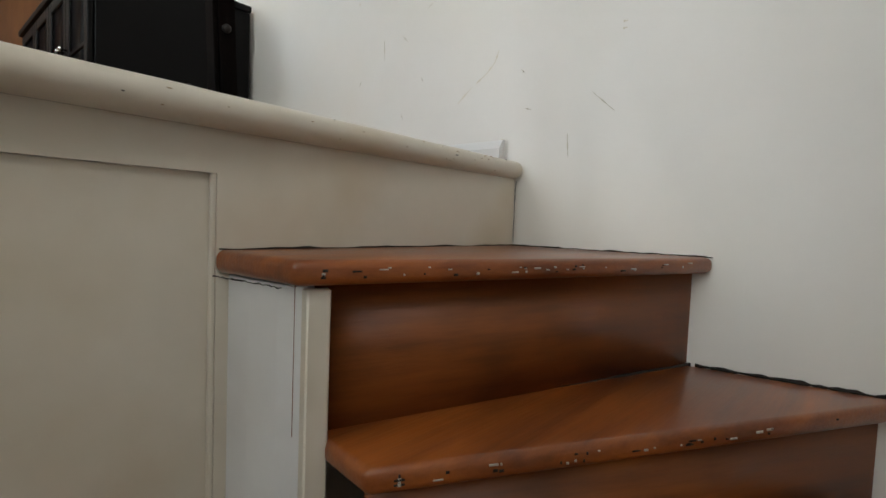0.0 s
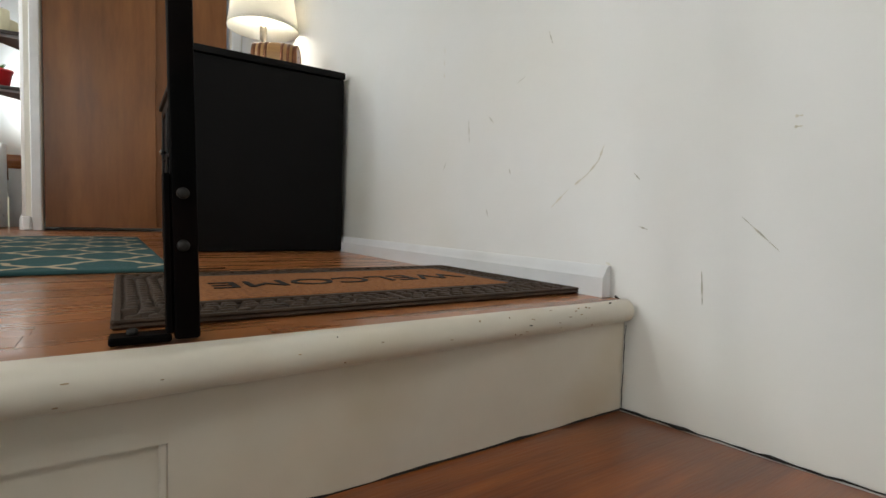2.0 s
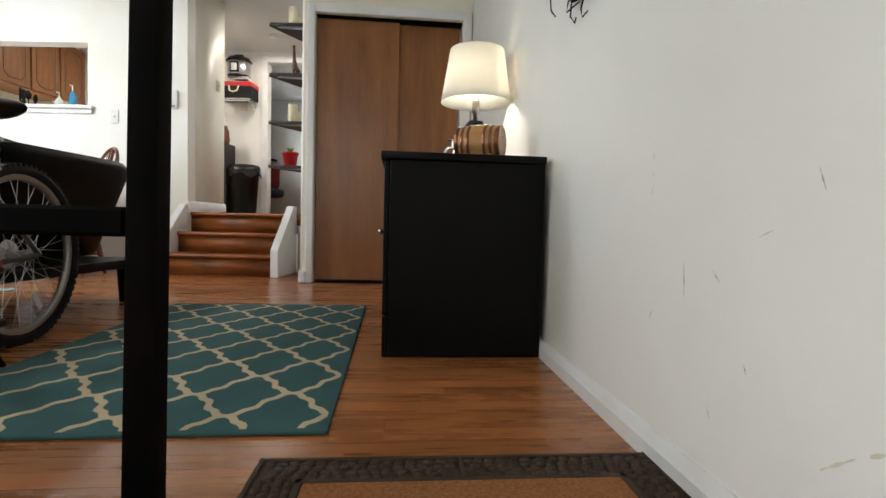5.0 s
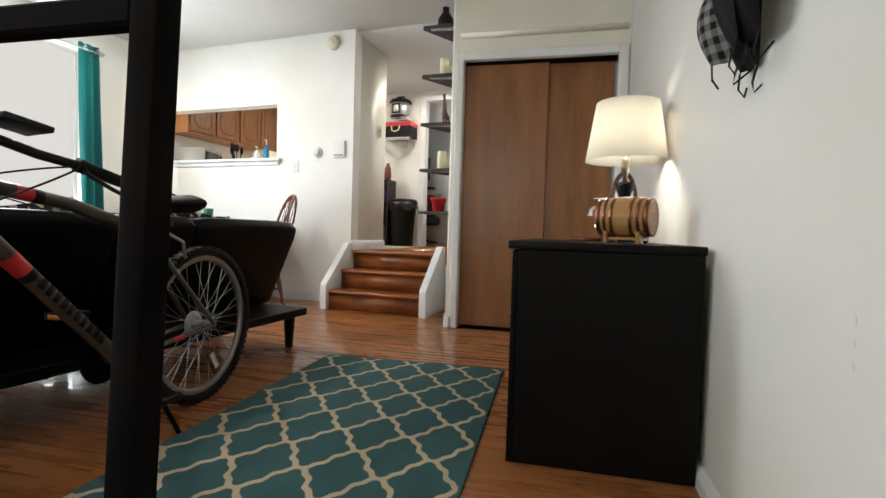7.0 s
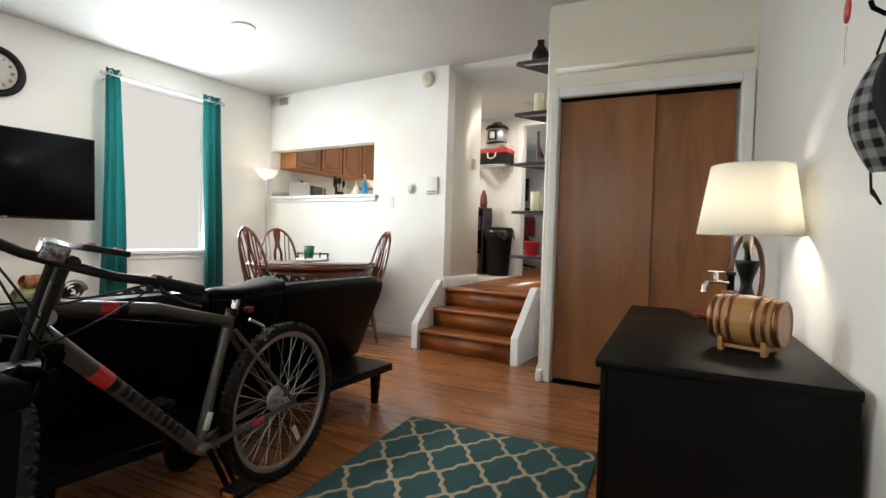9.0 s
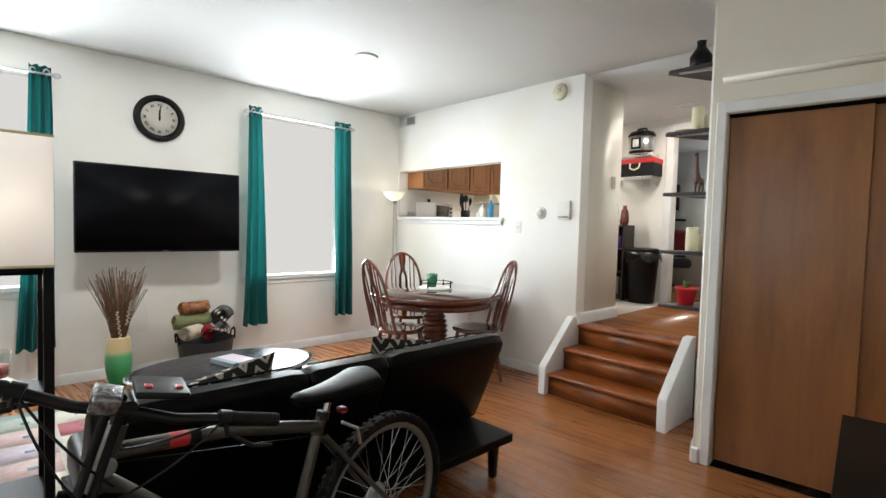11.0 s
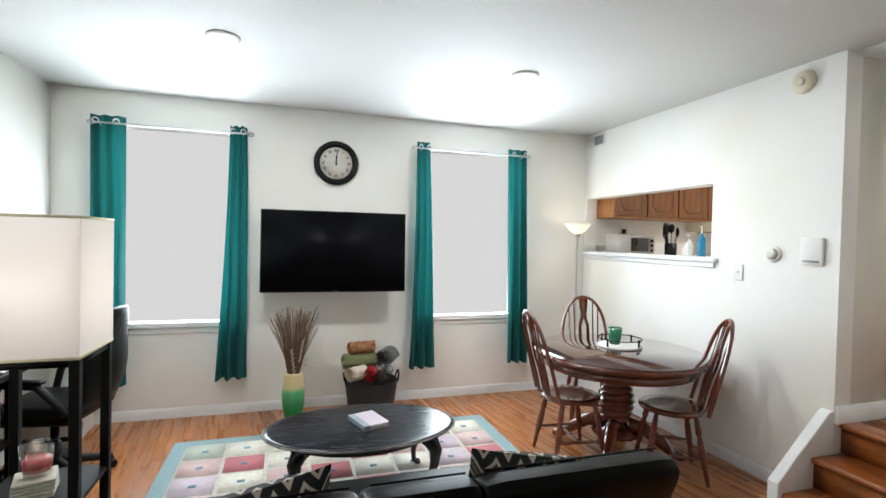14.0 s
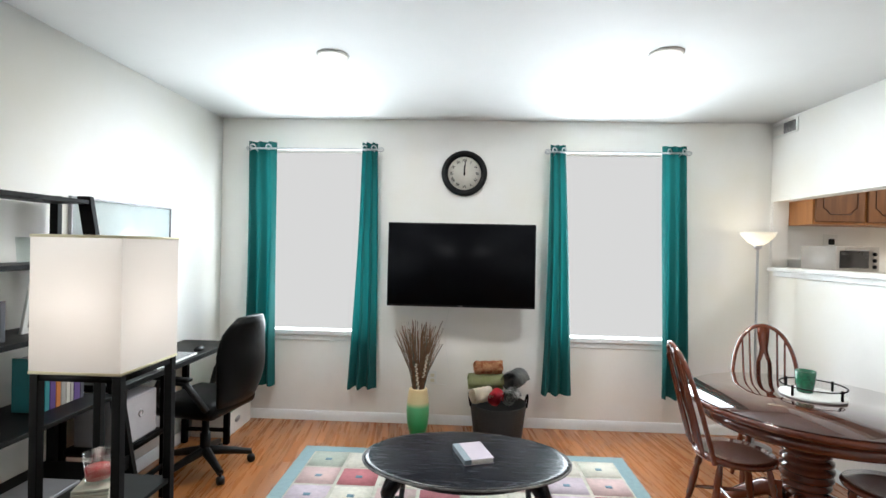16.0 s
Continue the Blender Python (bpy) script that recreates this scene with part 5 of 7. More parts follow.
def windsor():
    """Bow-back chair; sits at the origin, faces +y."""
    c = thing("dining_chair", pose(0, 0, 0), "cherry wooden bow-back dining chair with a pierced splat", "chair", "chairs round the table")
    bm = B()
    lathe(bm, [(0.19, 0.425), (0.205, 0.43), (0.212, 0.445), (0.205, 0.456), (0.15, 0.452), (0.08, 0.448)], 36, pose(0, 0.02, 0), 1.0, 1.0)
    part("seat", bm, CHERRY, c)
    lean = lambda z: -0.175 - 0.26 * (z - 0.45)
    bow = []
    for i in range(29):
        a = math.pi * i / 28
        x = 0.20 * math.cos(a) * (1.0 + 0.06 * math.sin(a))
        z = 0.45 + 0.60 * math.sin(a) ** 0.62
        bow.append((x, lean(z) + 0.02 * abs(math.cos(a)), z))
    part("bow", tube(B(), bow, 0.0135, 10), CHERRY, c)
    for x in (-0.13, -0.085, 0.085, 0.13):
        zt = 0.45 + 0.60 * math.sin(math.acos(min(1, abs(x) / 0.206))) ** 0.62
        pts = [(x * 0.85, lean(0.45), 0.45), (x * 0.9, lean(0.6), 0.60), (x * 0.95, lean(0.72), 0.72), (x, lean(zt), zt)]
        part("spindle", tube(B(), pts, [0.006, 0.010, 0.007, 0.006], 8), CHERRY, c)
    bm = B()
    half = [(0.030, 0.45), (0.024, 0.52), (0.020, 0.60), (0.030, 0.66), (0.048, 0.73), (0.046, 0.80), (0.028, 0.86), (0.024, 0.90), (0.034, 0.96), (0.040, 1.043)]
    rows = []
    for w, z in half:
        rows.append((w, z))
    for (w0, z0), (w1, z1) in zip(rows, rows[1:]):
        hole0, hole1 = (0.45 if 0.64 < z0 < 0.84 else 0.0), (0.45 if 0.64 < z1 < 0.84 else 0.0)
        for s in (-1, 1):
            quad = []
            for yy in (0.0, 0.012):
                quad.append([bm.verts.new((s * w0 * hole0, lean(z0) + yy, z0)), bm.verts.new((s * w0, lean(z0) + yy, z0)), bm.verts.new((s * w1, lean(z1) + yy, z1)), bm.verts.new((s * w1 * hole1, lean(z1) + yy, z1))])
            a, b = quad
            bm.faces.new(a)
            bm.faces.new(b[::-1])
            for i in range(4):
                bm.faces.new((a[i], b[i], b[(i + 1) % 4], a[(i + 1) % 4]))
    bmesh.ops.remove_doubles(bm, verts=bm.verts[:], dist=1e-5)
    bmesh.ops.recalc_face_normals(bm, faces=bm.faces[:])
    part("splat", bm, CHERRY, c)
    feet = []
    for sx in (-1, 1):
        for sy in (-1, 1):
            top, bot = Vector((sx * 0.13, 0.02 + sy * 0.12, 0.43)), Vector((sx * 0.19, 0.02 + sy * 0.19, 0.0))
            pts = [top.lerp(bot, f) for f in (0, 0.12, 0.25, 0.30, 0.36, 0.55, 0.72, 0.78, 0.84, 1.0)]
            part("leg", tube(B(), pts, [0.013, 0.017, 0.021, 0.014, 0.019, 0.022, 0.018, 0.013, 0.017, 0.012], 10), CHERRY, c)
            feet.append((sx, sy, top, bot))
    for sx in (-1, 1):
        a = [f for f in feet if f[0] == sx]
        part("stretcher", tube(B(), [a[0][2].lerp(a[0][3], 0.62), (a[0][2].lerp(a[0][3], 0.62) + a[1][2].lerp(a[1][3], 0.62)) / 2, a[1][2].lerp(a[1][3], 0.62)], [0.008, 0.013, 0.008], 8), CHERRY, c)
    part("stretcher", tube(B(), [(-0.165, 0.02, 0.163), (0, 0.02, 0.163), (0.165, 0.02, 0.163)], [0.008, 0.013, 0.008], 8), CHERRY, c)
    return c


ch = windsor()
def place_chair(ob, tx, ty, aim):
    """Top of the bow at (tx, ty); faces the angle aim, 0 along +y."""
    return pose(tx, ty, 0.002, 0, 0, aim) @ pose(0, 0.33, 0)


ch.matrix_world = place_chair(ch, -3.055, -3.15, 84)
copy_thing(ch, place_chair(ch, -4.036, -3.934, -22))
copy_thing(ch, place_chair(ch, -4.262, -2.559, -120))

tray = thing("round_tray", pose(-3.90, -3.22, 0.752), "round pale tray with a low black rail on the table", "tray")
part("plate", lathe(B(), [(0.155, 0), (0.165, 0.004), (0.165, 0.016), (0.158, 0.018)], 40), WHITEP, tray)
part("rail", tube(B(), arc((0, 0, 0.065), 0.16, 0, 360, 36)[:-1], 0.004, 6, True), BLACKM, tray)
for a in (20, 110, 200, 290):
    part("rail_post", tube(B(), [(0.16 * math.cos(radians(a)), 0.16 * math.sin(radians(a)), 0.016), (0.16 * math.cos(radians(a)), 0.16 * math.sin(radians(a)), 0.075)], 0.007, 8), BLACKM, tray)
cup = thing("mosaic_candle_glass", pose(-3.87, -3.24, 0.7705), "emerald green mosaic glass candle holder on the tray", "candle holder")
part("glass", lathe(B(), [(0.036, 0), (0.040, 0.004), (0.048, 0.06), (0.053, 0.125), (0.050, 0.125), (0.045, 0.06), (0.037, 0.008)], 28, cap=False), mat("green_mosaic", (0.012, 0.17, 0.075), 0.2, scale=70, second=(0.01, 0.07, 0.04), bump=0.3, bscale=70), cup)
part("wax", lathe(B(), [(0.036, 0.008), (0.042, 0.05)], 20), CANDLE, cup)

tl = thing("torchiere_lamp", pose(-4.229, -4.349, 0.0), "slim silver torchiere floor lamp with a lit white bowl", "floor lamp")
part("base", lathe(B(), [(0.13, 0.0), (0.13, 0.015), (0.05, 0.03), (0.012, 0.04)], 28), STEEL, tl)
part("pole", tube(B(), [(0, 0, 0.04), (0, 0, 1.60)], 0.010, 10), STEEL, tl)
part("socket", lathe(B(), [(0.010, 1.60), (0.03, 1.62), (0.034, 1.64)], 16), STEEL, tl)
part("bowl", lathe(B(), [(0.034, 1.64), (0.075, 1.665), (0.115, 1.71), (0.13, 1.745), (0.128, 1.745), (0.11, 1.712), (0.07, 1.669), (0.03, 1.645)], 30, cap=False), shade_cloth("frosted_bowl", (0.9, 0.87, 0.8), 0.5), tl, "frosted white bowl")


def futon():
    s = thing("futon_sofa", pose(-2.82, -1.40, 0.0), "black leather split-back sofa on a low black base", "sofa")
    L = 1.86
    part("platform", box(B(), -0.02 + 0.02, L, -0.92, 0.03, 0.195, 0.24, 0.004), BLACKW, s)
    for x in (0.08, L - 0.12):
        for y in (-0.88, -0.04):
            part("leg", lathe(B(), [(0.022, 0.0), (0.034, 0.194)], 4, pose(x, y, 0, 0, 0, 45)), BLACKW, s)
    part("seat_cushion", box(B(), 0.05, L - 0.02, -0.95, -0.30, 0.241, 0.42, 0.04, None, 4), LEATHER, s)
    for x0, x1 in ((0.0, 0.77), (0.775, 1.155), (1.16, L)):
        bm = B()
        prof = [(-0.33, 0.25), (-0.25, 0.243), (-0.06, 0.68), (-0.045, 0.735), (-0.075, 0.768), (-0.13, 0.772), (-0.20, 0.745), (-0.235, 0.68), (-0.40, 0.42)]
        rows = []
        nx = 10
        for i in range(nx + 1):
            u = i / nx
            e = min(u, 1 - u) * (x1 - x0)
            k = 1 - 0.045 * max(0, 1 - e / 0.05) ** 2
            cy, cz = -0.2, 0.52
            rows.append([bm.verts.new((x0 + (x1 - x0) * u, cy + (y - cy) * k, cz + (z - cz) * k)) for y, z in prof])
        for a, b in zip(rows, rows[1:]):
            for j in range(len(prof)):
                bm.faces.new((a[j], b[j], b[(j + 1) % len(prof)], a[(j + 1) % len(prof)]))
        bm.faces.new(rows[0])
        bm.faces.new(rows[-1][::-1])
        bmesh.ops.recalc_face_normals(bm, faces=bm.faces[:])
        bmesh.ops.bevel(bm, geom=[e for e in bm.edges if e.calc_face_angle(0) > 1.0], offset=0.018, segments=3, affect="EDGES", profile=0.5)
        bk_ = part("backrest", bm, LEATHER, s)
        part("seam", tube(B(), [(x0 + 0.03, -0.158, 0.771), (x1 - 0.03, -0.158, 0.771)], 0.004, 6), LEATHER, bk_)


futon()


def ikat():
    m = bpy.data.materials.new("black_white_tribal_weave")
    m.use_nodes = True
    n, l = m.node_tree.nodes, m.node_tree.links
    tc, sp = n.new("ShaderNodeTexCoord"), n.new("ShaderNodeSeparateXYZ")
    l.new(tc.outputs["Object"], sp.inputs[0])
    tri = n.new("ShaderNodeMath")
    tri.operation = "PINGPONG"
    tri.inputs[1].default_value = 0.045
    l.new(sp.outputs[0], tri.inputs[0])
    ad = n.new("ShaderNodeMath")
    l.new(tri.outputs[0], ad.inputs[0])
    l.new(sp.outputs[2], ad.inputs[1])
    pp = n.new("ShaderNodeMath")
    pp.operation = "PINGPONG"
    pp.inputs[1].default_value = 0.05
    l.new(ad.outputs[0], pp.inputs[0])
    rp = n.new("ShaderNodeValToRGB")
    rp.color_ramp.interpolation = "CONSTANT"
    e = rp.color_ramp.elements
    e[0].color, e[1].position, e[1].color = (0.012, 0.012, 0.012, 1), 0.35, (0.45, 0.40, 0.33, 1)
    k = e.new(0.62)
    k.color = (0.012, 0.012, 0.012, 1)
    k = e.new(0.8)
    k.color = (0.16, 0.13, 0.10, 1)
    mu = n.new("ShaderNodeMath")
    mu.operation = "MULTIPLY"
    mu.inputs[1].default_value = 20
    l.new(pp.outputs[0], mu.inputs[0])
    l.new(mu.outputs[0], rp.inputs[0])
    l.new(rp.outputs[0], n["Principled BSDF"].inputs["Base Color"])
    n["Principled BSDF"].inputs["Roughness"].default_value = 0.95
    return m


IKAT = ikat()
for x, turn, lean in ((-1.36, 6, 9), (-2.30, -9, -7)):
    p = thing("throw_pillow", pose(x, -1.715, 0.415, -19, lean, turn), "black and cream zigzag patterned throw pillow on the sofa", "pillow", "sofa pillows")
    bm = B()
    k = 14
    for side in (1, -1):
        g = []
        for i in range(k + 1):
            row = []
            for j in range(k + 1):
                u, v = i / k * 2 - 1, j / k * 2 - 1
                puff = max(0.0, (1 - u ** 2) * (1 - v ** 2)) ** 0.55
                row.append(bm.verts.new((0.27 * u * (1 - 0.06 * (1 - v * v)), side * 0.10 * puff, 0.20 + 0.20 * v * (1 - 0.06 * (1 - u * u)))))
            g.append(row)
        for i in range(k):
            for j in range(k):
                f = (g[i][j], g[i + 1][j], g[i + 1][j + 1], g[i][j + 1])
                bm.faces.new(f if side < 0 else f[::-1])
    bmesh.ops.remove_doubles(bm, verts=bm.verts[:], dist=1e-5)
    part("cover", bm, IKAT, p)


def shelf_lamp():
    s = thing("shelf_floor_lamp", pose(-0.755, -1.77, 0.0), "black wooden shelf floor lamp with a square lit white shade", "floor lamp")
    h = 0.135
    for sx in (-1, 1):
        for sy in (-1, 1):
            part("leg", box(B(), sx * h - (0.026 if sx > 0 else 0), sx * h + (0.026 if sx < 0 else 0), sy * h - (0.026 if sy > 0 else 0), sy * h + (0.026 if sy < 0 else 0), 0, 1.19, 0.002), BLACKW, s)
    for z in (0.10, 0.45, 0.785):
        part("shelf", box(B(), -h + 0.004, h - 0.004, -h + 0.004, h - 0.004, z - 0.014, z, 0.001), BLACKW, s)
    bm = B()
    for a in (-1, 1):
        box(bm, -h + 0.026, h - 0.026, a * (h - 0.013) - 0.008, a * (h - 0.013) + 0.008, 1.17, 1.19)
        box(bm, a * (h - 0.013) - 0.008, a * (h - 0.013) + 0.008, -h + 0.026, h - 0.026, 1.17, 1.19)
    part("top_frame", bm, BLACKW, s)
    bm = B()
    k = h + 0.001
    for a, b in (((-k, -k), (k, -k)), ((k, -k), (k, k)), ((k, k), (-k, k)), ((-k, k), (-k, -k))):
        v = [bm.verts.new((a[0], a[1], 1.195)), bm.verts.new((b[0], b[1], 1.195)), bm.verts.new((b[0], b[1], 1.59)), bm.verts.new((a[0], a[1], 1.59))]
        bm.faces.new(v)
    bmesh.ops.remove_doubles(bm, verts=bm.verts[:], dist=1e-5)
    part("shade", bm, SHADE2, s, "white paper shade")
    for z in (1.195, 1.588):
        bm = B()
        for a in (-1, 1):
            box(bm, -k - 0.001, k + 0.001, a * k - 0.0015, a * k + 0.0015, z - 0.004, z + 0.004)
            box(bm, a * k - 0.0015, a * k + 0.0015, -k + 0.002, k - 0.002, z - 0.004, z + 0.004)
        part("shade_trim", bm, CANDLE, s)
    part("bulb_stem", tube(B(), [(0, 0, 1.17), (0, 0, 1.30)], 0.012, 10), BLACKM, s)


shelf_lamp()
for i in range(5):
    c = thing("stone_coaster", pose(-0.75, -1.735, 0.7855 + 0.0105 * i, 0, 0, 12 + 1.5 * i), "cream square stone coaster in a stack", "coaster", "coasters in the stack")
    part("tile", box(B(), -0.05, 0.05, -0.05, 0.05, 0.001, 0.009, 0.0015), mat("coaster_stone", (0.62, 0.56, 0.45), 0.5, scale=40, second=(0.42, 0.44, 0.36)) if i == 0 else bpy.data.materials["coaster_stone"], c)
    part("cork", box(B(), -0.047, 0.047, -0.047, 0.047, 0.0, 0.001), COIR, c)
cj = thing("candle_jar", pose(-0.752, -1.74, 0.8385), "clear glass jar with a red wax candle", "candle")
part("jar", lathe(B(), [(0.030, 0.0), (0.036, 0.002), (0.044, 0.09), (0.042, 0.09), (0.035, 0.012), (0.001, 0.010)], 28, cap=False), GLASS, cj)
part("wax", lathe(B(), [(0.033, 0.012), (0.037, 0.045), (0.002, 0.044)], 24), RED, cj, "red wax")


def office_chair():
    c = thing("office_chair", pose(-0.09, -3.60, 0.0, 0, 0, -100), "black leather office chair with a five-star base", "chair")
    part("column", lathe(B(), [(0.035, 0.10), (0.035, 0.25), (0.024, 0.25), (0.024, 0.42)], 16), BLACKP, c)
    for i in range(5):
        a = radians(72 * i + 20)
        part("base_arm", tube(B(), [(0.02 * math.cos(a), 0.02 * math.sin(a), 0.13), (0.16 * math.cos(a), 0.16 * math.sin(a), 0.105), (0.30 * math.cos(a), 0.30 * math.sin(a), 0.075)], [0.034, 0.026, 0.02], 10), BLACKP, c)
        w = part("caster", lathe(B(), [(0.012, -0.022), (0.027, -0.02), (0.027, 0.02), (0.012, 0.022)], 16, pose(0.30 * math.cos(a), 0.30 * math.sin(a), 0.028, 90, 0, math.degrees(a))), BLACKP, c)
        part("stem", tube(B(), [(0.30 * math.cos(a), 0.30 * math.sin(a), 0.03), (0.30 * math.cos(a), 0.30 * math.sin(a), 0.075)], 0.008, 8), BLACKP, w)
    part("seat", box(B(), -0.25, 0.25, -0.24, 0.25, 0.42, 0.53, 0.05, None, 4), LEATHER, c)
    bm = B()
    rows = []
    for i in range(13):
        f = i / 12
        z = 0.50 + 0.58 * f
        y = -0.24 - 0.10 * f ** 1.5 - 0.02 * math.sin(f * 6)
        w = 0.235 * (0.86 + 0.24 * math.sin(math.pi * min(1, f * 1.05)) ** 0.8) * (1 - 0.35 * max(0, f - 0.88) / 0.12)
        th = 0.045 + 0.02 * math.sin(math.pi * f)
        rows.append([bm.verts.new((w * math.cos(t) , y + th * math.sin(t) * (1 if math.sin(t) > 0 else 0.8) - 0.05 * (1 - math.cos(t) ** 2) * 0.4, z)) for t in [2 * math.pi * j / 24 for j in range(24)]])
    for a, b in zip(rows, rows[1:]):
        for j in range(24):
            bm.faces.new((a[j], a[(j + 1) % 24], b[(j + 1) % 24], b[j]))
    bm.faces.new(rows[0][::-1])
    bm.faces.new(rows[-1])
    part("backrest", bm, LEATHER, c)
    for s in (-1, 1):
        a_ = part("armrest", tube(B(), [(s * 0.25, -0.20, 0.50), (s * 0.30, -0.16, 0.60), (s * 0.30, -0.08, 0.68), (s * 0.30, 0.10, 0.69), (s * 0.29, 0.14, 0.62), (s * 0.24, 0.14, 0.50)], 0.022, 10), BLACKP, c)
        part("arm_pad", box(B(), s * 0.30 - 0.03, s * 0.30 + 0.03, -0.12, 0.14, 0.69, 0.715, 0.012, None, 3), LEATHER, a_)


office_chair()


def desk():
    d = thing("writing_desk", pose(0.0, -2.80, 0.0), "black desk with an open steel frame against the wall", "desk")
    part("desktop", box(B(), -0.06, 0.33, -1.25, 0.0, 0.765, 0.80, 0.003), BLACKW, d)
    for y in (-0.03, -1.22):
        for x in (-0.035, 0.30):
            part("leg", box(B(), x - 0.02, x + 0.02, y - 0.02, y + 0.02, 0.0, 0.764, 0.002), BLACKM, d)
    for z in (0.20, 0.42):
        part("rail", box(B(), -0.045, -0.025, -0.40, -0.0505, z - 0.012, z + 0.012), BLACKM, d)
    part("leg", box(B(), -0.055, -0.015, -0.44, -0.40, 0.0, 0.764, 0.002), BLACKM, d)
    part("rail", box(B(), -0.05, 0.28, -1.21, -1.20, 0.10, 0.13), BLACKM, d)
    bx = thing("storage_cube", pose(0.13, -3.03, 0.43), "pale grey fabric storage cube under the desk", "box")
    part("body", box(B(), -0.14, 0.14, -0.15, 0.15, 0.0, 0.26, 0.008), mat("pale_grey_fabric", (0.42, 0.40, 0.41), 0.9, var=0.06, bump=0.3, bscale=250), bx)
    part("pull_ring", tube(B(), arc((-0.143, 0, 0.15), 0.018, 0, 360, 16, Vector((0, 1, 0)), Vector((0, 0, 1)))[:-1], 0.003, 6, True), STEEL, bx)
    part("lower_shelf", box(B(), -0.04, 0.30, -0.42, -0.03, 0.40, 0.428), BLACKW, d)
    cb = thing("carton", pose(0.16, -4.35, 0.0), "white cardboard carton with green trim on the floor", "box")
    part("box", box(B(), -0.15, 0.15, -0.20, 0.22, 0.0, 0.24, 0.003), mat("white_card", (0.66, 0.64, 0.60), 0.8, var=0.04), cb)
    part("lid", box(B(), -0.154, 0.154, -0.204, 0.224, 0.19, 0.245, 0.003), mat("green_card", (0.10, 0.22, 0.12), 0.8, var=0.06), cb)
    part("oval_mark", lathe(B(), [(0.05, 0), (0.05, 0.001)], 24, pose(-0.1502, 0.05, 0.10, 0, -90, 0), 0.5, 1.0), GREYM, cb)
    kb = thing("keyboard", pose(-0.0, -3.35, 0.8005, 0, 0, 0), "white slim computer keyboard on the desk", "keyboard")
    part("case", box(B(), -0.04, 0.10, -0.22, 0.22, 0.0, 0.012, 0.003), WHITEP, kb)
    bm = B()
    for i in range(5):
        for j in range(15):
            box(bm, -0.032 + 0.026 * i, -0.012 + 0.026 * i, -0.208 + 0.028 * j, -0.185 + 0.028 * j, 0.012, 0.017)
    part("keys", bm, mat("grey_keys", (0.35, 0.35, 0.36), 0.5), kb, kind="stuff")
    ms = thing("computer_mouse", pose(0.02, -3.70, 0.8005), "black computer mouse on the desk", "mouse")
    part("shell", lathe(B(), [(0.03, 0.0), (0.032, 0.012), (0.022, 0.028), (0.005, 0.034)], 20, None, 0.9, 1.6), BLACKP, ms)
    mo = thing("laptop", pose(0.20, -3.20, 0.8005), "open laptop with a pale blue screen on the desk", "laptop")
    part("deck", box(B(), -0.12, 0.09, -0.16, 0.16, 0.0, 0.016, 0.003), GREYM, mo)
    lid = part("lid", box(B(), -0.006, 0.0, -0.16, 0.16, 0.0, 0.21, 0.002, pose(0.09, 0, 0.014, 0, 12, 0)), BLACKP, mo)
    part("screen", box(B(), -0.0085, -0.0065, -0.15, 0.15, 0.012, 0.20, 0, pose(0.09, 0, 0.014, 0, 12, 0)), mat("pale_screen", (0.10, 0.22, 0.26), 0.15, bump=0.0, rvar=0.02), lid, "pale blue screen")
    wb = thing("framed_whiteboard", pose(DX - 0.001, -3.36, 1.26), "framed glossy whiteboard on the wall above the desk", "whiteboard")
    part("board", box(B(), -0.014, -0.002, -0.45, 0.45, 0.0, 0.545), mat("board_white", (0.62, 0.70, 0.70), 0.15, bump=0.0, var=0.03), wb)
    bm = B()
    for z0, z1 in ((-0.012, 0.0), (0.545, 0.557)):
        box(bm, -0.022, -0.001, -0.462, 0.462, z0, z1, 0.002)
    for y0, y1 in ((-0.462, -0.45), (0.45, 0.462)):
        box(bm, -0.022, -0.001, y0, y1, 0.0, 0.545, 0.002)
    part("frame", bm, GREYM, wb, "slate grey frame")


desk()


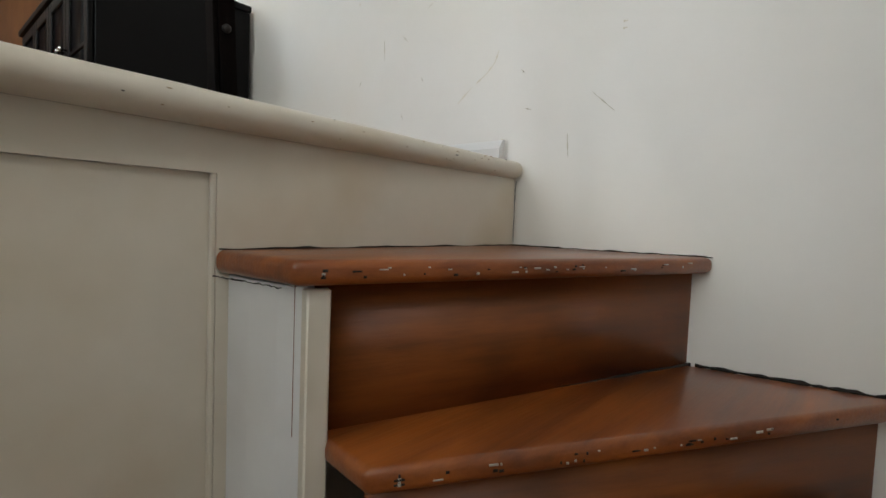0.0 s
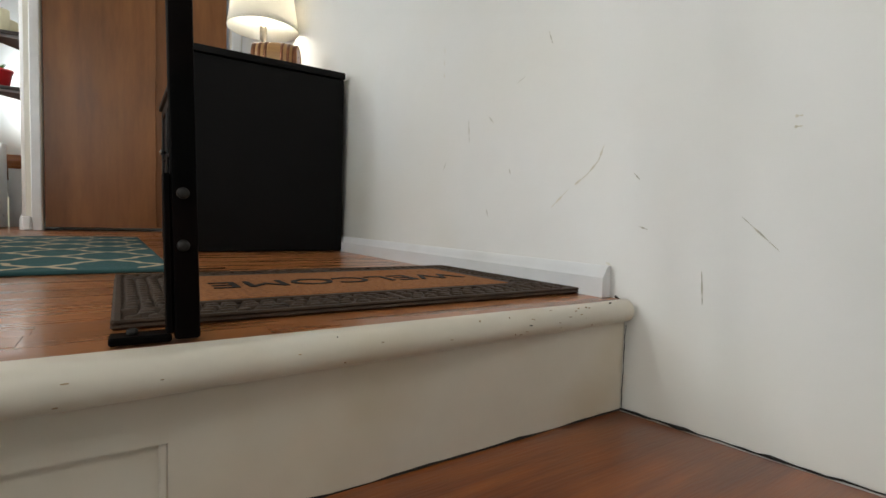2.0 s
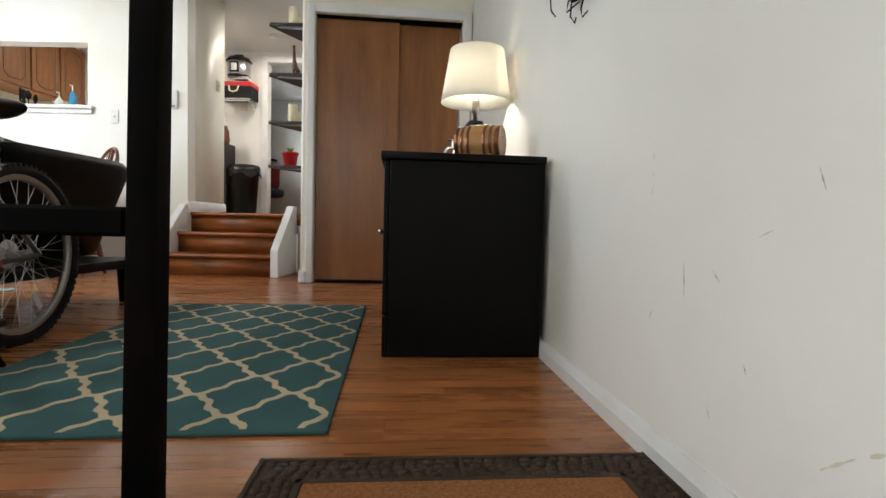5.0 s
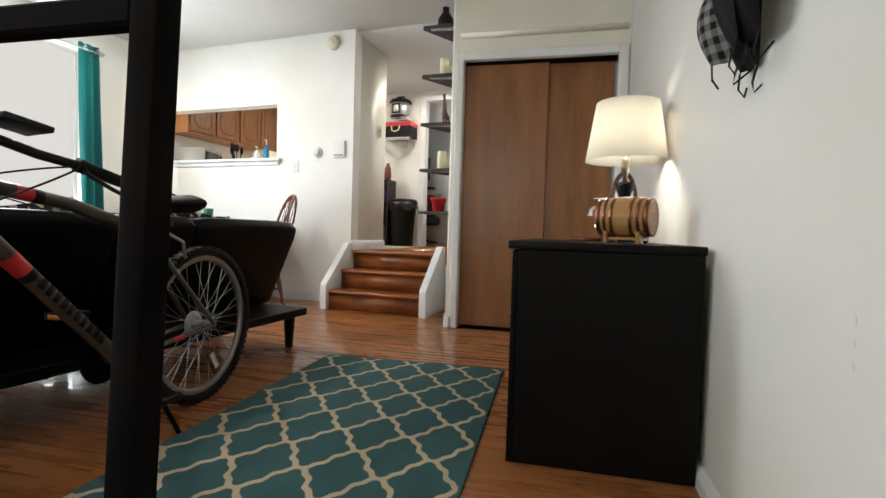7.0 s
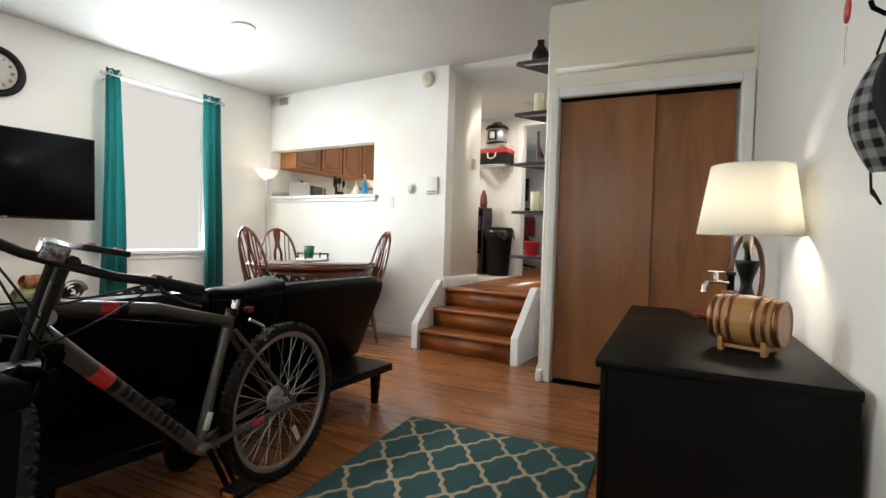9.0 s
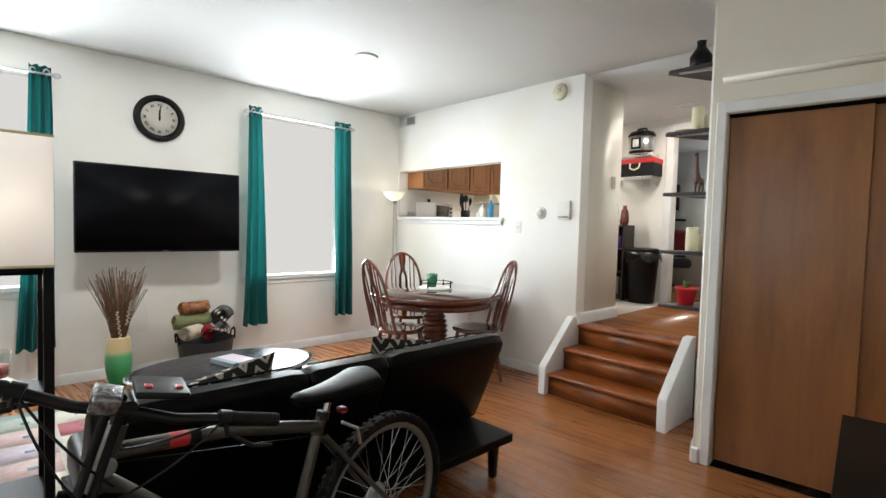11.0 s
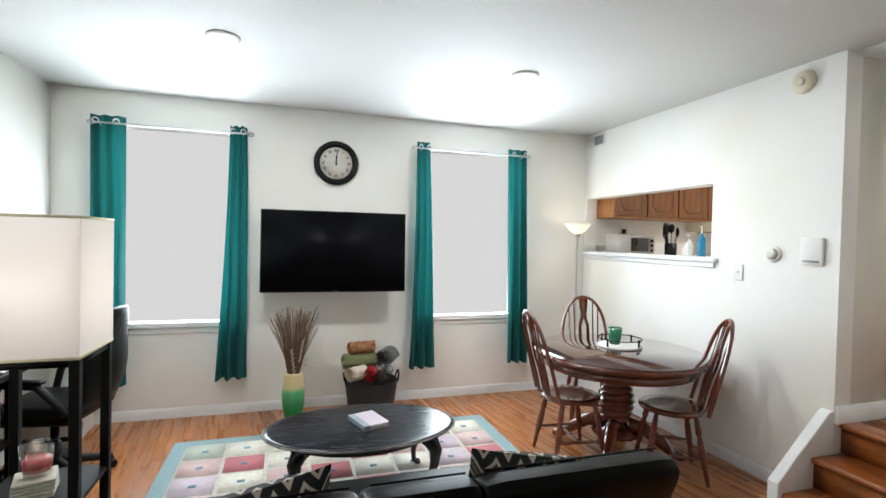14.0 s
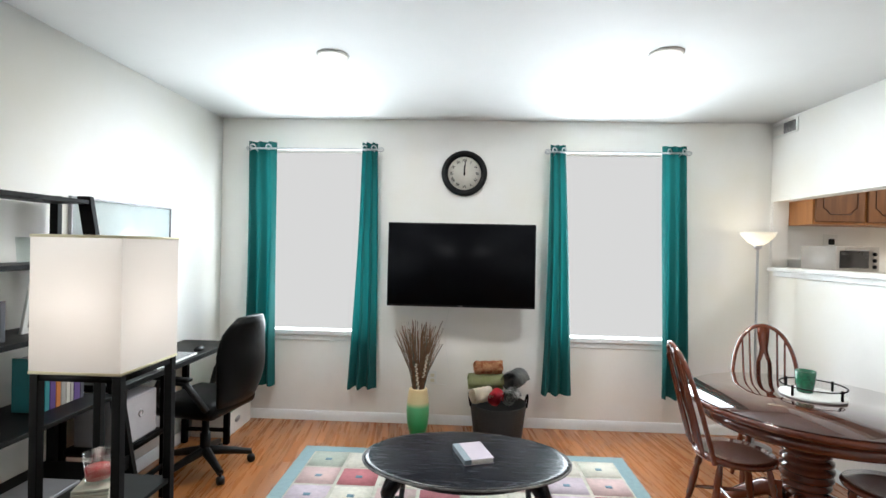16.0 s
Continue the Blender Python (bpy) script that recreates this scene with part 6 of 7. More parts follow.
def ladder_shelf():
    s = thing("ladder_shelf", pose(0.0, -2.35, 0.0), "black leaning ladder shelf unit beside the desk", "shelf unit")
    for y in (-0.42, 0.38):
        bm = B()
        prism(bm, ccw([(-0.24, 0.0), (-0.17, 0.0), (0.155, 1.80), (0.085, 1.80)]), y, y + 0.03, 0.002, Matrix(((1, 0, 0, 0), (0, 0, 1, 0), (0, 1, 0, 0), (0, 0, 0, 1))))
        part("side_rail", bm, BLACKW, s)
        part("back_post", box(B(), 0.255, 0.30, y, y + 0.03, 0.0, 1.80, 0.002), BLACKW, s)
    for z, x0 in ((0.12, -0.20), (0.42, -0.15), (0.78, -0.085), (1.14, -0.02), (1.46, 0.035), (1.78, 0.085)):
        part("shelf", box(B(), x0, 0.30, -0.389, 0.379, z - 0.022, z, 0.002), BLACKW, s)
        part("lip", box(B(), x0, x0 + 0.012, -0.389, 0.379, z + 0.0005, z + 0.045), BLACKW, s) if z in (0.12, 0.42) else None
    rng = random.Random(3)
    cols = [(0.02, 0.20, 0.22), (0.5, 0.16, 0.03), (0.06, 0.06, 0.07), (0.35, 0.33, 0.30), (0.10, 0.05, 0.20), (0.55, 0.52, 0.46)]
    mats = [mat("binding_%s" % w, c, 0.6) for w, c in zip(("teal", "orange", "black", "grey", "plum", "cream"), cols)]
    for z, n0, y0 in ((0.781, 9, -2.68), (1.141, 5, -2.25)):
        y = y0
        for i in range(n0):
            w, hh = rng.uniform(0.018, 0.04), rng.uniform(0.17, 0.25)
            bo = thing("shelved_book", pose(0.12, y + w / 2, z), "upright book on the ladder shelf", "book", "books on the ladder shelf")
            mm = rng.choice(mats)
            part("cover", box(B(), -0.07, 0.07, -w / 2, w / 2, 0, hh, 0.002), mm, bo)
            part("pages", box(B(), -0.066, 0.0705, -w / 2 + 0.003, w / 2 - 0.003, 0.003, hh + 0.0005), PAPER, bo)
            y += w + 0.002
    fr = thing("picture_frame", pose(0.14, -2.50, 1.141, 0, -10, 0), "white framed small picture leaning on the shelf", "picture frame")
    part("frame", box(B(), -0.008, 0.008, -0.09, 0.09, 0.0, 0.24, 0.003), WHITEP, fr)
    part("print", box(B(), -0.010, -0.0085, -0.065, 0.065, 0.03, 0.21), mat("grey_print", (0.3, 0.3, 0.3), 0.3, scale=18, second=(0.06, 0.06, 0.06)), fr)
    gl = thing("drinking_glass", pose(0.13, -2.42, 1.461), "clear drinking glass on the shelf", "glass")
    part("tumbler", lathe(B(), [(0.028, 0), (0.036, 0.12), (0.034, 0.12), (0.026, 0.006)], 20, cap=False), GLASS, gl)
    la = thing("closed_laptop", pose(0.05, -2.35, 0.421), "closed dark grey laptop on the low shelf", "laptop")
    part("body", box(B(), -0.12, 0.12, -0.17, 0.17, 0.0, 0.02, 0.004), GREYM, la)
    cab = thing("yellow_cable", pose(0.1, -2.55, 0.121), "loose yellow network cable on the low shelf", "cable")
    part("cord", tube(B(), [(0.06 * math.cos(a) + 0.01 * math.sin(3 * a), 0.11 * math.sin(a), 0.006 + 0.05 * (1 + math.sin(a * 1.5)) * 0.8) for a in [i * 0.35 for i in range(34)]], 0.004, 6), mat("yellow_vinyl", (0.55, 0.40, 0.03), 0.5), cab)


ladder_shelf()

# ---- bicycle ----
def bicycle():
    bk = thing("mountain_bicycle", pose(-1.815, -1.185, 0.0, 0, 0, 9.5), "graphite mountain bicycle with red decals leaning on its kickstand", "bicycle")
    # x forward along the frame, z up; the handlebar and front wheel are turned to the left
    def wheel(m, nm):
        R = 0.32
        ty = B()
        ring = []
        seg = 64
        prof = [(0.287, -0.016), (0.300, -0.026), (0.315, -0.022), (0.322, -0.010), (0.322, 0.010), (0.315, 0.022), (0.300, 0.026), (0.287, 0.016)]
        lathe(ty, prof + [prof[0]], seg, m, cap=False)
        w = part(nm, ty, RUBBER, bk, "knobbly black tyre")
        kb_ = B()
        for i in range(72):
            a = 2 * math.pi * i / 72
            for off, tilt in ((-0.017, 0), (0.017, 0), (0.0, 1)):
                if tilt and i % 2:
                    continue
                mm = m @ pose(0, 0, 0, 0, 0, math.degrees(a)) @ pose(0.3225 - (0.004 if off else 0), 0, off)
                box(kb_, -0.004, 0.004, -0.008, 0.008, -0.006, 0.006, 0, mm)
        part("tread", kb_, RUBBER, w, kind="stuff")
        part("rim", lathe(B(), [(0.286, -0.012), (0.286, 0.012), (0.270, 0.013), (0.264, 0.007), (0.264, -0.007), (0.270, -0.013), (0.286, -0.012)], 56, m, cap=False), RIMA, w, "grey alloy rim")
        part("hub", lathe(B(), [(0.006, -0.055), (0.012, -0.05), (0.024, -0.035), (0.024, -0.031), (0.014, -0.027), (0.014, 0.027), (0.024, 0.031), (0.024, 0.035), (0.012, 0.05), (0.006, 0.055)], 18, m), GREYM, w)
        for i in range(36):
            a = 2 * math.pi * i / 36
            s = 1 if i % 2 else -1
            h = a + (0.9 if i % 4 < 2 else -0.9)
            part("spoke", tube(B(), [m @ Vector((0.023 * math.cos(h), 0.023 * math.sin(h), s * 0.033)), m @ Vector((0.265 * math.cos(a), 0.265 * math.sin(a), s * 0.003))], 0.0013, 4), STEEL, w)
        rf = part("reflector", box(B(), 0.17, 0.25, -0.012, 0.012, 0.008, 0.014, 0.002, m @ pose(0, 0, 0, 0, 0, 240)), WHITEP, w, "white wheel reflector")
        return w

    rear = Vector((0, 0, 0.322))
    wheel(Matrix.Translation(rear) @ pose(0, 0, 0, 90, 0, 0), "rear_wheel")
    bb, st, sd = Vector((0.425, 0.0, 0.285)), Vector((0.305, 0.005, 0.668)), Vector((0.265, 0.01, 0.80))
    ht, hb = Vector((0.885, 0.015, 0.855)), Vector((0.928, 0.015, 0.735))
    part("down_tube", tube(B(), [bb, hb + Vector((-0.02, 0, 0.03))], 0.024, 14), GRAPH, bk)
    part("top_tube", tube(B(), [st + Vector((0, 0, 0.03)), (st + ht) / 2 + Vector((0, 0, 0.02)), ht + Vector((0, 0, -0.03))], 0.019, 14), GRAPH, bk)
    part("seat_tube", tube(B(), [bb, st + Vector((-0.01, 0, 0.06))], 0.018, 14), GRAPH, bk)
    part("head_tube", tube(B(), [ht + Vector((-0.008, 0, 0.03)), hb], 0.024, 14), GRAPH, bk)
    for s in (-1, 1):
        part("seat_stay", tube(B(), [rear + Vector((0, 0.062 * s, 0)), st + Vector((-0.01, 0.02 * s, 0.0))], 0.009, 8), GRAPH, bk)
        part("chain_stay", tube(B(), [rear + Vector((0, 0.062 * s, 0)), bb + Vector((-0.02, 0.03 * s, 0))], 0.010, 8), GRAPH, bk)
    dn = (hb - bb).normalized()
    side = Vector((0, 1, 0))
    upv = side.cross(dn) * -1
    def band(a, b, r, material, label, t0, t1):
        p0, p1 = a.lerp(b, t0), a.lerp(b, t1)
        return part("decal", tube(B(), [p0, p1], r, 14), material, bk, label)
    hbd = hb + Vector((-0.02, 0, 0.03))
    band(bb, hbd, 0.0246, RED, "red decal band", 0.65, 0.74)
    band(bb, hbd, 0.0246, BLACKP, "black decal band", 0.61, 0.645)
    tt0, tt1 = (st + ht) / 2 + Vector((0, 0, 0.02)), ht + Vector((0, 0, -0.03))
    band(tt0, tt1, 0.0196, RED, "red decal band", 0.44, 0.60)
    band(tt0, tt1, 0.0196, BLACKP, "black decal band", 0.34, 0.43)
    band(rear + Vector((0, 0.062, 0)), bb + Vector((-0.02, 0.03, 0)), 0.0105, RED, "red decal band", 0.42, 0.55)
    # lettering block on the down tube as plain bars
    for i in range(10):
        f = 0.16 + 0.042 * i
        p = bb.lerp(hbd, f * 1.06) + Vector((0, 0.0245, 0))
        m = Matrix.Translation(p) @ Matrix(((dn.x, 0, -dn.z, 0), (dn.y, 1, 0, 0), (dn.z, 0, dn.x, 0), (0, 0, 0, 1)))
        part("letter_bar", box(B(), -0.009, 0.009, -0.003, 0.0008, -0.015, 0.015, 0, m), BLACKP, bk)
    part("label_sticker", box(B(), -0.012, 0.012, 0.014, 0.0192, -0.03, 0.03, 0, Matrix.Translation(bb.lerp(st, 0.22)) @ pose(0, 0, 0, 0, -20, 0)), WHITEP, bk)
    # saddle and post
    part("seat_post", tube(B(), [st + Vector((-0.02, 0, 0.05)), sd], 0.013, 12), CHROME, bk)
    part("seat_clamp", tube(B(), [st + Vector((-0.012, 0, 0.05)), st + Vector((-0.018, 0, 0.075))], 0.022, 12), BLACKP, bk)
    bm = B()
    rows = []
    for i in range(15):
        f = i / 14
        x = 0.10 + 0.31 * f
        w = 0.076 * (1 - f) ** 0.9 + 0.026 if f > 0.02 else 0.06
        z = 0.815 - 0.012 * math.sin(f * 3.0) + 0.006 * (1 - f)
        th = 0.055 * (1 - 0.45 * f)
        if i == 14:
            w, th = 0.012, 0.012
        rows.append([bm.verts.new((x, 0.012 + w * math.cos(t), z + th * (max(0, math.sin(t)) * 0.55 + min(0, math.sin(t)) * 0.75))) for t in [2 * math.pi * j / 16 for j in range(16)]])
    for a, b in zip(rows, rows[1:]):
        for j in range(16):
            bm.faces.new((a[j], a[(j + 1) % 16], b[(j + 1) % 16], b[j]))
    bm.faces.new(rows[0][::-1])
    bm.faces.new(rows[-1])
    bmesh.ops.recalc_face_normals(bm, faces=bm.faces[:])
    sdl = part("saddle", bm, LEATHER, bk, "black saddle with a red panel")
    part("saddle_panel", box(B(), 0.27, 0.345, 0.036, 0.0395, 0.797, 0.808, 0.002, pose(0, 0.004, 0, 0, 0, 0)), RED, sdl)
    part("rear_light", box(B(), 0.205, 0.235, 0.0, 0.034, 0.722, 0.742, 0.005), mat("dark_red_lens", (0.16, 0.008, 0.01), 0.25, bump=0.0), bk)
    # steering: fork, wheel, bars, turned to the left
    steer = Matrix.Translation(ht) @ Matrix.Rotation(radians(74), 4, (ht - hb).normalized()) @ Matrix.Translation(-ht)
    fh = Vector((1.10, 0.015, 0.335))
    for s in (-1, 1):
        part("fork_leg", tube(B(), [steer @ (hb + Vector((0.012, 0.055 * s, 0.0))), steer @ (fh + Vector((-0.02, 0.055 * s, 0.12)))], 0.018, 12), BLACKM, bk)
        part("fork_slider", tube(B(), [steer @ (fh + Vector((-0.03, 0.055 * s, 0.17))), steer @ (fh + Vector((0, 0.055 * s, 0)))], 0.014, 12), STEEL, bk)
    part("fork_crown", tube(B(), [steer @ (hb + Vector((0.012, -0.062, 0.0))), steer @ (hb + Vector((0.012, 0.062, 0.0)))], 0.02, 12), BLACKM, bk)
    wheel(steer @ Matrix.Translation(fh) @ pose(0, 0, 0, 90, 0, 0), "front_wheel")
    arch = [steer @ (fh + Vector((-0.10 + 0.02 * math.sin(radians(a)), 0.062 * math.cos(radians(a)), 0.30 + 0.075 * math.sin(radians(a))))) for a in range(0, 181, 15)]
    part("fork_arch", tube(B(), arch, 0.013, 10), BLACKM, bk, "black fork brace")
    for q in (-1, 1):
        part("brake_arm", tube(B(), [steer @ (fh + Vector((-0.06, 0.05 * q, 0.25))), steer @ (fh + Vector((-0.035, 0.055 * q, 0.33))), steer @ (fh + Vector((-0.05, 0.03 * q, 0.40)))], 0.007, 8), BLACKM, bk)
    lk = [(0.955, 0.055, 0.70), (0.915, 0.06, 0.83), (0.882, 0.062, 0.93)] + [(0.898 - 0.018 * math.cos(radians(a)), 0.064, 0.945 + 0.02 * math.sin(radians(a))) for a in range(20, 161, 20)] + [(0.914, 0.062, 0.93), (0.945, 0.06, 0.83), (0.985, 0.055, 0.70)]
    part("lock_shackle", tube(B(), lk, 0.0095, 10), RUBBER, bk, "black rubber coated lock shackle")
    part("lock_bar", tube(B(), [(0.935, 0.055, 0.695), (1.005, 0.055, 0.70)], 0.016, 12), STEEL, bk, "silver lock bar")
    part("head_badge", lathe(B(), [(0.021, 0.0), (0.021, 0.0015), (0.017, 0.002)], 20, Matrix.Translation(ht.lerp(hb, 0.45) + Vector((0, 0.0235, 0))) @ pose(0, 0, 0, -90, 0, 0)), GREYM, bk, "round grey badge")
    stem0, stem1 = ht + Vector((-0.012, 0, 0.03)), ht + Vector((0.045, 0, 0.10))
    part("stem", tube(B(), [steer @ stem0, steer @ (stem0 + Vector((-0.01, 0, 0.06))), steer @ stem1], 0.018, 12), BLACKP, bk)
    bar = [(0.045, -0.33, 0.125), (0.06, -0.20, 0.12), (0.062, -0.10, 0.105), (0.045, 0.0, 0.10), (0.062, 0.10, 0.105), (0.06, 0.20, 0.12), (0.045, 0.33, 0.125)]
    bar = [steer @ (ht + Vector((x - 0.01, y, z - 0.01))) for x, y, z in bar]
    part("handlebar", tube(B(), bar, 0.0125, 12), BLACKP, bk)
    for i, j in ((0, 1), (6, 5)):
        a, b = bar[i], bar[i].lerp(bar[j], 0.9)
        ring = [a.lerp(b, k / 14) for k in range(15)]
        part("grip", tube(B(), ring, [0.0165 + 0.0012 * (k % 2) for k in range(15)], 12), RUBBER, bk)
        lv = bar[i].lerp(bar[j], 1.0)
        fwd = steer.to_3x3() @ Vector((1, 0, 0))
        part("brake_lever", tube(B(), [lv, lv + fwd * 0.035 + Vector((0, 0, -0.015)), lv.lerp(a, 0.45) + fwd * 0.06 + Vector((0, 0, -0.03)), lv.lerp(a, 0.8) + fwd * 0.05 + Vector((0, 0, -0.035))], 0.006, 8), BLACKP, bk)
        part("brake_clamp", tube(B(), [lv.lerp(a, -0.12), lv.lerp(a, 0.08)], 0.02, 12), BLACKP, bk)
    hd = bar[3] + Vector((0, 0, 0.03))
    part("headlight", box(B(), -0.03, 0.035, -0.028, 0.028, -0.02, 0.024, 0.009, Matrix.Translation(hd + (steer.to_3x3() @ Vector((0.02, -0.04, 0)))) @ steer.to_3x3().to_4x4(), 3), mat("smoky_lens", (0.34, 0.34, 0.35), 0.14, metal=0.7, scale=90, second=(0.06, 0.06, 0.065), bump=0.4, bscale=120), bk, "smoky clear headlight")
    part("phone_holder", box(B(), -0.075, 0.06, -0.055, 0.05, -0.006, 0.010, 0.004, Matrix.Translation(hd + (steer.to_3x3() @ Vector((-0.01, 0.06, 0.025)))) @ steer.to_3x3().to_4x4() @ pose(0, 0, 0, 8, -14, 0), 2), BLACKP, bk, "black phone holder with red pads")
    for q in (-0.03, 0.03):
        part("holder_pad", box(B(), -0.012, 0.012, -0.008, 0.008, 0.0101, 0.015, 0.002, Matrix.Translation(hd + (steer.to_3x3() @ Vector((-0.01, 0.06, 0.025)))) @ steer.to_3x3().to_4x4() @ pose(0, 0, 0, 8, -14, 0) @ pose(0.02, q, 0)), RED, bk)
    for p, q, sag in ((bar[1], bb.lerp(hbd, 0.9), 0.10), (bar[5], tt1, 0.08), (bar[5], steer @ (hb + Vector((0.06, 0, 0.02))), 0.12), (bar[1], steer @ (hb + Vector((0.05, 0.02, 0.0))), 0.14)):
        mid = (p + q) / 2 + (steer.to_3x3() @ Vector((sag, 0, 0))) + Vector((0, 0, 0.03))
        pts = [(1 - t) ** 2 * p + 2 * t * (1 - t) * mid + t * t * q for t in [i / 14 for i in range(15)]]
        part("cable", tube(B(), pts, 0.0028, 6), BLACKP, bk)
    part("gear_cable", tube(B(), [tt1 + Vector((0, 0.021, -0.02)), st + Vector((0.0, 0.021, 0.01))], 0.002, 6), BLACKP, bk)
    # drive
    part("chainring", lathe(B(), [(0.03, -0.003), (0.085, -0.003), (0.09, 0.0), (0.085, 0.003), (0.03, 0.003)], 36, Matrix.Translation(bb + Vector((0, -0.05, 0))) @ pose(0, 0, 0, 90, 0, 0)), BLACKM, bk)
    part("bottom_bracket", lathe(B(), [(0.022, -0.045), (0.024, 0.0), (0.022, 0.045)], 18, Matrix.Translation(bb) @ pose(0, 0, 0, 90, 0, 0)), GRAPH, bk)
    for s, a in ((1, 250), (-1, 70)):
        e = bb + Vector((0.17 * math.cos(radians(a)), 0.075 * s, 0.17 * math.sin(radians(a)) * 0.9))
        part("crank", tube(B(), [bb + Vector((0, 0.055 * s, 0)), e], 0.010, 8), BLACKM, bk)
        pd = part("pedal", box(B(), -0.045, 0.045, 0.0, 0.085, -0.012, 0.012, 0.004, Matrix.Translation(e + Vector((0, 0.01 if s > 0 else -0.095, 0)))), BLACKP, bk)
        part("pedal_reflector", box(B(), 0.0455, 0.048, 0.02, 0.065, -0.007, 0.007, 0, Matrix.Translation(e + Vector((0, 0.01 if s > 0 else -0.095, 0)))), mat("amber", (0.6, 0.2, 0.02), 0.3) if s > 0 else bpy.data.materials["amber"], pd)
    part("cassette", lathe(B(), [(0.02, 0), (0.05, 0.003), (0.052, 0.008), (0.035, 0.02), (0.03, 0.022)], 30, Matrix.Translation(rear + Vector((0, -0.032, 0))) @ pose(0, 0, 0, 90, 0, 0)), STEEL, bk)
    part("brake_arm", tube(B(), [st + Vector((-0.14, 0.045, -0.06)), st + Vector((-0.12, 0.05, 0.0)), st + Vector((-0.07, 0.03, 0.03))], 0.006, 8), STEEL, bk)
    part("kickstand", tube(B(), [bb + Vector((-0.06, 0.03, -0.02)), bb + Vector((-0.10, 0.16, -0.278))], 0.008, 8), BLACKM, bk)


bicycle()

# ---- kitchen side wall ----
th = thing("thermostat", pose(KX + 0.001, -2.442, 1.504, 0, 90, 0), "round white and silver thermostat on the wall", "thermostat")
part("ring", lathe(B(), [(0.055, 0), (0.055, 0.008), (0.048, 0.012)], 32), WHITEP, th)
part("dial", lathe(B(), [(0.034, 0.012), (0.034, 0.028), (0.03, 0.033), (0.018, 0.034)], 28), mat("dial_silver", (0.55, 0.53, 0.48), 0.35, metal=0.3, var=0.04, bump=0.0), th, "silver dial")
sm = thing("smoke_detector", pose(KX + 0.001, -2.278, 2.575, 0, 90, 0), "yellowed round smoke detector on the wall", "smoke detector")
part("body", lathe(B(), [(0.072, 0), (0.072, 0.018), (0.06, 0.032), (0.04, 0.036)], 32), IVORY, sm)
part("grille", lathe(B(), [(0.024, 0.036), (0.026, 0.042), (0.012, 0.044)], 20), IVORY, sm)
al = thing("alarm_panel", pose(KX + 0.001, -2.19, 1.445), "white alarm keypad panel on the wall", "keypad")
part("case", box(B(), 0, 0.022, -0.066, 0.066, 0.0, 0.165, 0.005, None, 2), WHITEP, al)
part("buttons", box(B(), 0.0225, 0.024, -0.05, 0.05, 0.015, 0.028), GREYM, al)
sw = thing("light_switch", pose(KX + 0.001, -2.70, 1.31), "white light switch plate on the wall", "switch")
part("plate", box(B(), 0, 0.006, -0.036, 0.036, 0, 0.115, 0.003), WHITEP, sw)
part("toggle", box(B(), 0.006, 0.016, -0.006, 0.006, 0.05, 0.068, 0.002), WHITEP, sw)
sw = thing("light_switch", pose(-5.04, -2.0385, 1.75), "ivory light switch plate on the passage wall", "switch")
part("plate", box(B(), -0.036, 0.036, 0, 0.006, 0, 0.115, 0.003), IVORY, sw)
part("toggle", box(B(), -0.006, 0.006, 0.006, 0.016, 0.05, 0.068, 0.002), IVORY, sw)
ve = thing("air_vent", pose(KX + 0.001, -4.44, 2.55), "white slatted air vent high on the wall", "vent")
part("frame", box(B(), 0, 0.008, -0.16, 0.16, 0.0, 0.115, 0.002), WHITEP, ve)
for i in range(16):
    part("slat", box(B(), 0.0085, 0.016, -0.145 + 0.0185 * i, -0.1435 + 0.0185 * i + 0.004, 0.014, 0.10, 0), WHITEP if i < 8 else GREYM, ve)
for nm, m in (("wall_outlet", pose(KX + 0.001, -3.30, 0.35)), ("wall_outlet", None)):
    o = thing(nm, m if m else Matrix(((0, -1, 0, -1.60), (1, 0, 0, WY + 0.001), (0, 0, 1, 0.36), (0, 0, 0, 1))), "white wall outlet near the baseboard", "outlet", "wall outlets")
    part("plate", box(B(), 0, 0.005, -0.036, 0.036, 0, 0.115, 0.002), WHITEP, o)
    for z in (0.03, 0.075):
        part("socket", box(B(), 0.005, 0.008, -0.017, 0.017, z - 0.013, z + 0.013, 0.003), IVORY, o)
cordm = thing("white_cord", pose(-1.62, WY + 0.02, 0.42), "loose white cord plugged into the outlet", "cord")
part("wire", tube(B(), [(0, 0, 0), (-0.03, 0.02, -0.05), (-0.10, 0.02, -0.06), (-0.13, 0.015, 0.05), (-0.10, 0.01, 0.22), (-0.08, 0.0, 0.45), (-0.12, 0.0, 0.62)], 0.003, 6), WHITEP, cordm)
for i, (x, y) in enumerate(((-1.063, -3.14), (-2.97, -3.094))):
    d = thing("ceiling_disc_light", pose(x, y, H - 0.001), "flush white disc light on the ceiling", "ceiling light", "ceiling lights")
    part("ring", lathe(B(), [(0.095, 0.0), (0.095, -0.004), (0.088, -0.010), (0.08, -0.011)], 36), WHITEP, d)
    part("diffuser", lathe(B(), [(0.079, -0.0112), (0.076, -0.014), (0.04, -0.0155)], 36), glow("lit_diffuser", (1.0, 0.97, 0.92), 0.75), d)
d = thing("recessed_hall_light", pose(-6.0, -1.8, H - 0.021), "lit recessed ceiling light in the hall", "ceiling light")
part("ring", lathe(B(), [(0.06, 0.0), (0.085, 0.0), (0.082, -0.012), (0.06, -0.014), (0.06, 0.0)], 30, cap=False), WHITEP, d)

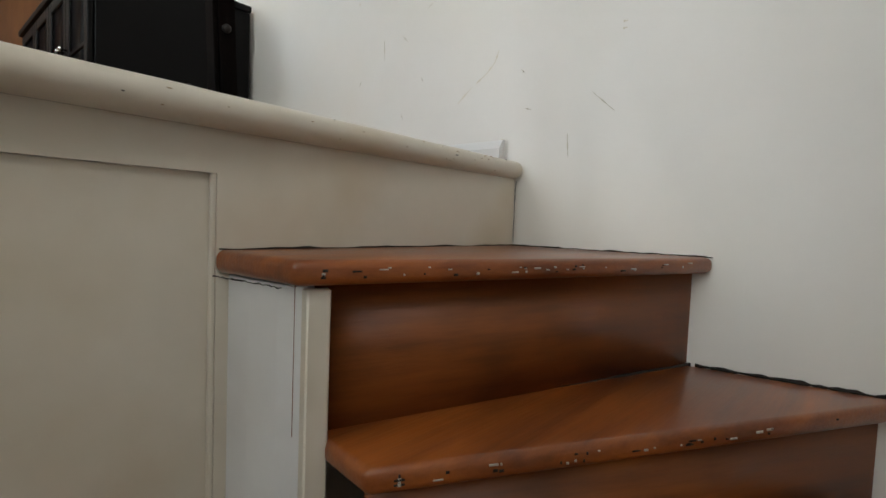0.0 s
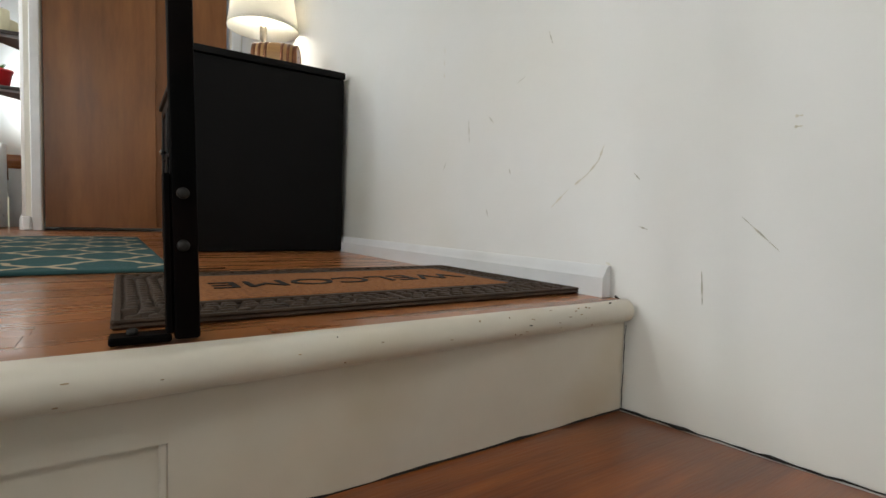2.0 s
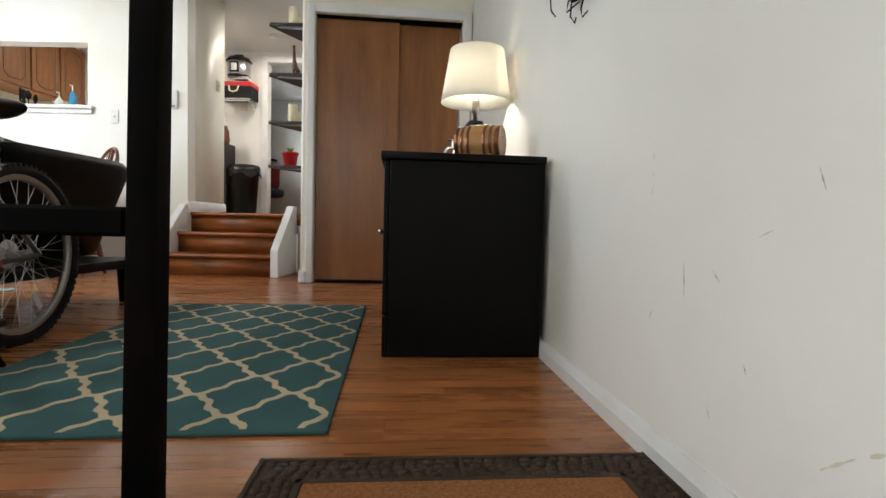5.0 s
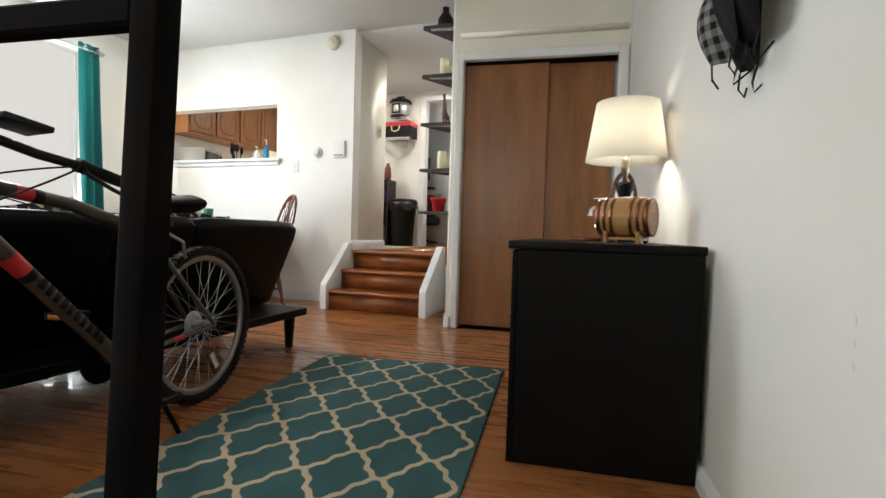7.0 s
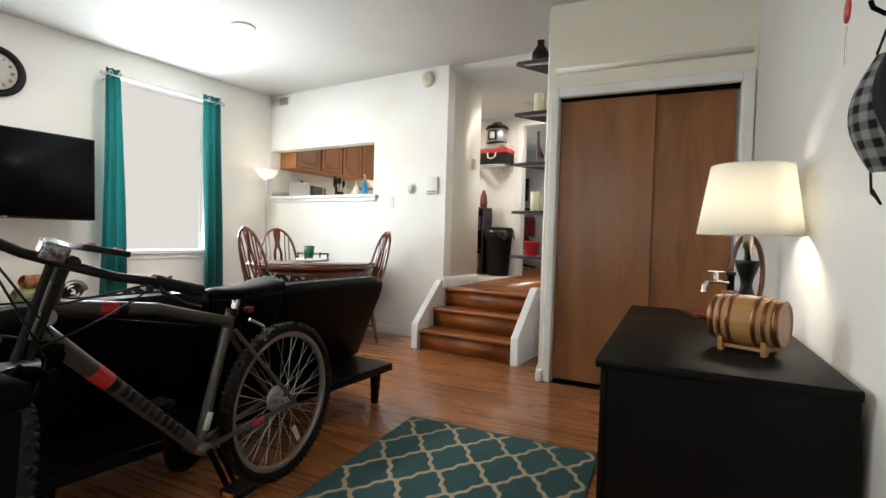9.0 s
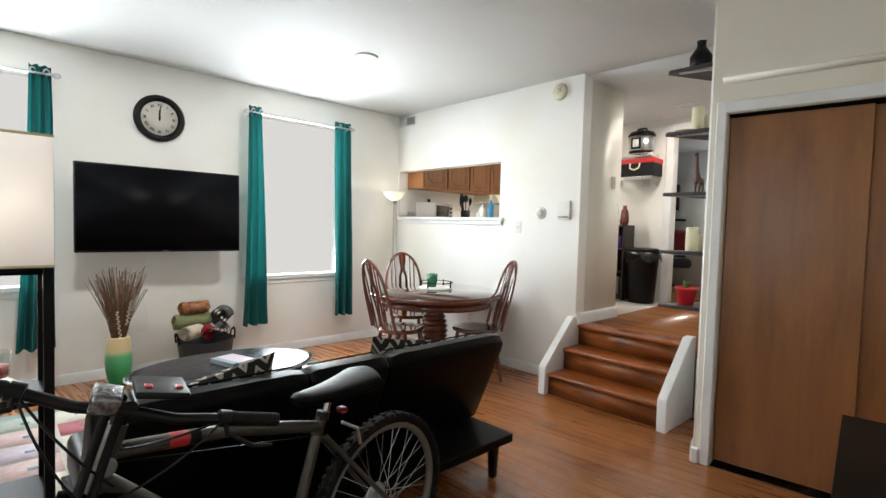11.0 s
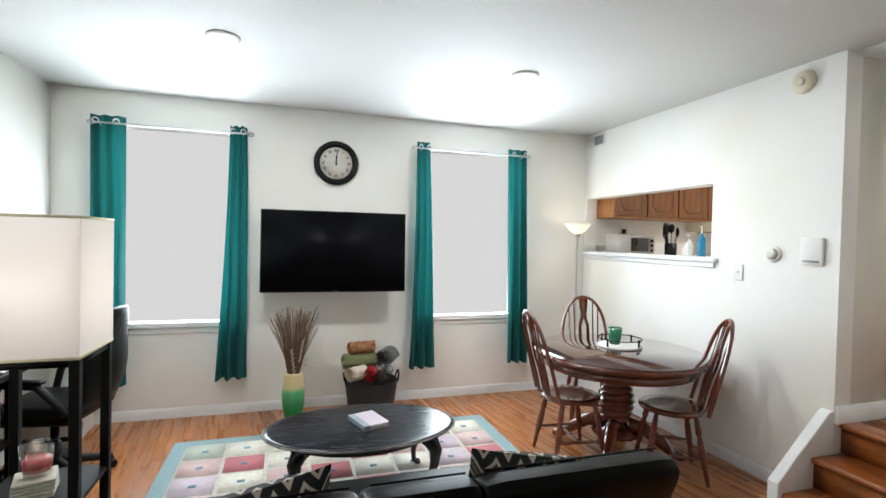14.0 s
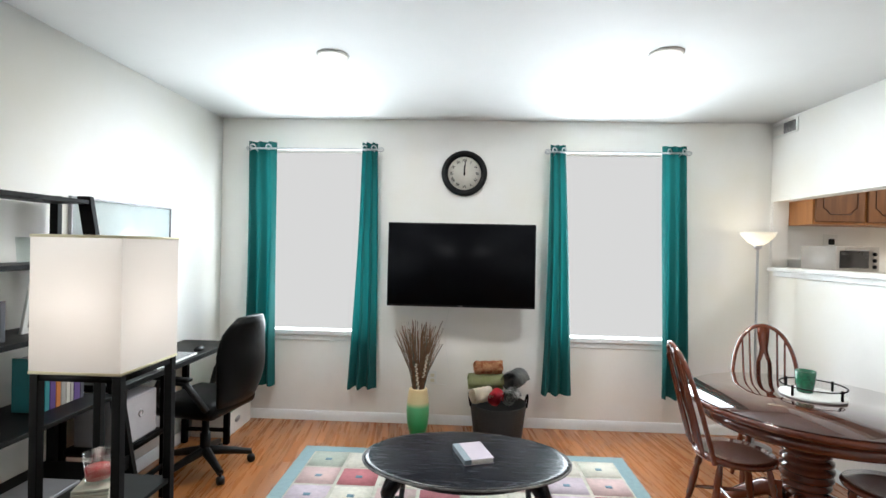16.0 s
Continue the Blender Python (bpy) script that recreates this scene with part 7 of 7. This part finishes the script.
# ---- kitchen seen through the hatch ----
kx0 = KX - 0.14
def wall_cabinet(x0, x1):
    c = thing("wall_cabinet", pose(x0, WY, 1.815), "oak wall cabinet with a routed door panel", "cabinet", "kitchen wall cabinets")
    w = x1 - x0
    # Body wears the lit oak colour, brighter than its door.
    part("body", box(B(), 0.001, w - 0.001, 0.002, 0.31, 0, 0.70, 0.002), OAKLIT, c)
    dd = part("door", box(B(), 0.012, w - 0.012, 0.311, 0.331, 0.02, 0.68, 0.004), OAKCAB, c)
    gr = B()
    x, X, z, Z, r = 0.07, w - 0.07, 0.08, 0.62, 0.05
    loop = [(x + r, z), (X - r, z), (X - r * 0.6, z + r * 0.6), (X, z + r), (X, Z - r), (X - r, Z), (x + r, Z), (x, Z - r), (x, z + r), (x + r * 0.6, z + r * 0.6)]
    tube(gr, [(a, 0.331, b) for a, b in loop], 0.005, 6, True)
    part("moulding", gr, mat("dark_moulding", (0.07, 0.025, 0.01), 0.4) if "dark_moulding" not in bpy.data.materials else bpy.data.materials["dark_moulding"], dd)


for i in range(4):
    x1 = kx0 + 0.004 - 0.40 * i
    wall_cabinet(x1 - 0.40, x1)
hood = thing("range_hood", pose(-6.04, WY, 1.70), "cream enamel range hood below the wall cabinets", "range hood")
part("shell", prism(B(), ccw([(0.002, 0.0), (0.46, 0.0), (0.46, 0.05), (0.40, 0.113), (0.002, 0.113)]), -0.19, 0.19, 0.003, Matrix(((0, 0, 1, 0), (1, 0, 0, 0), (0, 1, 0, 0), (0, 0, 0, 1)))), IVORY, hood)
part("filter", box(B(), -0.15, 0.15, 0.10, 0.40, -0.006, -0.0005, 0.001), GREYM, hood)
ct = thing("kitchen_counter", pose(-5.6, WY, 0.534), "pale kitchen counter with oak base units", "counter")
part("worktop", box(B(), -0.95, 0.975, 0.002, 0.62, 0.86, 0.90, 0.006), WHITEP, ct)
part("base_unit", box(B(), -0.94, 0.97, 0.002, 0.58, 0.0, 0.859, 0.002), OAKCAB, ct)
part("backsplash", box(B(), -0.95, 0.975, 0.002, 0.022, 0.901, 1.0, 0.002), WHITEP, ct)
hw = thing("outlet_plate", pose(-4.98, WY + 0.001, 1.63), "white outlet plate above the counter", "outlet")
part("plate", box(B(), -0.06, 0.06, 0.0, 0.006, 0, 0.12, 0.002), WHITEP, hw)
part("socket", box(B(), -0.02, 0.02, 0.006, 0.03, 0.03, 0.08, 0.004), BLACKP, hw)
to = thing("toaster_oven", pose(-4.87, -4.35, 1.435, 0, 0, 18), "steel toaster oven on the counter", "toaster oven")
part("case", box(B(), -0.23, 0.23, -0.14, 0.14, 0.012, 0.21, 0.01, None, 2), mat("toaster_enamel", (0.40, 0.37, 0.34), 0.35, metal=0.2, var=0.06), to)
part("door", box(B(), -0.10, 0.20, 0.141, 0.15, 0.04, 0.175, 0.003), mat("dark_oven_glass", (0.03, 0.028, 0.027), 0.15, bump=0.0, var=0.3), to)
part("door_pull", tube(B(), [(-0.07, 0.165, 0.18), (0.17, 0.165, 0.18)], 0.006, 8), STEEL, to)
for z in (0.05, 0.10, 0.15):
    part("knob", lathe(B(), [(0.016, 0), (0.014, 0.015)], 16, pose(-0.165, 0.141, z, -90, 0, 0)), BLACKP, to)
ho = thing("utensil_holder", pose(-5.12, -4.05, 1.435), "black utensil crock full of dark kitchen tools", "utensil holder")
part("crock", lathe(B(), [(0.05, 0), (0.055, 0.005), (0.058, 0.13), (0.054, 0.13), (0.05, 0.01)], 24, cap=False), BLACKP, ho)
rng = random.Random(5)
for i in range(7):
    a, tl_ = rng.uniform(0, 6.28), rng.uniform(0.24, 0.32)
    bm = tube(B(), [(0.02 * math.cos(a), 0.02 * math.sin(a), 0.02), (0.06 * math.cos(a), 0.06 * math.sin(a), tl_ * 0.8)], 0.005, 6)
    lathe(bm, [(0.004, -0.05), (0.026, -0.02), (0.03, 0.015), (0.016, 0.045), (0.003, 0.05)], 12, pose(0.068 * math.cos(a), 0.068 * math.sin(a), tl_ * 0.92, 0, 0, math.degrees(a)), 0.35, 1.0)
    part("utensil", bm, BLACKP, ho)
blue = mat("blue_soap", (0.02, 0.22, 0.42), 0.15, bump=0.0)
for nm, x, y, hh, mm, lb in (("soap_bottle", -4.74, -3.29, 0.27, blue, "tall bottle of blue dish soap with a pump"), ("soap_bottle", -4.74, -3.42, 0.20, WHITEP, "white soap pump bottle"), ("pump_bottle", -4.80, -3.52, 0.13, WHITEP, "short white pump bottle")):
    b_ = thing(nm, pose(x, y, 1.435), lb, "bottle", "bottles by the hatch")
    part("bottle", lathe(B(), [(0.028, 0), (0.032, 0.006), (0.032, hh * 0.62), (0.012, hh * 0.75), (0.012, hh * 0.8)], 20), mm, b_)
    part("pump", tube(B(), [(0, 0, hh * 0.8), (0, 0, hh), (0.03, 0, hh - 0.004)], 0.005, 8), WHITEP, b_)
side_ct = thing("sink_counter", pose(KX - 0.14, -3.2, 0.534), "pale sink counter behind the hatch wall", "counter")
part("worktop", box(B(), -0.45, -0.002, -0.78, 1.02, 0.86, 0.90, 0.006), WHITEP, side_ct)
part("base_unit", box(B(), -0.43, -0.004, -0.77, 1.0, 0.0, 0.859, 0.002), OAKCAB, side_ct)

# ---- hall ----
HX = -6.55
tc_ = thing("trash_can", pose(-6.33, -2.32, 0.535), "black plastic trash can with a bag folded over the rim", "trash can")
part("bin", lathe(B(), [(0.12, 0.0), (0.13, 0.006), (0.165, 0.56), (0.172, 0.565), (0.172, 0.585), (0.16, 0.585), (0.155, 0.56)], 28, None, 1.0, 1.1, cap=False), BLACKP, tc_)
bm = B()
seg = 56
rows = []
rng = random.Random(8)
for k, (r, z) in enumerate(((0.150, 0.55), (0.166, 0.592), (0.180, 0.598), (0.184, 0.56), (0.186, 0.50))):
    rows.append([bm.verts.new(((r + (0.006 * math.sin(9 * j) if k > 1 else 0)) * math.cos(2 * math.pi * j / seg), 1.1 * (r + (0.006 * math.sin(9 * j) if k > 1 else 0)) * math.sin(2 * math.pi * j / seg), z + (0.025 * math.sin(5 * 2 * math.pi * j / seg + 1) * (k == 4)))) for j in range(seg)])
for a, b in zip(rows, rows[1:]):
    for j in range(seg):
        bm.faces.new((a[j], a[(j + 1) % seg], b[(j + 1) % seg], b[j]))
part("bag", bm, mat("bin_bag", (0.01, 0.01, 0.011), 0.25, var=0.2, bump=0.4, bscale=40), tc_, "glossy black bin bag")
part("lid", lathe(B(), [(0.15, 0.60), (0.172, 0.60), (0.172, 0.62), (0.14, 0.635)], 28, pose(0, 0, 0), 1.0, 1.1), BLACKP, tc_)

su = thing("pantry_shelf", pose(-6.40, -2.68, 0.535), "dark brown pantry shelf with jars and packets", "shelf unit")
DK = mat("dark_brown_laminate", (0.030, 0.022, 0.020), 0.5, var=0.15)
for y in (-0.15, 0.132):
    part("side", box(B(), -0.13, 0.13, y, y + 0.018, 0, 0.90, 0.002), DK, su)
for z in (0.04, 0.32, 0.60, 0.882):
    part("shelf", box(B(), -0.128, 0.128, -0.1315, 0.1315, z, z + 0.018), DK, su)
part("back", box(B(), -0.13, -0.124, -0.1315, 0.1315, 0.06, 0.88), DK, su)
for i, (y, z, h, c) in enumerate(((-0.06, 0.059, 0.12, (0.35, 0.35, 0.34)), (0.05, 0.059, 0.12, (0.35, 0.35, 0.34)), (-0.06, 0.181, 0.09, (0.35, 0.35, 0.34)), (0.05, 0.181, 0.09, (0.4, 0.38, 0.36)), (0.0, 0.34, 0.17, (0.45, 0.10, 0.02)), (-0.08, 0.34, 0.10, (0.3, 0.12, 0.05)), (-0.02, 0.62, 0.10, (0.4, 0.03, 0.05)), (0.06, 0.62, 0.15, (0.10, 0.04, 0.25)))):
    j = thing("pantry_tin", pose(-6.34, -2.68 + y, 0.535 + z), "tin or packet on the pantry shelf", "tin", "tins on the pantry shelf")
    part("can", lathe(B(), [(0.036, 0), (0.038, 0.003), (0.038, h - 0.004), (0.036, h)], 18), mat("tin_colour_%s" % "abcdefgh"[i], c, 0.35, metal=0.6 if i < 4 else 0.0), j)
bg = thing("snack_bag", pose(-6.36, -2.58, 1.436), "standing brown snack bag on the pantry shelf", "packet")
part("bag", lathe(B(), [(0.045, 0), (0.055, 0.05), (0.045, 0.16), (0.02, 0.21), (0.03, 0.23)], 16, None, 0.6, 1.0), mat("brown_foil", (0.16, 0.05, 0.035), 0.3, var=0.3, scale=20), bg)
cn = thing("green_can", pose(-6.36, -2.72, 1.436), "pale green can on the pantry shelf", "can")
part("can", lathe(B(), [(0.032, 0), (0.034, 0.003), (0.034, 0.11), (0.032, 0.113)], 18), mat("pale_green", (0.40, 0.48, 0.34), 0.4), cn)


def wire_shelf(z):
    w = thing("wire_wall_shelf", pose(HX + 0.003, -2.52, z), "white wire wall shelf on brackets", "shelf", "wire wall shelves")
    bm = B()
    for i in range(14):
        y = -0.28 + 0.56 * i / 13
        tube(bm, [(0.0, y, 0), (0.27, y, 0), (0.275, y, -0.03)], 0.003, 5)
    for x, zz in ((0.01, -0.004), (0.14, -0.004), (0.27, -0.004), (0.275, -0.03)):
        tube(bm, [(x, -0.29, zz), (x, 0.29, zz)], 0.004, 5)
    part("grid", bm, WHITEP, w)
    for y in (-0.24, 0.24):
        part("bracket", prism(B(), ccw([(0, -0.10), (0, -0.008), (0.25, -0.008), (0.25, -0.014)]), y - 0.003, y + 0.003, 0, Matrix(((1, 0, 0, 0), (0, 0, 1, 0), (0, 1, 0, 0), (0, 0, 0, 1)))), WHITEP, w)


wire_shelf(2.27)
wire_shelf(2.00)
ck = thing("pressure_cooker", pose(-6.38, -2.42, 2.2745), "steel electric pressure cooker with a black lid", "cooker")
part("pot", lathe(B(), [(0.13, 0.02), (0.142, 0.03), (0.142, 0.19), (0.135, 0.195)], 36), STEEL, ck)
part("base", lathe(B(), [(0.12, 0.0), (0.138, 0.004), (0.138, 0.03)], 36), BLACKP, ck)
part("lid", lathe(B(), [(0.15, 0.195), (0.155, 0.21), (0.13, 0.245), (0.06, 0.265), (0.02, 0.27)], 36), BLACKP, ck)
part("lid_grip", tube(B(), [(0, -0.06, 0.262), (0, -0.05, 0.29), (0, 0.05, 0.29), (0, 0.06, 0.262)], 0.010, 8), BLACKP, ck)
part("control_panel", box(B(), 0.13, 0.15, -0.06, 0.06, 0.04, 0.17, 0.006), BLACKP, ck)
part("display", box(B(), 0.1505, 0.152, -0.035, 0.035, 0.06, 0.15), WHITEP, ck)
co = thing("soft_cooler_bin", pose(-6.40, -2.44, 2.0045), "black fabric bin with a red band and rope grip", "bin")
part("body", box(B(), -0.12, 0.12, -0.22, 0.22, 0, 0.15, 0.008), CLOTHB, co)
part("band", box(B(), -0.122, 0.122, -0.222, 0.222, 0.1505, 0.205, 0.004), RED, co, "red band")
part("rope", tube(B(), [(0.125, -0.06, 0.15), (0.14, -0.05, 0.09), (0.145, 0.0, 0.07), (0.14, 0.05, 0.09), (0.125, 0.06, 0.15)], 0.009, 8), CANDLE, co)
ol = thing("wall_outlet", pose(HX + 0.001, -2.42, 1.90), "ivory wall outlet under the wire shelf", "outlet", "wall outlets")
part("plate", box(B(), 0, 0.006, -0.05, 0.05, 0, 0.115, 0.003), IVORY, ol)
part("socket", box(B(), 0.006, 0.02, -0.02, 0.02, 0.03, 0.08, 0.003), IVORY, ol)
df = tagged(new("door_2"), "white painted door casing to the bedroom", "door", kind="structure")
df.matrix_world = pose(HX, 0, 0.535)
bm = B()
box(bm, 0.001, 0.02, -2.195, -2.112, 0, 2.08, 0.003)
box(bm, 0.001, 0.02, -1.218, -1.135, 0, 2.08, 0.003)
box(bm, 0.001, 0.02, -2.112, -1.218, 1.998, 2.08, 0.003)
part("casing", bm, TRIM, df)
# bedroom glimpse
bt = thing("bedroom_television", pose(-9.04, -3.36, 1.73), "black wall television in the bedroom", "television")
part("panel", box(B(), 0.002, 0.05, -0.36, 0.36, 0.0, 0.42, 0.005), BLACKP, bt)
part("screen", box(B(), 0.0505, 0.052, -0.35, 0.35, 0.012, 0.408), SCREEN, bt)
ws = thing("wall_shelf", pose(-9.04, -3.13, 1.555), "small black wall shelf in the bedroom", "shelf")
part("board", box(B(), 0.002, 0.18, -0.25, 0.25, 0, 0.03, 0.002), BLACKW, ws)
rc = thing("accent_chair", pose(-8.15, -2.74, 0.535, 0, 0, -60), "grey swivel chair with a dark red throw over it", "chair")
part("seat", box(B(), -0.25, 0.25, -0.25, 0.25, 0.32, 0.46, 0.05, None, 3), GREYC, rc)
part("backrest", box(B(), -0.24, 0.24, -0.30, -0.20, 0.42, 0.85, 0.04, None, 3), GREYC, rc)
part("throw", box(B(), -0.255, 0.255, -0.32, -0.18, 0.50, 0.87, 0.05, None, 3), mat("dark_red_throw", (0.16, 0.012, 0.02), 0.95, var=0.2, bump=0.5, bscale=80), rc, "dark red throw")
part("column", tube(B(), [(0, 0, 0.05), (0, 0, 0.32)], 0.025, 10), BLACKP, rc)
for a in range(0, 360, 72):
    part("base_arm", tube(B(), [(0, 0, 0.06), (0.26 * math.cos(radians(a)), 0.26 * math.sin(radians(a)), 0.015)], 0.015, 8), BLACKP, rc)

# corner shelves beside the short stairs
SH_Y = -0.827
for z in (0.90, 1.24, 1.605, 1.985, 2.37):
    c = thing("corner_shelf", pose(-3.89, SH_Y, z), "dark brown triangular floating shelf on the wall", "shelf", "floating corner shelves")
    bm = B()
    prism(bm, ccw([(0.0, 0.0), (0.0, -0.25), (-0.03, -0.27), (-0.50, -0.02), (-0.50, 0.0)]), -0.02, 0.0, 0.002)
    part("board", bm, DK, c)
    part("bracket", prism(B(), ccw([(-0.02, -0.004), (-0.02, -0.20), (-0.05, -0.20), (-0.085, -0.004)]), -0.026, -0.0205), GREYM, c, "pale metal bracket plate")
    part("bracket", prism(B(), ccw([(-0.34, -0.004), (-0.34, -0.06), (-0.40, -0.03), (-0.40, -0.004)]), -0.026, -0.0205), GREYM, c, "pale metal bracket plate")
pp = thing("red_plant_pot", pose(-3.985, -0.945, 0.9005), "red pot with a small succulent on a corner shelf", "plant pot")
part("pot", lathe(B(), [(0.042, 0), (0.045, 0.004), (0.060, 0.095), (0.066, 0.096), (0.066, 0.112), (0.058, 0.112), (0.05, 0.06)], 26, cap=False), RED, pp)
part("soil", lathe(B(), [(0.05, 0.09), (0.056, 0.098)], 20), RUBBER, pp)
bm = B()
for a in range(0, 360, 60):
    tube(bm, [(0, 0, 0.095), (0.012 * math.cos(radians(a)), 0.012 * math.sin(radians(a)), 0.13), (0.03 * math.cos(radians(a)), 0.03 * math.sin(radians(a)), 0.15)], [0.006, 0.007, 0.001], 6)
part("succulent", bm, GREEN, pp)
gf = thing("carved_giraffe", pose(-4.06, -0.93, 1.6055), "carved dark wood giraffe figurine on a corner shelf", "figurine")
bm = B()
tube(bm, [(-0.03, 0, 0.08), (0.03, 0, 0.09), (0.045, 0, 0.14), (0.05, 0, 0.22), (0.055, 0, 0.245), (0.075, 0, 0.235)], [0.022, 0.024, 0.014, 0.009, 0.012, 0.006], 10)
for x in (-0.03, 0.025):
    for y in (-0.012, 0.012):
        tube(bm, [(x, y, 0.08), (x, y, 0.0)], [0.009, 0.006], 8)
gfo = part("figure", bm, mat("dark_carved_wood", (0.05, 0.018, 0.010), 0.45, scale=30, second=(0.14, 0.06, 0.025)), gf)
for z in (1.2405, 1.9855):
    for x, y, h in ((-3.99, -0.93, 0.15), (-4.08, -0.91, 0.11)):
        k = thing("pillar_candle", pose(x, y, z), "cream pillar candle on a corner shelf", "candle", "pillar candles")
        part("wax", lathe(B(), [(0.034, 0), (0.036, 0.003), (0.036, h - 0.004), (0.033, h)], 20), CANDLE, k)
        part("wick", tube(B(), [(0, 0, h), (0, 0, h + 0.012)], 0.0012, 5), BLACKP, k)
jg = thing("black_jug", pose(-4.03, -0.945, 2.3705), "black ceramic jug on the top corner shelf", "jug")
part("body", lathe(B(), [(0.045, 0), (0.062, 0.03), (0.064, 0.09), (0.04, 0.13), (0.026, 0.15), (0.026, 0.18), (0.03, 0.185)], 26), BLACKP, jg)

# ---- floor strips: laid in the entry's direction ----
PW = 0.057
unit = B()
box(unit, 0.0003, PW - 0.0003, 0.0003, 0.9997, -0.012, 0.0)
um = bpy.data.meshes.new("floor_strip")
unit.to_mesh(um)
unit.free()
um.materials.append(FLOORW)
inv = ENTRY.inverted()
cor = [inv @ Vector((x, y, 0)) for x, y in ((-0.5, 0.85), (-4.1, 0.46), (-4.1, -0.80), (-4.6, -0.80), (-4.6, -2.1), (-4.48, -2.1), (-4.48, WY), (DX, WY), (DX, -1.52), (-0.24, -1.53))]
poly = [(c.x, c.y) for c in cor]
rng = random.Random(11)
joined_v, joined_f, count = [], [], 0
x = 0.006 - PW * 26
while x < 5.2:
    xm = x + PW / 2
    ys = []
    for (ax, ay), (bx, by) in zip(poly, poly[1:] + poly[:1]):
        if (ax - xm) * (bx - xm) < 0:
            ys.append(ay + (by - ay) * (xm - ax) / (bx - ax))
    ys.sort()
    for y0, y1 in zip(ys[0::2], ys[1::2]):
        y = y0
        first = True
        while y < y1 - 0.02:
            L = rng.uniform(0.5, 1.5) * (rng.uniform(0.3, 1.0) if first else 1)
            e = min(y + L, y1)
            if y1 - e < 0.15:
                e = y1
            if 0 <= x < 2.2 and y < 2.6 and count < 290:
                ob = new("floor_strip", um)
                ob.parent = FLOOR
                ob.matrix_world = ENTRY @ pose(x, y, 0) @ Matrix.Diagonal((1, e - y, 1, 1))
                count += 1
            else:
                b0 = len(joined_v)
                for px_, py_, pz_ in ((x + 0.0003, y + 0.0005, -0.012), (x + PW - 0.0003, y + 0.0005, -0.012), (x + PW - 0.0003, e - 0.0005, -0.012), (x + 0.0003, e - 0.0005, -0.012), (x + 0.0003, y + 0.0005, 0), (x + PW - 0.0003, y + 0.0005, 0), (x + PW - 0.0003, e - 0.0005, 0), (x + 0.0003, e - 0.0005, 0)):
                    joined_v.append((px_, py_, pz_))
                joined_f += [tuple(b0 + i for i in q) for q in ((4, 5, 6, 7), (0, 1, 5, 4), (1, 2, 6, 5), (2, 3, 7, 6), (3, 0, 4, 7))]
            y = e
            first = False
    x += PW
jm = bpy.data.meshes.new("floor_strips")
jm.from_pydata(joined_v, [], joined_f)
FLOORJ = FLOORW.copy()
FLOORJ.name = "oak_floor_joined"
fn, fl_ = FLOORJ.node_tree.nodes, FLOORJ.node_tree.links
geo = fn.new("ShaderNodeNewGeometry")
for link in list(fl_):
    if link.from_node.type == "OBJECT_INFO":
        tgt = link.to_socket
        fl_.remove(link)
        fl_.new(geo.outputs["Random Per Island"], tgt)
jm.materials.append(FLOORJ)
fj = new("floor_strips", jm)
fj.parent = FLOOR
fj.matrix_world = ENTRY
tagged(fj, kind="stuff")
